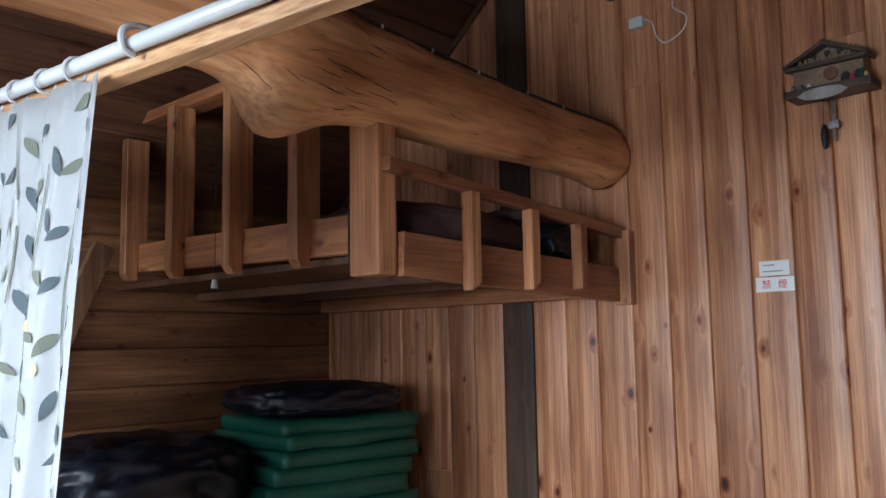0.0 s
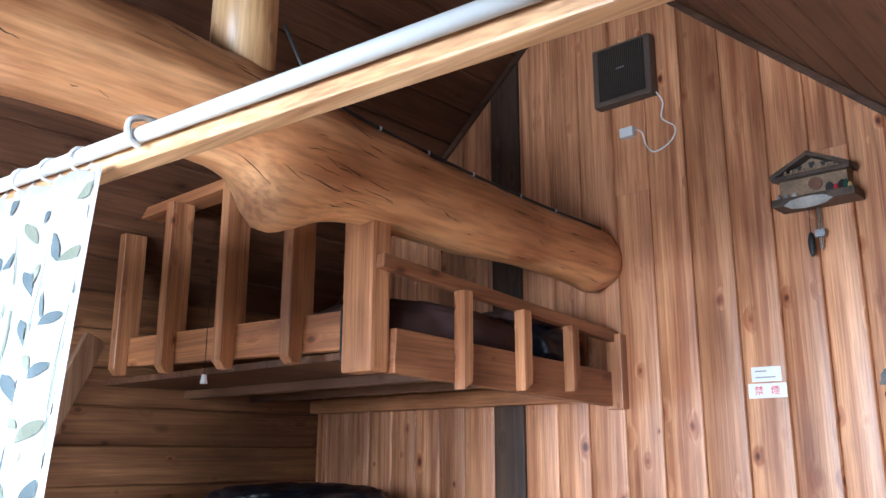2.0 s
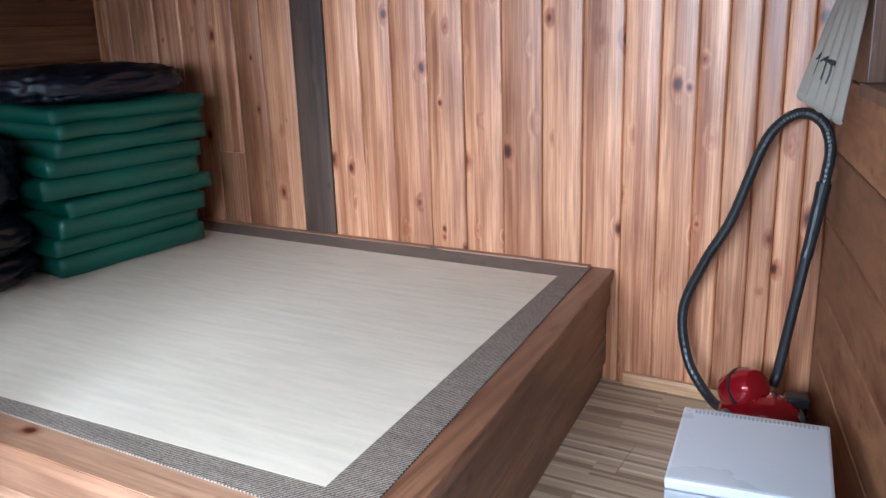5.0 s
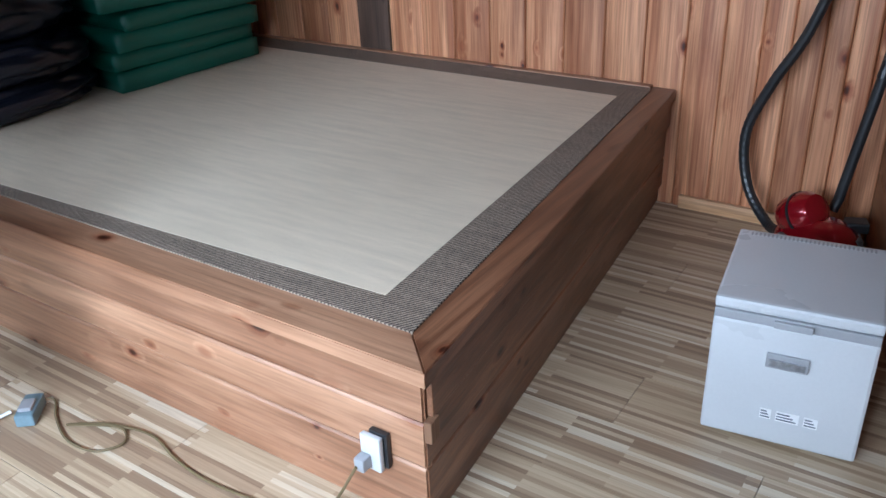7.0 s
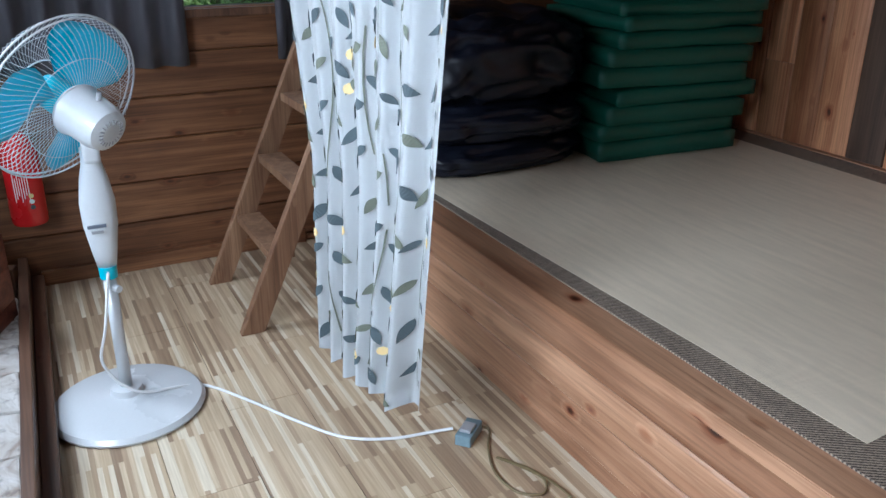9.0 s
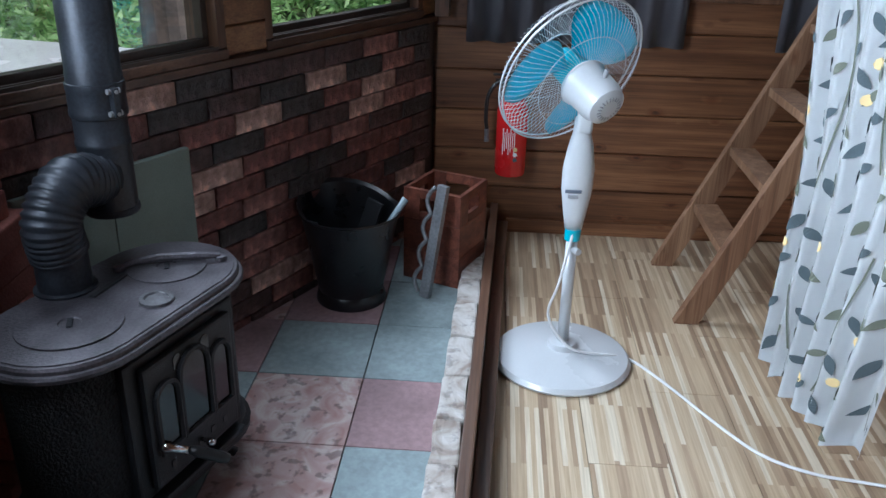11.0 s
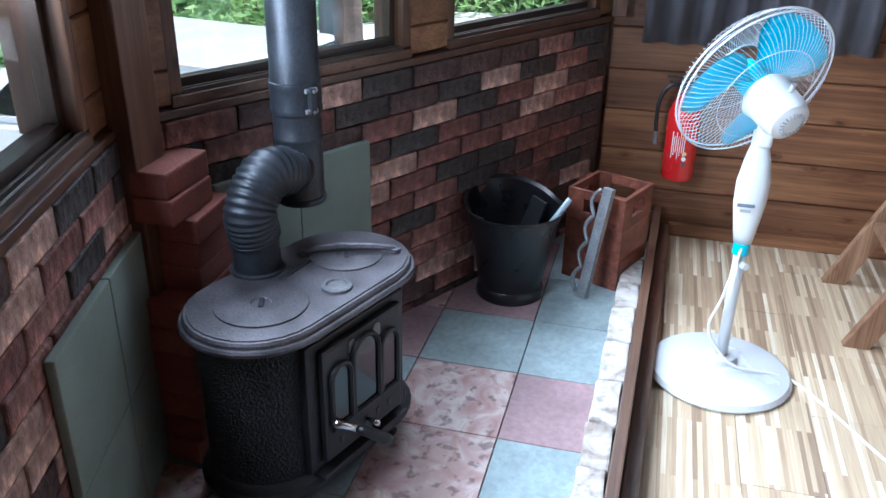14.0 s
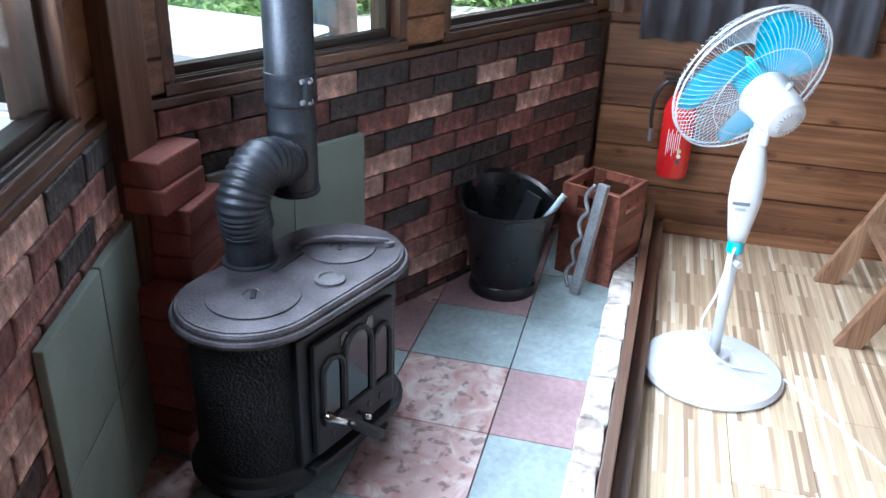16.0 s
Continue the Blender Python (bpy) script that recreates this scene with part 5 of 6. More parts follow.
# small linen curtain at the side window, drawn to the corner and flaring at the hem
valance = thing("linen_curtain", "short linen curtain with three black palm trees", "curtain")


def linen(s, t):
    """Cloth surface: s along the wall from the corner, t down from the rod."""
    top = Vector((3.045 + 0.105 * s, -0.03 - 0.42 * s, 1.27))
    low = Vector((2.985 + 0.125 * s, -0.22 - 0.14 * s, 1.015 - 0.055 * s + 0.008 * math.cos(s * 2 * math.pi * 5)))
    p = top.lerp(low, t)
    fold = math.sin(s * 2 * math.pi * 5 + 0.4) * (0.004 + 0.004 * t)
    return p + Vector((-0.8, -0.6, 0)) * fold


bm = bmesh.new()
g = [[bm.verts.new(linen(i / 60, j / 14)) for j in range(15)] for i in range(61)]
for i in range(60):
    for j in range(14):
        bm.faces.new((g[i][j], g[i + 1][j], g[i + 1][j + 1], g[i][j + 1]))
bmesh.ops.solidify(bm, geom=bm.faces, thickness=0.001)
part("panel", bm, M_LINEN, valance, smooth=True)


def on_linen(s, t):
    p = linen(s, t)
    n = (linen(s + 0.01, t) - linen(s - 0.01, t)).cross(linen(s, t + 0.02) - linen(s, t - 0.02)).normalized()
    return p + (n if n.x < 0 else -n) * 0.003


for k in range(3):
    bm = bmesh.new()
    s0, t0 = 0.14 + 0.17 * k, 0.60
    tube(bm, [on_linen(s0, t0 + 0.16), on_linen(s0 + 0.01, t0 + 0.08), on_linen(s0 + 0.008, t0)], 0.0026, 5)
    for q in range(7):
        a = math.pi * (0.02 + 0.16 * q)
        tube(bm, [on_linen(s0 + 0.008, t0), on_linen(s0 + 0.008 + 0.04 * math.cos(a), t0 - 0.008 - 0.04 * math.sin(a)), on_linen(s0 + 0.008 + 0.062 * math.cos(a), t0 + 0.02 - 0.03 * math.sin(a))], 0.0022, 4)
    part("palm", bm, M_BLACKP, valance, "black palm tree")
bm = bmesh.new()
tube(bm, [(3.04, -0.01, 1.272), (3.165, -0.53, 1.272)], 0.006, 8)
part("rod", bm, M_WHITE, valance)

# ---- things on the gable wall ----
heater = thing("wall_ventilator", "brown square ventilator grille high on the gable", "ventilator")
part("casing", new_box(1.672, 1.925, -0.052, -0.001, 2.555, 2.80, bevel=0.008), textured("brown_plastic", (0.085, 0.06, 0.048), 0.5, 0, 120, 5, 0.15, 0.05), heater)
part("back", new_box(1.70, 1.90, -0.0545, -0.0525, 2.575, 2.785), M_BLACKP, heater)
for i in range(24):
    x = 1.703 + i * 0.0083
    part("slat", new_box(x, x + 0.0035, -0.062, -0.0548, 2.575, 2.785), textured("brown_slat", (0.06, 0.045, 0.037), 0.5, 0, 120, 5, 0.15, 0.05) if i == 0 else bpy.data.materials["brown_slat"], heater)
part("badge", new_box(1.785, 1.82, -0.0645, -0.0622, 2.685, 2.692), M_STEEL, heater)
bm = bmesh.new()
tube(bm, glide([(1.92, -0.02, 2.57), (1.945, -0.012, 2.52), (1.935, -0.008, 2.46), (1.985, -0.008, 2.41), (1.965, -0.008, 2.36), (1.90, -0.008, 2.335), (1.865, -0.008, 2.37), (1.85, -0.01, 2.425), (1.815, -0.012, 2.445)], 8), 0.003, 6)
part("cord", bm, M_CORD, heater, "white cord to an outlet")
part("plug_box", new_box(1.765, 1.822, -0.03, -0.001, 2.415, 2.455, bevel=0.004), M_WHITE, heater)

clock = thing("cuckoo_clock", "dark carved chalet clock with little figures and a pendulum", "clock")
M_CLK = textured("clock_wood", (0.085, 0.055, 0.04), 0.5, 0, 90, 12, 0.4, 0.3)
M_CLKL = textured("clock_pale_wood", (0.30, 0.20, 0.13), 0.6, 0, 90, 12, 0.3, 0.3)
cx, cz = 2.463, 2.06
part("case", new_box(cx - 0.105, cx + 0.105, -0.065, -0.001, 2.03, 2.12, bevel=0.003), M_CLKL, clock)
for s in (-1, 1):
    bm = new_box(-0.004, 0.14, -0.095, -0.001, -0.012, 0.0, bevel=0.002, m=Matrix.Translation((cx, 0, 2.174)) @ (Matrix.Rotation(radians(26), 4, "Y") if s > 0 else Matrix.Rotation(radians(154), 4, "Y") @ Matrix.Scale(-1, 4, (0, 0, 1))))
    part("roof", bm, M_CLK, clock)
bm = bmesh.new()
prism(bm, [(-0.105, 2.118), (0.105, 2.118), (0.0, 2.168)], 0.05, Matrix.Translation((cx, -0.001, 0)) @ Matrix(((1, 0, 0, 0), (0, 0, -1, 0), (0, 1, 0, 0), (0, 0, 0, 1))))
part("gable_front", bm, M_CLKL, clock)
part("balcony", new_box(cx - 0.12, cx + 0.12, -0.092, -0.066, 2.095, 2.108, bevel=0.002), M_CLK, clock)
for i in range(9):
    part("picket", new_box(cx - 0.075 + i * 0.018, cx - 0.067 + i * 0.018, -0.09, -0.085, 2.108, 2.122), M_CLKL, clock)
part("stage", new_box(cx - 0.118, cx + 0.132, -0.105, -0.001, 2.005, 2.03, bevel=0.003), M_CLK, clock)
bm = bmesh.new()
prism(bm, [(0.07 * math.cos(a) * (1 + 0.06 * math.cos(8 * a)), -0.017 + 0.018 * math.sin(a)) for a in [i * math.pi / 16 for i in range(32)]], 0.006, Matrix.Translation((cx - 0.005, -0.1055, 2.02)) @ Matrix(((1, 0, 0, 0), (0, 0, -1, 0), (0, 1, 0, 0), (0, 0, 0, 1))))
part("carved_apron", bm, textured("carved_grey", (0.42, 0.41, 0.40), 0.7, 0, 90, 25, 0.25, 0.2), clock, "pale grey carved apron")
bm = bmesh.new()
lathe(bm, [(0, 0), (0.021, 0), (0.021, 0.006), (0, 0.006)], 20, pose(cx + 0.01, -0.065, 2.07, 90, 0, 0))
part("dial", bm, textured("dial_brown", (0.2, 0.085, 0.05), 0.5, 0, 90, 9, 0.2, 0.1), clock, "round brown dial")
for i, (dx, w, h) in enumerate(((-0.04, 0.012, 0.014), (0.0, 0.012, 0.02), (0.036, 0.012, 0.014))):
    part("shutter_window", new_box(cx + dx - w / 2 - 0.003, cx + dx + w / 2 + 0.003, -0.0535, -0.0515, 2.128, 2.128 + h, bevel=0.001), M_BLACKP, clock)
for dx, c in ((0.052, M_BLACKP), (0.09, M_BLACKP)):
    bm = bmesh.new()
    prism(bm, [(-0.013, 0), (0.013, 0), (0.013, 0.02), (0.008, 0.03), (0, 0.034), (-0.008, 0.03), (-0.013, 0.02)], 0.004, Matrix.Translation((cx + dx, -0.066, 2.032)) @ Matrix(((1, 0, 0, 0), (0, 0, -1, 0), (0, 1, 0, 0), (0, 0, 0, 1))))
    part("arch", bm, c, clock)
for dx, h, c in ((-0.10, 0.02, M_STEEL), (-0.075, 0.018, M_STEEL), (-0.05, 0.016, M_PAPER), (0.105, 0.03, M_GREEN), (0.115, 0.018, M_YELLOW), (0.075, 0.02, M_REDINK)):
    bm = bmesh.new()
    lathe(bm, [(0, 0), (0.009, 0), (0.007, h * 0.6), (0.003, h), (0, h)], 10, Matrix.Translation((cx + dx, -0.085, 2.0305)))
    part("carving", bm, c, clock)
for s in (-1, 1):
    bm = bmesh.new()
    for q in range(6):
        a = q * math.pi / 3
        tube(bm, [(cx + s * 0.07, -0.056, 2.135), (cx + s * 0.07 + 0.017 * math.cos(a), -0.0555, 2.135 + 0.015 * math.sin(a))], 0.003, 5)
    part("edelweiss", bm, M_PAPER, clock, "white carved flower")
bm = bmesh.new()
tube(bm, [(cx - 0.002, -0.03, 2.003), (cx - 0.002, -0.03, 1.865)], 0.0045, 8)
part("pendulum", bm, M_STEEL, clock)
part("pendulum_bob", new_box(cx - 0.018, cx + 0.014, -0.04, -0.022, 1.905, 1.93, bevel=0.004), M_STEEL, clock)
bm = bmesh.new()
lathe(bm, [(0, -0.042), (0.006, -0.036), (0.011, -0.01), (0.011, 0.015), (0.006, 0.036), (0, 0.042)], 14, Matrix.Translation((cx - 0.032, -0.03, 1.885)))
tube(bm, [(cx - 0.032, -0.03, 1.925), (cx - 0.03, -0.03, 2.003)], 0.0012, 5)
part("pine_cone_weight", bm, M_IRON, clock, smooth=True)

sign = thing("notice_card", "small white notice card with grey writing on the cedar boards", "sign")
part("card", new_box(2.19, 2.287, -0.003, -0.0005, 1.467, 1.515), M_PAPER, sign)
part("text_bar", new_box(2.203, 2.24, -0.0042, -0.0032, 1.499, 1.503), M_GREYP, sign)
part("text_bar", new_box(2.203, 2.268, -0.0042, -0.0032, 1.479, 1.483), M_GREYP, sign)
sign2 = thing("warning_card", "small white card with two red characters on the cedar boards", "sign")
part("card", new_box(2.176, 2.30, -0.003, -0.0005, 1.415, 1.462), M_PAPER, sign2)
for x0, word in ((2.196, "\u7981"), (2.248, "\u7159")):
    data = bpy.data.curves.new("writing", "FONT")
    data.body, data.size, data.extrude = word, 0.031, 0.0004
    source = bpy.data.objects.new("writing", data)
    scene.collection.objects.link(source)
    me = bpy.data.meshes.new_from_object(source.evaluated_get(bpy.context.evaluated_depsgraph_get()))
    bpy.data.objects.remove(source)
    me.transform(pose(x0, -0.0036, 1.4275, 90, 0, 0))
    me.materials.clear()
    me.materials.append(M_REDINK)
    new("writing", me).parent = sign2

hooks = thing("hook_rack", "grey metal rack of three shield hooks with red drops", "hook rack")
bm = bmesh.new()
tube(bm, [(2.575, -0.014, 1.443), (2.738, -0.014, 1.437)], 0.0045, 8)
part("bar", bm, M_STEEL, hooks)
for x0 in (2.60, 2.656, 2.712):
    bm = bmesh.new()
    prism(bm, [(-0.022, 0), (0.022, 0), (0.021, 0.026), (0.012, 0.04), (0, 0.046), (-0.012, 0.04), (-0.021, 0.026)], 0.008, Matrix.Translation((x0, -0.001, 1.443)) @ Matrix(((1, 0, 0, 0), (0, 0, -1, 0), (0, 1, 0, 0), (0, 0, 0, 1))))
    part("shield", bm, M_DULL, hooks)
    bm = bmesh.new()
    lathe(bm, [(0, -0.026), (0.004, -0.02), (0.004, -0.012), (0.011, -0.004), (0.011, 0.004), (0.004, 0.011), (0.003, 0.03), (0, 0.03)], 12, Matrix.Translation((x0 - 0.004, -0.016, 1.41)))
    part("drop", bm, textured("dark_red_drop", (0.12, 0.012, 0.015), 0.35, 0, 60, 5, 0.1, 0.0), hooks, smooth=True)

pull = thing("lamp_pull", "thin dark pull cord with a white toggle under the loft", "pull cord")
bm = bmesh.new()
tube(bm, [(0.84, LY - 0.035, 2.0), (0.84, LY - 0.035, 1.49)], 0.0015, 5)
part("cord", bm, M_BLACKP, pull)
bm = bmesh.new()
lathe(bm, [(0, 0), (0.013, 0), (0.008, 0.03), (0, 0.03)], 12, Matrix.Translation((0.84, LY - 0.035, 1.462)))
part("toggle", bm, M_WHITE, pull)

# ---- drapes and extinguisher on the side wall ----


def drape(y0, y1, name):
    d = thing(name, "dark taupe window curtain hanging beside the window", "curtain")
    bm = bmesh.new()
    g = []
    nu = 70
    for i in range(nu + 1):
        row = []
        for j in range(9):
            s, t = i / nu, j / 8
            row.append(bm.verts.new((0.055 + 0.022 * math.sin(s * 2 * math.pi * (y1 - y0) / 0.105 + 0.5 * t) * (0.6 + 0.4 * t), y0 + (y1 - y0) * s, 1.66 - (1.66 - 0.762) * t)))
        g.append(row)
    for i in range(nu):
        for j in range(8):
            bm.faces.new((g[i][j], g[i + 1][j], g[i + 1][j + 1], g[i][j + 1]))
    bmesh.ops.solidify(bm, geom=bm.faces, thickness=0.0015)
    part("panel", bm, M_DRAPE, d, smooth=True)
    bm = bmesh.new()
    tube(bm, [(0.055, y0 - 0.02, 1.67), (0.055, y1 + 0.02, 1.67)], 0.008, 8)
    part("rod", bm, M_WHITE, d)


drape(-2.985, -2.20, "window_drape")
drape(-1.88, -1.70, "window_drape")

ext = thing("fire_extinguisher", "red fire extinguisher hung on the side wall with a black hose", "extinguisher")
ex, ey = 0.075, -2.80
bm = bmesh.new()
lathe(bm, [(0, 0.20), (0.055, 0.20), (0.060, 0.21), (0.060, 0.45), (0.048, 0.485), (0.03, 0.51), (0.022, 0.52), (0, 0.52)], 32, Matrix.Translation((ex, ey, 0)))
soft_mesh(part("cylinder", bm, M_RED, ext))
bm = bmesh.new()
lathe(bm, [(0, 0.52), (0.02, 0.52), (0.02, 0.55), (0.012, 0.56), (0, 0.56)], 16, Matrix.Translation((ex, ey, 0)))
box(bm, ex - 0.008, ex + 0.008, ey - 0.07, ey + 0.02, 0.555, 0.562)
box(bm, ex - 0.008, ex + 0.008, ey - 0.08, ey + 0.02, 0.575, 0.582, m=None)
part("valve", bm, M_BLACKP, ext)
bm = bmesh.new()
tube(bm, glide([(ex, ey - 0.01, 0.545), (ex + 0.01, ey - 0.06, 0.55), (ex + 0.015, ey - 0.095, 0.50), (ex + 0.015, ey - 0.10, 0.42), (ex + 0.012, ey - 0.095, 0.37)], 7), 0.0075, 10)
part("hose", bm, M_BLACKP, ext)
bm = bmesh.new()
tube(bm, [(ex + 0.012, ey - 0.095, 0.375), (ex + 0.01, ey - 0.094, 0.325)], 0.009, 12)
part("nozzle", bm, M_STEEL, ext)
for k in range(7):
    a = radians(-32 + 7 * k)
    c = Vector((ex + 0.0605 * math.cos(a), ey + 0.0605 * math.sin(a), 0))
    bm = new_box(-0.0012, 0.0012, -0.0011, 0.0011, 0.29 + 0.012 * (k % 3), 0.39 - 0.015 * (k % 2), m=Matrix.Translation(c) @ Matrix.Rotation(a, 4, "Z"))
    part("text_bar", bm, M_PAPER, ext)
for k, (zz, mat) in enumerate(((0.31, M_YELLOW), (0.29, M_PAPER), (0.27, M_SLATE))):
    a = radians(14)
    bm = bmesh.new()
    lathe(bm, [(0, 0), (0.008, 0), (0.008, 0.002), (0, 0.002)], 14, Matrix.Translation((ex + 0.0598 * math.cos(a), ey + 0.0598 * math.sin(a), zz)) @ Matrix.Rotation(a, 4, "Z") @ Matrix.Rotation(radians(90), 4, "Y"))
    part("mark", bm, mat, ext)
part("bracket", new_box(0.002, 0.022, ey - 0.02, ey + 0.02, 0.46, 0.53, bevel=0.002), M_STEEL, ext)

for o in ext.children:
    o.location.z = 0.07

# ---- wood stove ----
stove = thing("wood_stove", "small black cast-iron wood stove with arched door windows", "stove")
SA = Vector((-0.945, 0.328, 0)).normalized()       # along the stove
sm = Matrix.Translation((1.685, -3.615, HEARTH_Z)) @ Matrix.Rotation(math.atan2(SA.y, SA.x) + math.pi, 4, "Z")
# local x along the front, y to the back is negative towards the room


def oblong(half, r, n=14):
    """A running-track outline: straight sides and round ends."""
    pts = [(half + r * math.cos(a), r * math.sin(a)) for a in [(-math.pi / 2 + math.pi * i / n) for i in range(n + 1)]]
    return pts + [(-half - r * math.cos(a), -r * math.sin(a)) for a in [(-math.pi / 2 + math.pi * i / n) for i in range(n + 1)]]


def tiers(bm, levels, m):
    """Oblong rings joined one over another: (half straight, radius, z)."""
    rings = [[bm.verts.new((x, y, z)) for x, y in oblong(h, r)] for h, r, z in levels]
    for a, b in zip(rings, rings[1:]):
        for i in range(len(a)):
            j = (i + 1) % len(a)
            bm.faces.new((a[i], a[j], b[j], b[i]))
    bm.faces.new(rings[0][::-1]), bm.faces.new(rings[-1])
    bmesh.ops.transform(bm, matrix=m, verts=[v for r in rings for v in r])


M_HAMMER = textured("hammered_iron", (0.03, 0.032, 0.036), 0.42, 0.55, 150, 8, 0.3, 1.0)
for nd in M_HAMMER.node_tree.nodes:
    if nd.type == "BUMP":
        nd.inputs["Distance"].default_value = 0.012
H = 0.14
bm = bmesh.new()
tiers(bm, [(H, 0.132, 0.095), (H, 0.132, 0.44)], sm)
soft_mesh(part("body", bm, M_HAMMER, stove, "hammered iron body"))
bm = bmesh.new()
tiers(bm, [(H, 0.138, 0.06), (H, 0.152, 0.066), (H, 0.154, 0.08), (H, 0.143, 0.09), (H, 0.14, 0.105), (H, 0.133, 0.112)], sm)
soft_mesh(part("plinth", bm, M_IRON, stove))
bm = bmesh.new()
tiers(bm, [(H, 0.134, 0.435), (H, 0.146, 0.442), (H, 0.156, 0.445), (H, 0.163, 0.450), (H, 0.164, 0.457), (H, 0.161, 0.462), (H, 0.155, 0.463), (H, 0.1545, 0.470), (H, 0.151, 0.4755), (H, 0.145, 0.476), (H, 0.1445, 0.4785), (H, 0.142, 0.479)], sm)
top = soft_mesh(part("top_plate", bm, M_IRON_TOP, stove, "rusty grey cast top plate"), 24)
TZ = 0.479
for cx0, cy0, r in ((0.135, 0.005, 0.098), (-0.145, 0.0, 0.083)):
    bm = bmesh.new()
    lathe(bm, [(r, TZ - 0.0005), (r, TZ + 0.0035), (r - 0.004, TZ + 0.0045), (0.022, TZ + 0.0045), (0.02, TZ + 0.002), (0, TZ + 0.002)], 40, sm @ Matrix.Translation((cx0, cy0, 0)))
    lid = soft_mesh(part("cooking_lid", bm, M_IRON_TOP, stove))
    bm = new_box(-0.018, 0.018, -0.005, 0.005, TZ + 0.002, TZ + 0.0055, m=sm @ Matrix.Translation((cx0, cy0, 0)) @ Matrix.Rotation(0.7, 4, "Z"))
    part("lift_slot", bm, M_IRON, lid)
bm = bmesh.new()
lathe(bm, [(0.034, TZ - 0.0005), (0.034, TZ + 0.006), (0.03, TZ + 0.008), (0.024, TZ + 0.008), (0.022, TZ + 0.004), (0.012, TZ + 0.004), (0, TZ + 0.006)], 28, sm @ Matrix.Translation((-0.012, 0.085, 0)))
soft_mesh(part("thermometer", bm, M_DULL, stove, "round dial on the top plate"))
bm = new_box(-0.055, 0.055, -0.007, 0.007, TZ - 0.001, TZ + 0.004, bevel=0.002, m=sm @ Matrix.Translation((-0.02, -0.045, 0)) @ Matrix.Rotation(0.12, 4, "Z"))
part("damper_slot", bm, M_BLACKP, stove)
bm = bmesh.new()
tube(bm, [sm @ Vector(p) for p in ((-0.085, -0.078, TZ + 0.008), (-0.11, -0.06, TZ + 0.014), (-0.15, -0.02, TZ + 0.017), (-0.19, 0.04, TZ + 0.017), (-0.225, 0.082, TZ + 0.012))], 0.009, 8, radii=[0.006, 0.008, 0.0095, 0.0095, 0.007])
tool = thing("lid_lifter", "iron lid lifter lying on the stove top", "lid lifter")
part("bar", bm, M_IRON_TOP, tool)
for q in ((-0.085, -0.078), (-0.225, 0.082)):
    bm = bmesh.new()
    lathe(bm, [(0, TZ + 0.0015), (0.013, TZ + 0.0015), (0.013, TZ + 0.011), (0, TZ + 0.014)], 12, sm @ Matrix.Translation((q[0], q[1], 0)))
    part("boss", bm, M_IRON_TOP, tool)
# front: frame, door with three arched lights
FYs = 0.132
part("front_frame", new_box(-0.165, 0.165, FYs - 0.006, FYs + 0.016, 0.115, 0.432, bevel=0.006, m=sm), M_IRON, stove)
door = part("door", new_box(-0.135, 0.135, FYs + 0.0165, FYs + 0.034, 0.135, 0.415, bevel=0.008, m=sm), M_IRON, stove)


def arch(bm, cx0, w, low, high, y0, y1):
    o = [(cx0 - w / 2, low), (cx0 + w / 2, low)] + [(cx0 + w / 2 * math.cos(a), high - w / 2 + w / 2 * math.sin(a)) for a in [math.pi * i / 10 for i in range(11)]]
    prism(bm, o, y1 - y0, sm @ Matrix.Translation((0, y0, 0)) @ Matrix(((1, 0, 0, 0), (0, 0, 1, 0), (0, 1, 0, 0), (0, 0, 0, 1))))


for cx0, w, low, high in ((-0.083, 0.062, 0.215, 0.365), (0.0, 0.088, 0.215, 0.395), (0.083, 0.062, 0.215, 0.365)):
    bm = bmesh.new()
    arch(bm, cx0, w, low, high, FYs + 0.0345, FYs + 0.0365)
    part("glass", bm, M_DARKGLASS, door, "dark sooty glass")
    bm = bmesh.new()
    o = [(cx0 - w / 2, low)] + [(cx0 - w / 2, low + 0.05)] + [(cx0 - w / 2 * math.cos(a), high - w / 2 + w / 2 * math.sin(a)) for a in [math.pi * i / 10 for i in range(11)]] + [(cx0 + w / 2, low + 0.05), (cx0 + w / 2, low), (cx0 - w / 2, low)]
    tube(bm, [sm @ Vector((p[0], FYs + 0.038, p[1])) for p in o], 0.0065, 6)
    part("arch_moulding", bm, M_IRON, door)
for cx0 in (-0.042, 0.042):
    bm = bmesh.new()
    arch(bm, cx0, 0.024, 0.372, 0.405, FYs + 0.0345, FYs + 0.036)
    part("glass", bm, M_DARKGLASS, door)
for i in range(5):
    bm = new_box(-0.09 + 0.042 * i, -0.078 + 0.042 * i, FYs + 0.0342, FYs + 0.036, 0.165, 0.18, m=sm)
    part("air_slot", bm, M_BLACKP, door)
bm = bmesh.new()
tube(bm, [sm @ Vector(p) for p in ((0.112, FYs + 0.03, 0.235), (0.112, FYs + 0.052, 0.236), (0.109, FYs + 0.058, 0.234), (0.088, FYs + 0.082, 0.222))], 0.0075, 12, radii=[0.011, 0.012, 0.008, 0.008])
handle = part("handle", bm, M_CHROME, door, "chrome door handle", smooth=True)
bm = bmesh.new()
tube(bm, [sm @ Vector(p) for p in ((0.088, FYs + 0.082, 0.222), (0.078, FYs + 0.093, 0.215), (0.05, FYs + 0.125, 0.192), (0.04, FYs + 0.136, 0.184))], 0.011, 12, radii=[0.009, 0.012, 0.0125, 0.010])
part("grip", bm, M_BLACKP, handle, "dark wooden grip", smooth=True)
bm = bmesh.new()
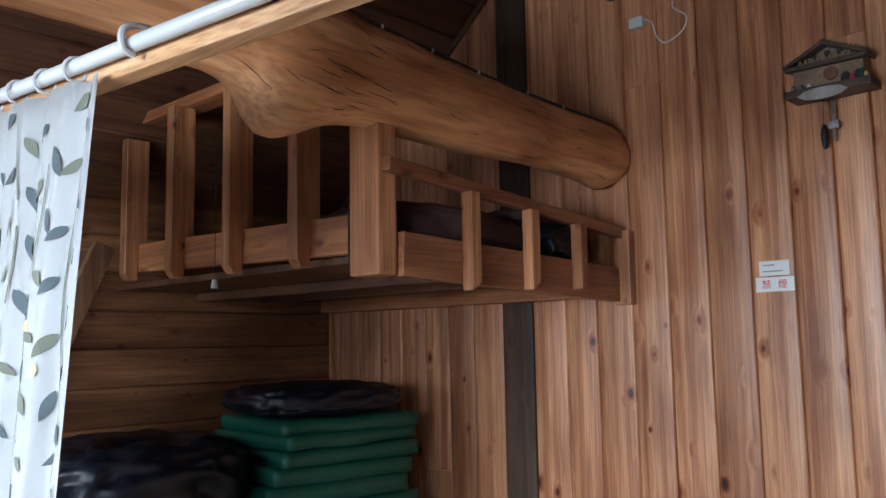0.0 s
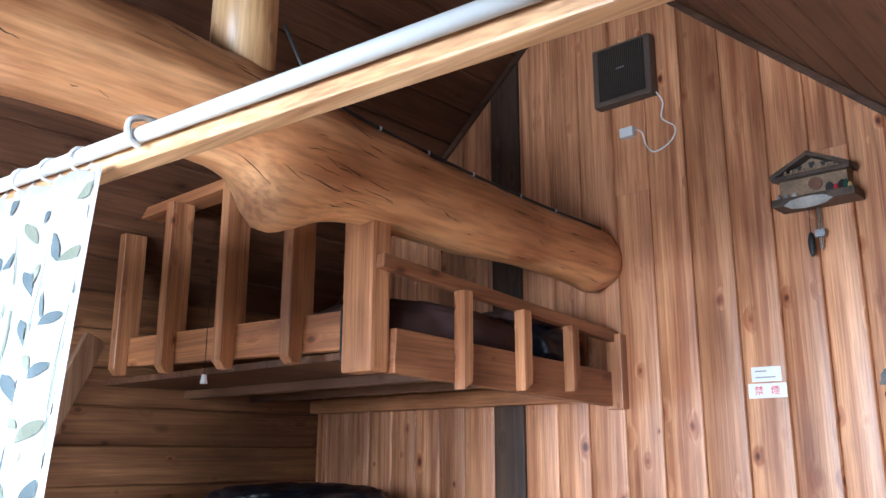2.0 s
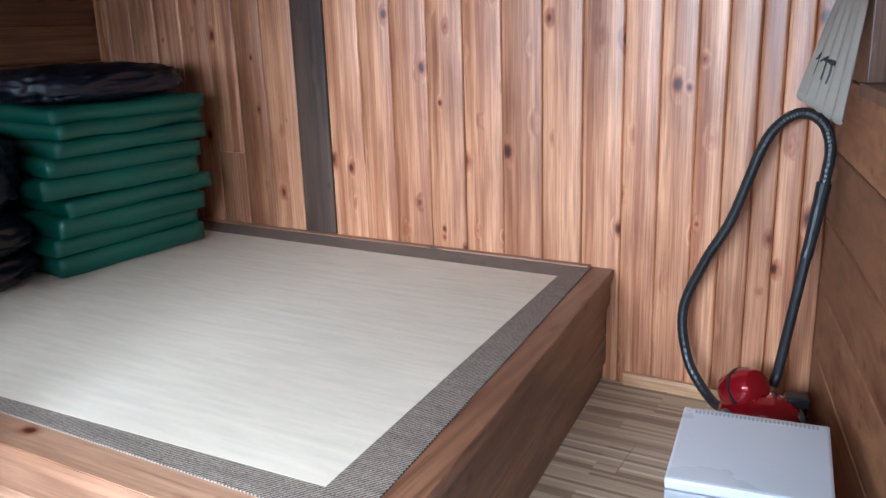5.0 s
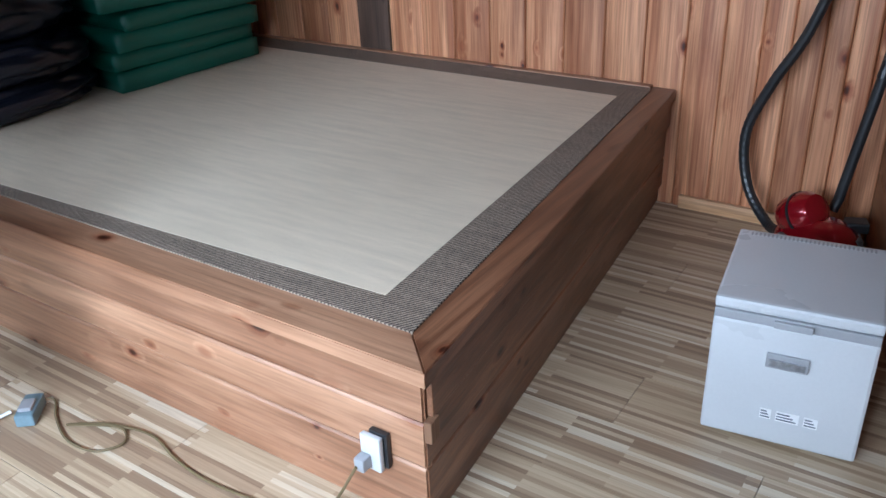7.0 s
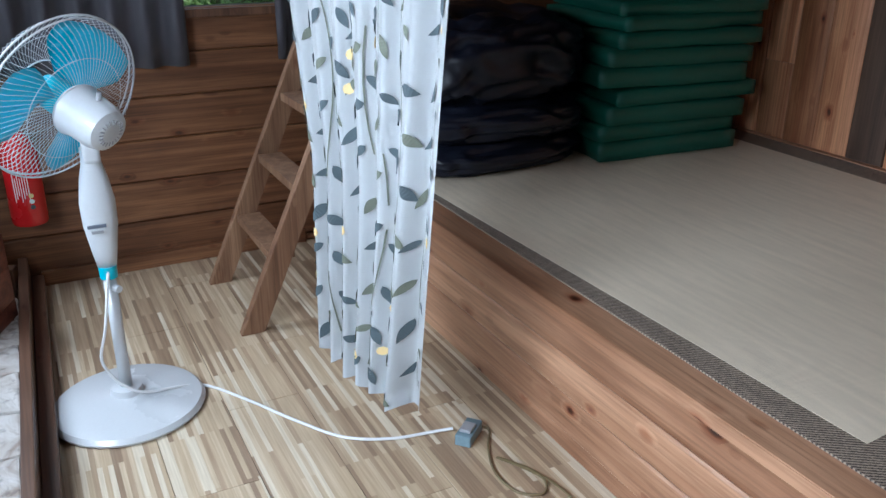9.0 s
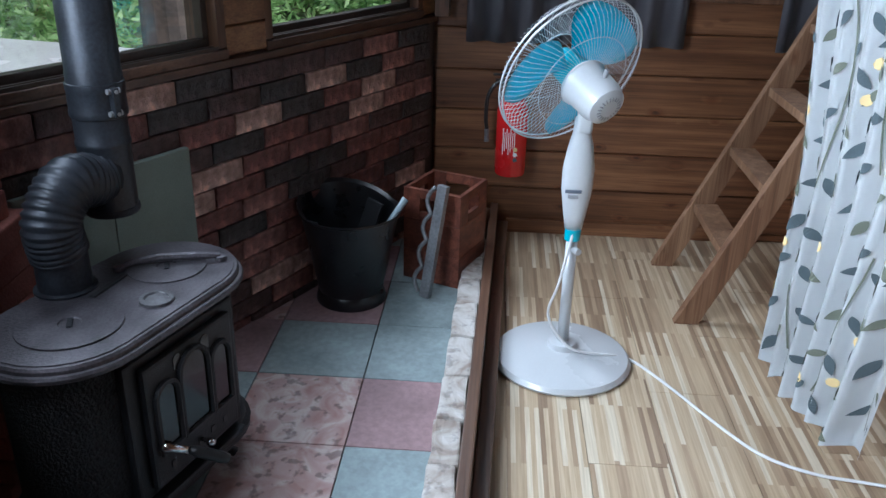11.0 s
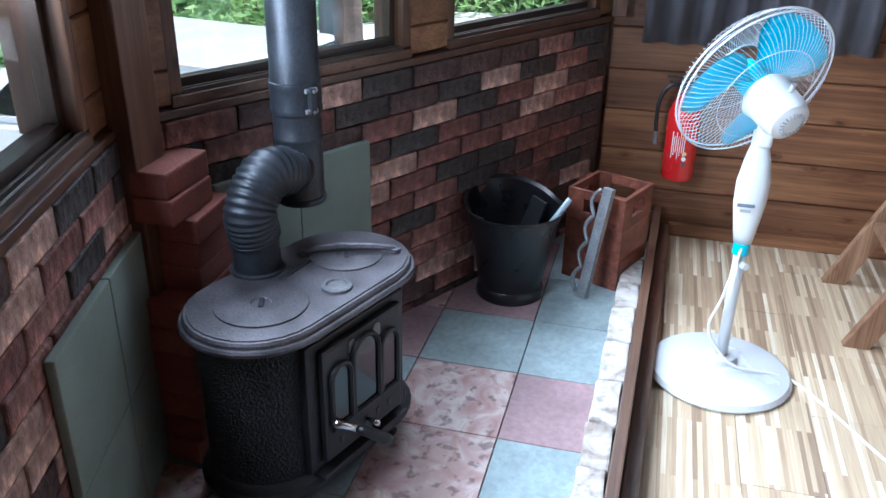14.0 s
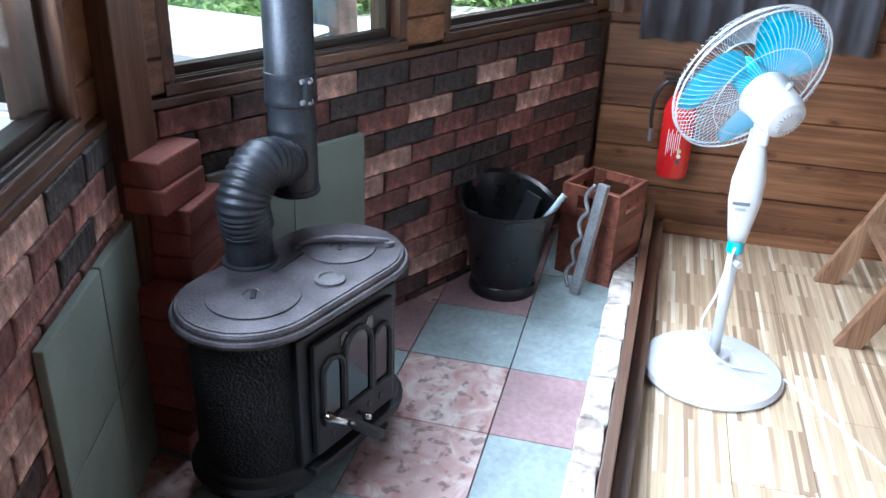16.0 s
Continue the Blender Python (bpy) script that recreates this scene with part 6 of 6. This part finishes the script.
tube(bm, [sm @ Vector(p) for p in ((0.0, FYs + 0.034, 0.175), (0.0, FYs + 0.05, 0.175), (0.0, FYs + 0.056, 0.175), (0.0, FYs + 0.07, 0.175))], 0.008, 12, radii=[0.005, 0.005, 0.009, 0.006])
part("air_knob", bm, M_CHROME, door, "small chrome air knob", smooth=True)
part("ash_lip", new_box(-0.15, 0.15, FYs + 0.0, FYs + 0.04, 0.098, 0.114, bevel=0.005, m=sm), M_IRON, stove)
for x0 in (-0.15, 0.15):
    for y0 in (-0.075, 0.085):
        bm = bmesh.new()
        tube(bm, [sm @ Vector(p) for p in ((x0 * 0.9, y0 * 0.9, 0.075), (x0 * 1.02, y0 * 1.05, 0.045), (x0 * 1.1, y0 * 1.2, 0.012), (x0 * 1.14, y0 * 1.3, 0.0005))], 0.012, 8, radii=[0.026, 0.018, 0.012, 0.015])
        part("leg", bm, M_IRON, stove, smooth=True)

# flue: collar, ribbed bend, tee and straight pipe
flue = thing("stove_pipe", "dark grey flue with a ribbed bend and a clamped straight pipe", "flue")
P0 = Vector((1.665, -3.735, HEARTH_Z + TZ))
PX, PY, TEE = 1.495, -3.695, 0.715
ax = Vector((PX - P0.x, PY - P0.y, 0)).normalized()
bm = bmesh.new()
lathe(bm, [(0, -0.003), (0.062, -0.003), (0.062, 0.004), (0.0535, 0.007), (0.0525, 0.085), (0, 0.085)], 32, Matrix.Translation(P0))
soft_mesh(part("collar", bm, M_PIPE, flue))
# the bend leans back a little before it turns into the tee
way = glide([P0 + Vector((0, 0, 0.075)), P0 + Vector((0, 0, 0.11)) - ax * 0.008, P0 + Vector((0, 0, 0.145)) - ax * 0.008, P0 + Vector((0, 0, 0.18)) + ax * 0.015, P0 + Vector((0, 0, 0.205)) + ax * 0.055, Vector((PX, PY, TEE)) - ax * 0.065, Vector((PX, PY, TEE)) - ax * 0.03], 13)
bm = bmesh.new()
tube(bm, way, 0.055, 28, radii=[0.0525 + 0.0065 * (0.5 - 0.5 * math.cos(2 * math.pi * i / 3.9)) ** 0.7 for i in range(len(way))])
part("ribbed_bend", bm, M_PIPE, flue, "ribbed flexible bend", smooth=True)
bm = bmesh.new()
tube(bm, [Vector((PX, PY, TEE)) - ax * 0.068, Vector((PX, PY, TEE)) - ax * 0.02], 0.0555, 28)
part("spigot", bm, M_PIPE, flue, smooth=True)
bm = bmesh.new()
lathe(bm, [(0.048, 0.63), (0.057, 0.625), (0.059, 0.63), (0.057, 0.638), (0.0545, 0.64), (0.0545, 0.775), (0.0565, 0.778), (0.0565, 0.786), (0.0545, 0.789), (0.0545, 0.84), (0.056, 0.842), (0.056, 0.93), (0.055, 0.932), (0.055, 3.2), (0.048, 3.2)], 32, Matrix.Translation((PX, PY, 0)))
under_roof(bm)
soft_mesh(part("pipe", bm, M_PIPE, flue))
bm = bmesh.new()
lathe(bm, [(0.055, 0.838), (0.0585, 0.84), (0.0592, 0.845), (0.0592, 0.852), (0.0582, 0.855), (0.0582, 0.895), (0.0592, 0.898), (0.0592, 0.905), (0.0585, 0.91), (0.055, 0.912)], 32, Matrix.Translation((PX, PY, 0)))
clamp = soft_mesh(part("clamp", bm, M_PIPE, flue))
cd = Vector((0.55, 0.83, 0)).normalized()
bm = bmesh.new()
part("clamp_plate", new_box(-0.007, 0.007, -0.004, 0.014, 0.845, 0.905, bevel=0.002, m=Matrix.Translation((PX + cd.x * 0.06, PY + cd.y * 0.06, 0)) @ Matrix.Rotation(math.atan2(cd.y, cd.x) - math.pi / 2, 4, "Z")), M_PIPE, clamp)
for dz in (0.852, 0.898):
    c = Vector((PX, PY, dz)) + cd * 0.063
    tube(bm, [c - Vector((cd.y, -cd.x, 0)) * 0.014, c + Vector((cd.y, -cd.x, 0)) * 0.014], 0.006, 8)
    tube(bm, [c - cd * 0.01, c + cd * 0.014], 0.004, 6)
part("clamp_bolt", bm, M_STEEL, clamp)

# stone slabs leaning behind the stove
for m, u, w, hgt in ((mB, 0.195, 0.245, 0.306), (mB, 0.442, 0.245, 0.306), (mL, 1.69, 0.29, 0.288), (mL, 1.985, 0.275, 0.288)):
    for lvl in (0, 1):
        bm = new_box(u, u + w, -0.038, -0.019, HEARTH_Z + 0.002 + hgt * lvl, HEARTH_Z + hgt * (lvl + 1), bevel=0.004, m=m)
        tagged(part("heat_slab", bm, M_SLAB), "green-grey square stone slab standing against the brick slips", "slab", "slabs round the stove")

# stack of loose red bricks in the corner: two columns below, one above
bk = random.Random(3)
for lvl in range(12):
    zz = HEARTH_Z + 0.0005 + 0.0598 * lvl
    spots = ((1.665, -3.925, -4),) if lvl > 9 else ((1.625, -3.905, 2),) if lvl > 6 else ((1.61, -3.90, 3), (1.74, -3.935, 84))
    for bx0, by0, turn in spots:
        bm = new_box(-0.085 if lvl > 6 or turn > 50 else -0.075, 0.085 if lvl > 6 or turn > 50 else 0.075, -0.048, 0.048, 0, 0.0592, bevel=0.006)
        for v in bm.verts:
            v.co += 0.0015 * noise.noise_vector(v.co * 30)
        b = part("loose_brick", bm, M_REDBRICK)
        b.matrix_basis = pose(bx0 + bk.uniform(-0.008, 0.008), by0 + bk.uniform(-0.005, 0.005), zz, 0, 0, turn + bk.uniform(-4, 4))
        tagged(b, "loose red brick in the stack beside the stove", "brick", "stack of loose bricks")

# ---- things by the hearth ----
bucket = thing("coal_bucket", "black metal ash bucket with a flared rim", "bucket")
bx, by = 0.73, -3.31
bm = bmesh.new()
lathe(bm, [(0, 0.012), (0.085, 0.012), (0.10, 0.0005), (0.112, 0.0005), (0.114, 0.008), (0.108, 0.034), (0.104, 0.04), (0.155, 0.30), (0.163, 0.305), (0.162, 0.312), (0.150, 0.305), (0.098, 0.045), (0, 0.045)], 36, Matrix.Translation((bx, by, HEARTH_Z)))
for v in bm.verts:
    if v.co.z > 0.25:
        v.co.z += 0.05 * max(0, -(v.co.x - bx) * 0.75 - (v.co.y - by) * 0.65) / 0.16
soft_mesh(part("pail", bm, M_PAIL, bucket))
bm = bmesh.new()
tube(bm, [(bx + 0.155 * math.cos(a), by + 0.155 * math.sin(a) * 0.98, HEARTH_Z + 0.318 - 0.03 * math.sin(a * 0.5)) for a in [math.pi * (0.95 + 0.9 * i / 16) for i in range(17)]], 0.004, 6)
part("bail", bm, M_IRON, bucket)
shovel = thing("ash_shovel", "black ash shovel standing in the bucket", "shovel")
bm = bmesh.new()
box(bm, -0.03, 0.03, -0.006, 0.006, 0.0, 0.27, bevel=0.004, m=pose(bx - 0.035, by - 0.005, HEARTH_Z + 0.06, -14, 12, 60))
part("blade", bm, M_IRON, shovel)
bm = bmesh.new()
tube(bm, [(bx + 0.03, by + 0.10, HEARTH_Z + 0.23), (bx + 0.0, by + 0.145, HEARTH_Z + 0.30), (bx - 0.02, by + 0.175, HEARTH_Z + 0.345)], 0.011, 10)
tongs = thing("pale_handle", "pale blue-grey tool handle over the bucket rim", "tool")
part("grip", bm, textured("pale_blue_grip", (0.30, 0.38, 0.42), 0.4, 0.2, 100, 6, 0.15, 0.05), tongs, smooth=True)

crate = thing("wooden_crate", "reddish wooden crate with handle slots", "crate")
cm = Matrix.Translation((0.50, -3.02, HEARTH_Z)) @ Matrix.Rotation(radians(-23), 4, "Z")
M_CRATE = wood("crate_wood", (0.26, 0.085, 0.05), (0.13, 0.036, 0.022), "x", 0.5, 0.6, 0.2, 0.15)
cw, cdp, ch, ct = 0.21, 0.21, 0.33, 0.014
for s in (-1, 1):
    for k in range(3):
        z0, z1 = k * ch / 3 + 0.001, (k + 1) * ch / 3 - 0.001
        for long_side in (0, 1):
            spans = [(-cdp / 2, cdp / 2)] if k < 2 else [(-cdp / 2, -0.045), (0.045, cdp / 2)]
            for a, b in spans:
                if long_side:
                    bx0 = (s * cw / 2 - (ct if s > 0 else 0), s * cw / 2 + (0 if s > 0 else ct), a, b, z0, z1)
                else:
                    bx0 = (a * 0.93, b * 0.93, s * cdp / 2 - (ct if s > 0 else 0), s * cdp / 2 + (0 if s > 0 else ct), z0, z1)
                part("panel", new_box(*bx0, bevel=0.0015, m=cm), M_CRATE, crate)
            if k == 2:
                for zz0, zz1 in ((z0, z0 + 0.03), (z1 - 0.03, z1)):
                    if long_side:
                        bx0 = (s * cw / 2 - (ct if s > 0 else 0), s * cw / 2 + (0 if s > 0 else ct), -0.0445, 0.0445, zz0, zz1)
                    else:
                        bx0 = (-0.0445 * 0.93, 0.0445 * 0.93, s * cdp / 2 - (ct if s > 0 else 0), s * cdp / 2 + (0 if s > 0 else ct), zz0, zz1)
                    part("panel", new_box(*bx0, m=cm), M_CRATE, crate)
part("bottom", new_box(-cw / 2 + ct, cw / 2 - ct, -cdp / 2 + ct, cdp / 2 - ct, 0.001, 0.013, m=cm), M_CRATE, crate)

comb = thing("scalloped_bracket", "grey metal bar with a row of scallops leaning on the crate", "bracket")
km = Matrix.Translation((0.70, -3.085, HEARTH_Z)) @ Matrix.Rotation(radians(62), 4, "Z") @ Matrix.Rotation(radians(-9), 4, "X") @ Matrix.Rotation(radians(4), 4, "Y")
part("bar", new_box(0.0, 0.034, -0.012, 0.012, 0.004, 0.385, bevel=0.002, m=km), M_STEEL, comb)
bm = bmesh.new()
pts = []
for i in range(61):
    t = i / 60
    pts.append(km @ Vector((-0.012 - 0.022 * abs(math.sin(t * math.pi * 4.0)) , 0.0, 0.012 + 0.36 * t)))
tube(bm, pts, 0.007, 8)
part("scallop", bm, M_STEEL, comb, smooth=True)

for i, (x0, y0, w, d, h, r) in enumerate(((0.12, -2.99, 0.12, 0.09, 0.09, 14), (0.17, -2.95, 0.05, 0.16, 0.12, -20))):
    bm = new_box(-w / 2, w / 2, -d / 2, d / 2, 0, h, bevel=0.004, m=pose(x0, y0, HEARTH_Z, 0, 0, r))
    tagged(part("timber_offcut", bm, M_TRIM_X), "dark timber offcut in the corner of the hearth", "offcut")

# ---- outside ----
bm = bmesh.new()
prism(bm, [(-300, -300), (300, -300), (300, 300), (-300, 300)], 0.3, Matrix.Translation((0, 0, -1.45)))
structure("ground", bm, textured("gravel", (0.78, 0.77, 0.74), 0.95, 0, 40, 0.6, 0.2, 0.3), "pale gravel yard round the cabin")


def leaves(name):
    m, n, l, p = node_material(name)
    geo = n.new("ShaderNodeNewGeometry")
    r = ramp(n, [(0.0, (0.13, 0.26, 0.08)), (0.5, (0.28, 0.47, 0.16)), (1.0, (0.47, 0.64, 0.30))])
    l.new(geo.outputs["Random Per Island"], r.inputs[0])
    l.new(r.outputs[0], p.inputs["Base Color"])
    p.inputs["Roughness"].default_value = 0.6
    tl, mx = n.new("ShaderNodeBsdfTranslucent"), n.new("ShaderNodeMixShader")
    l.new(r.outputs[0], tl.inputs["Color"])
    mx.inputs[0].default_value = 0.45
    l.new(p.outputs[0], mx.inputs[1])
    l.new(tl.outputs[0], mx.inputs[2])
    l.new(mx.outputs[0], n["Material Output"].inputs[0])
    return m


M_LEAF = leaves("foliage")
M_BARK = textured("bark", (0.12, 0.09, 0.07), 0.9, 0, 30, 4, 0.35, 0.6)


def leaf_cloud(spots, per, size, seed):
    """Many small leaf blades scattered in clumps."""
    r = random.Random(seed)
    verts, faces = [], []
    for cx0, cy0, cz0, rad in spots:
        for _ in range(per):
            d = Vector((r.gauss(0, 1), r.gauss(0, 1), r.gauss(0, 1))).normalized() * rad * r.uniform(0.3, 1.0) ** 0.6
            c = Vector((cx0, cy0, cz0)) + Vector((d.x, d.y, d.z * 0.7))
            a = Vector((r.gauss(0, 1), r.gauss(0, 1), r.gauss(0, 0.6))).normalized() * size * r.uniform(0.6, 1.3)
            b = a.cross(Vector((r.gauss(0, 1), r.gauss(0, 1), r.gauss(0, 1)))).normalized() * size * 0.32
            i = len(verts)
            verts += [c - a, c + b, c + a, c - b]
            faces.append((i, i + 1, i + 2, i + 3))
    me = bpy.data.meshes.new("leaves")
    me.from_pydata([tuple(v) for v in verts], [], faces)
    me.materials.append(M_LEAF)
    return me


# a wooded bank beyond the yard, towards the bay and beside the side wall
rb = random.Random(9)
spots = []
for i in range(330):
    a = radians(rb.uniform(150, 330))
    d = 10.8 + 6.5 * rb.random() ** 1.8 + 2.5 * max(0.0, min(1.0, (math.radians(212) - a) / 0.3))
    spots.append((1.5 + d * math.cos(a), -3 + d * math.sin(a), -1.1 + 0.42 * (d - 11 - 2.5 * max(0.0, min(1.0, (math.radians(212) - a) / 0.3))) + rb.uniform(0, 0.8), rb.uniform(0.6, 1.2)))
tagged(new("undergrowth", leaf_cloud(spots, 260, 0.11, 2)), "bright green undergrowth on the bank beyond the yard", "undergrowth", kind="stuff")
bm = bmesh.new()
pts = []
for i in range(41):
    a = radians(140 + 200 * i / 40)
    back = 2.5 * max(0.0, min(1.0, (math.radians(212) - a) / 0.3))
    pts.append([bm.verts.new((1.5 + (d + back) * math.cos(a), -3 + (d + back) * math.sin(a), z)) for d, z in ((10.5, -1.22), (12, -0.75), (14, 0.1), (19, 3.0), (28, 8.5))])
for a, b in zip(pts, pts[1:]):
    for k in range(4):
        bm.faces.new((a[k], a[k + 1], b[k + 1], b[k]))
tagged(part("bank", bm, textured("bank_soil", (0.09, 0.12, 0.05), 0.95, 0, 12, 1.5, 0.4, 0.5)), "grassy bank behind the yard", "bank", kind="structure")
# trees added tall, their crowns out of view, to hold back skylight from the bay
for i in range(26):
    a = radians(150 + 7 * i + rb.uniform(-3, 3))
    d = rb.uniform(15.5, 20) + 3.0 * max(0.0, min(1.0, (math.radians(212) - a) / 0.3))
    tx, ty, tz = 1.5 + d * math.cos(a), -3 + d * math.sin(a), -1.1 + 0.30 * (d - 11)
    tree = thing("tree", "slim forest tree on the bank with an added, unseen green crown", "tree", "trees on the bank")
    bm = bmesh.new()
    hgt = rb.uniform(8.5, 12)
    tube(bm, [(tx, ty, tz - 0.4), (tx + 0.05, ty, tz + hgt * 0.4), (tx - 0.05, ty + 0.1, tz + hgt)], 0.15, 9, radii=[0.2, 0.14, 0.05])
    for k in range(6):
        b = rb.uniform(0, 6.28)
        z0 = tz + hgt * rb.uniform(0.35, 0.85)
        tube(bm, [(tx, ty, z0), (tx + 0.7 * math.cos(b), ty + 0.7 * math.sin(b), z0 + 0.5)], 0.03, 6, radii=[0.045, 0.015])
    part("trunk", bm, M_BARK, tree)
    cs = [(tx + rb.uniform(-1.5, 1.5), ty + rb.uniform(-1.5, 1.5), tz + hgt * rb.uniform(0.35, 1.05), rb.uniform(0.9, 1.5)) for _ in range(15)]
    cr = new("crown", leaf_cloud(cs, 190, 0.2, i + 50))
    cr.parent = tree

# a stout trunk close to the cabin
tree = thing("tree", "stout forest tree beside the yard with a loose green crown", "tree", "trees on the bank")
bm = bmesh.new()
tube(bm, [(-5.6, -6.35, -1.2), (-5.55, -6.35, 1.5), (-5.5, -6.3, 5.0)], 0.2, 12, radii=[0.26, 0.2, 0.13])
part("trunk", bm, M_BARK, tree)
cr = new("crown", leaf_cloud([(-5.5 + rb.uniform(-1.4, 1.4), -6.3 + rb.uniform(-1.4, 1.4), rb.uniform(4.0, 6.0), 0.8) for _ in range(10)], 200, 0.12, 77))
cr.parent = tree

# a parked car in the yard
car = thing("parked_car", "white parked car with dark windows in the gravel yard", "car")
carm = pose(-1.72, -5.55, -1.15, 0, 0, 80) @ Matrix.Diagonal((1, 1, 0.93, 1))
M_CAR = textured("car_paint", (0.80, 0.80, 0.80), 0.25, 0.0, 80, 3, 0.04, 0.0, 0.8)
bm = bmesh.new()
side = [(-2.0, 0.35), (-2.05, 0.7), (-1.9, 0.92), (-1.1, 1.0), (1.0, 1.0), (1.85, 0.88), (2.05, 0.7), (2.05, 0.35)]
prism(bm, side, 1.62, carm @ Matrix.Translation((0, 0.81, 0)) @ Matrix(((1, 0, 0, 0), (0, 0, -1, 0), (0, 1, 0, 0), (0, 0, 0, 1))))
bmesh.ops.bevel(bm, geom=bm.edges, offset=0.06, segments=3, affect="EDGES")
soft_mesh(part("body", bm, M_CAR, car))
bm = bmesh.new()
low = [(-1.6, -0.72, 0.98), (1.05, -0.72, 0.98), (1.05, 0.72, 0.98), (-1.6, 0.72, 0.98)]
high = [(-1.1, -0.58, 1.45), (0.35, -0.58, 1.45), (0.35, 0.58, 1.45), (-1.1, 0.58, 1.45)]
lo, hi = [bm.verts.new(carm @ Vector(p)) for p in low], [bm.verts.new(carm @ Vector(p)) for p in high]
for i in range(4):
    bm.faces.new((lo[i], lo[(i + 1) % 4], hi[(i + 1) % 4], hi[i]))
bm.faces.new(lo[::-1])
bm.faces.new(hi)
part("windows", bm, M_DARKGLASS, car, "dark car windows")
bm = new_box(-1.12, 0.37, -0.6, 0.6, 1.40, 1.485, bevel=0.04, m=carm)
part("roof", bm, M_CAR, car)
for x0 in (-1.3, 1.3):
    for y0 in (-0.78, 0.78):
        bm = bmesh.new()
        lathe(bm, [(0, -0.1), (0.2, -0.1), (0.31, -0.1), (0.32, 0), (0.31, 0.1), (0.2, 0.1), (0, 0.1)], 24, carm @ Matrix.Translation((x0, y0, 0.32)) @ Matrix.Rotation(radians(90), 4, "X"))
        soft_mesh(part("wheel", bm, M_BLACKP, car))
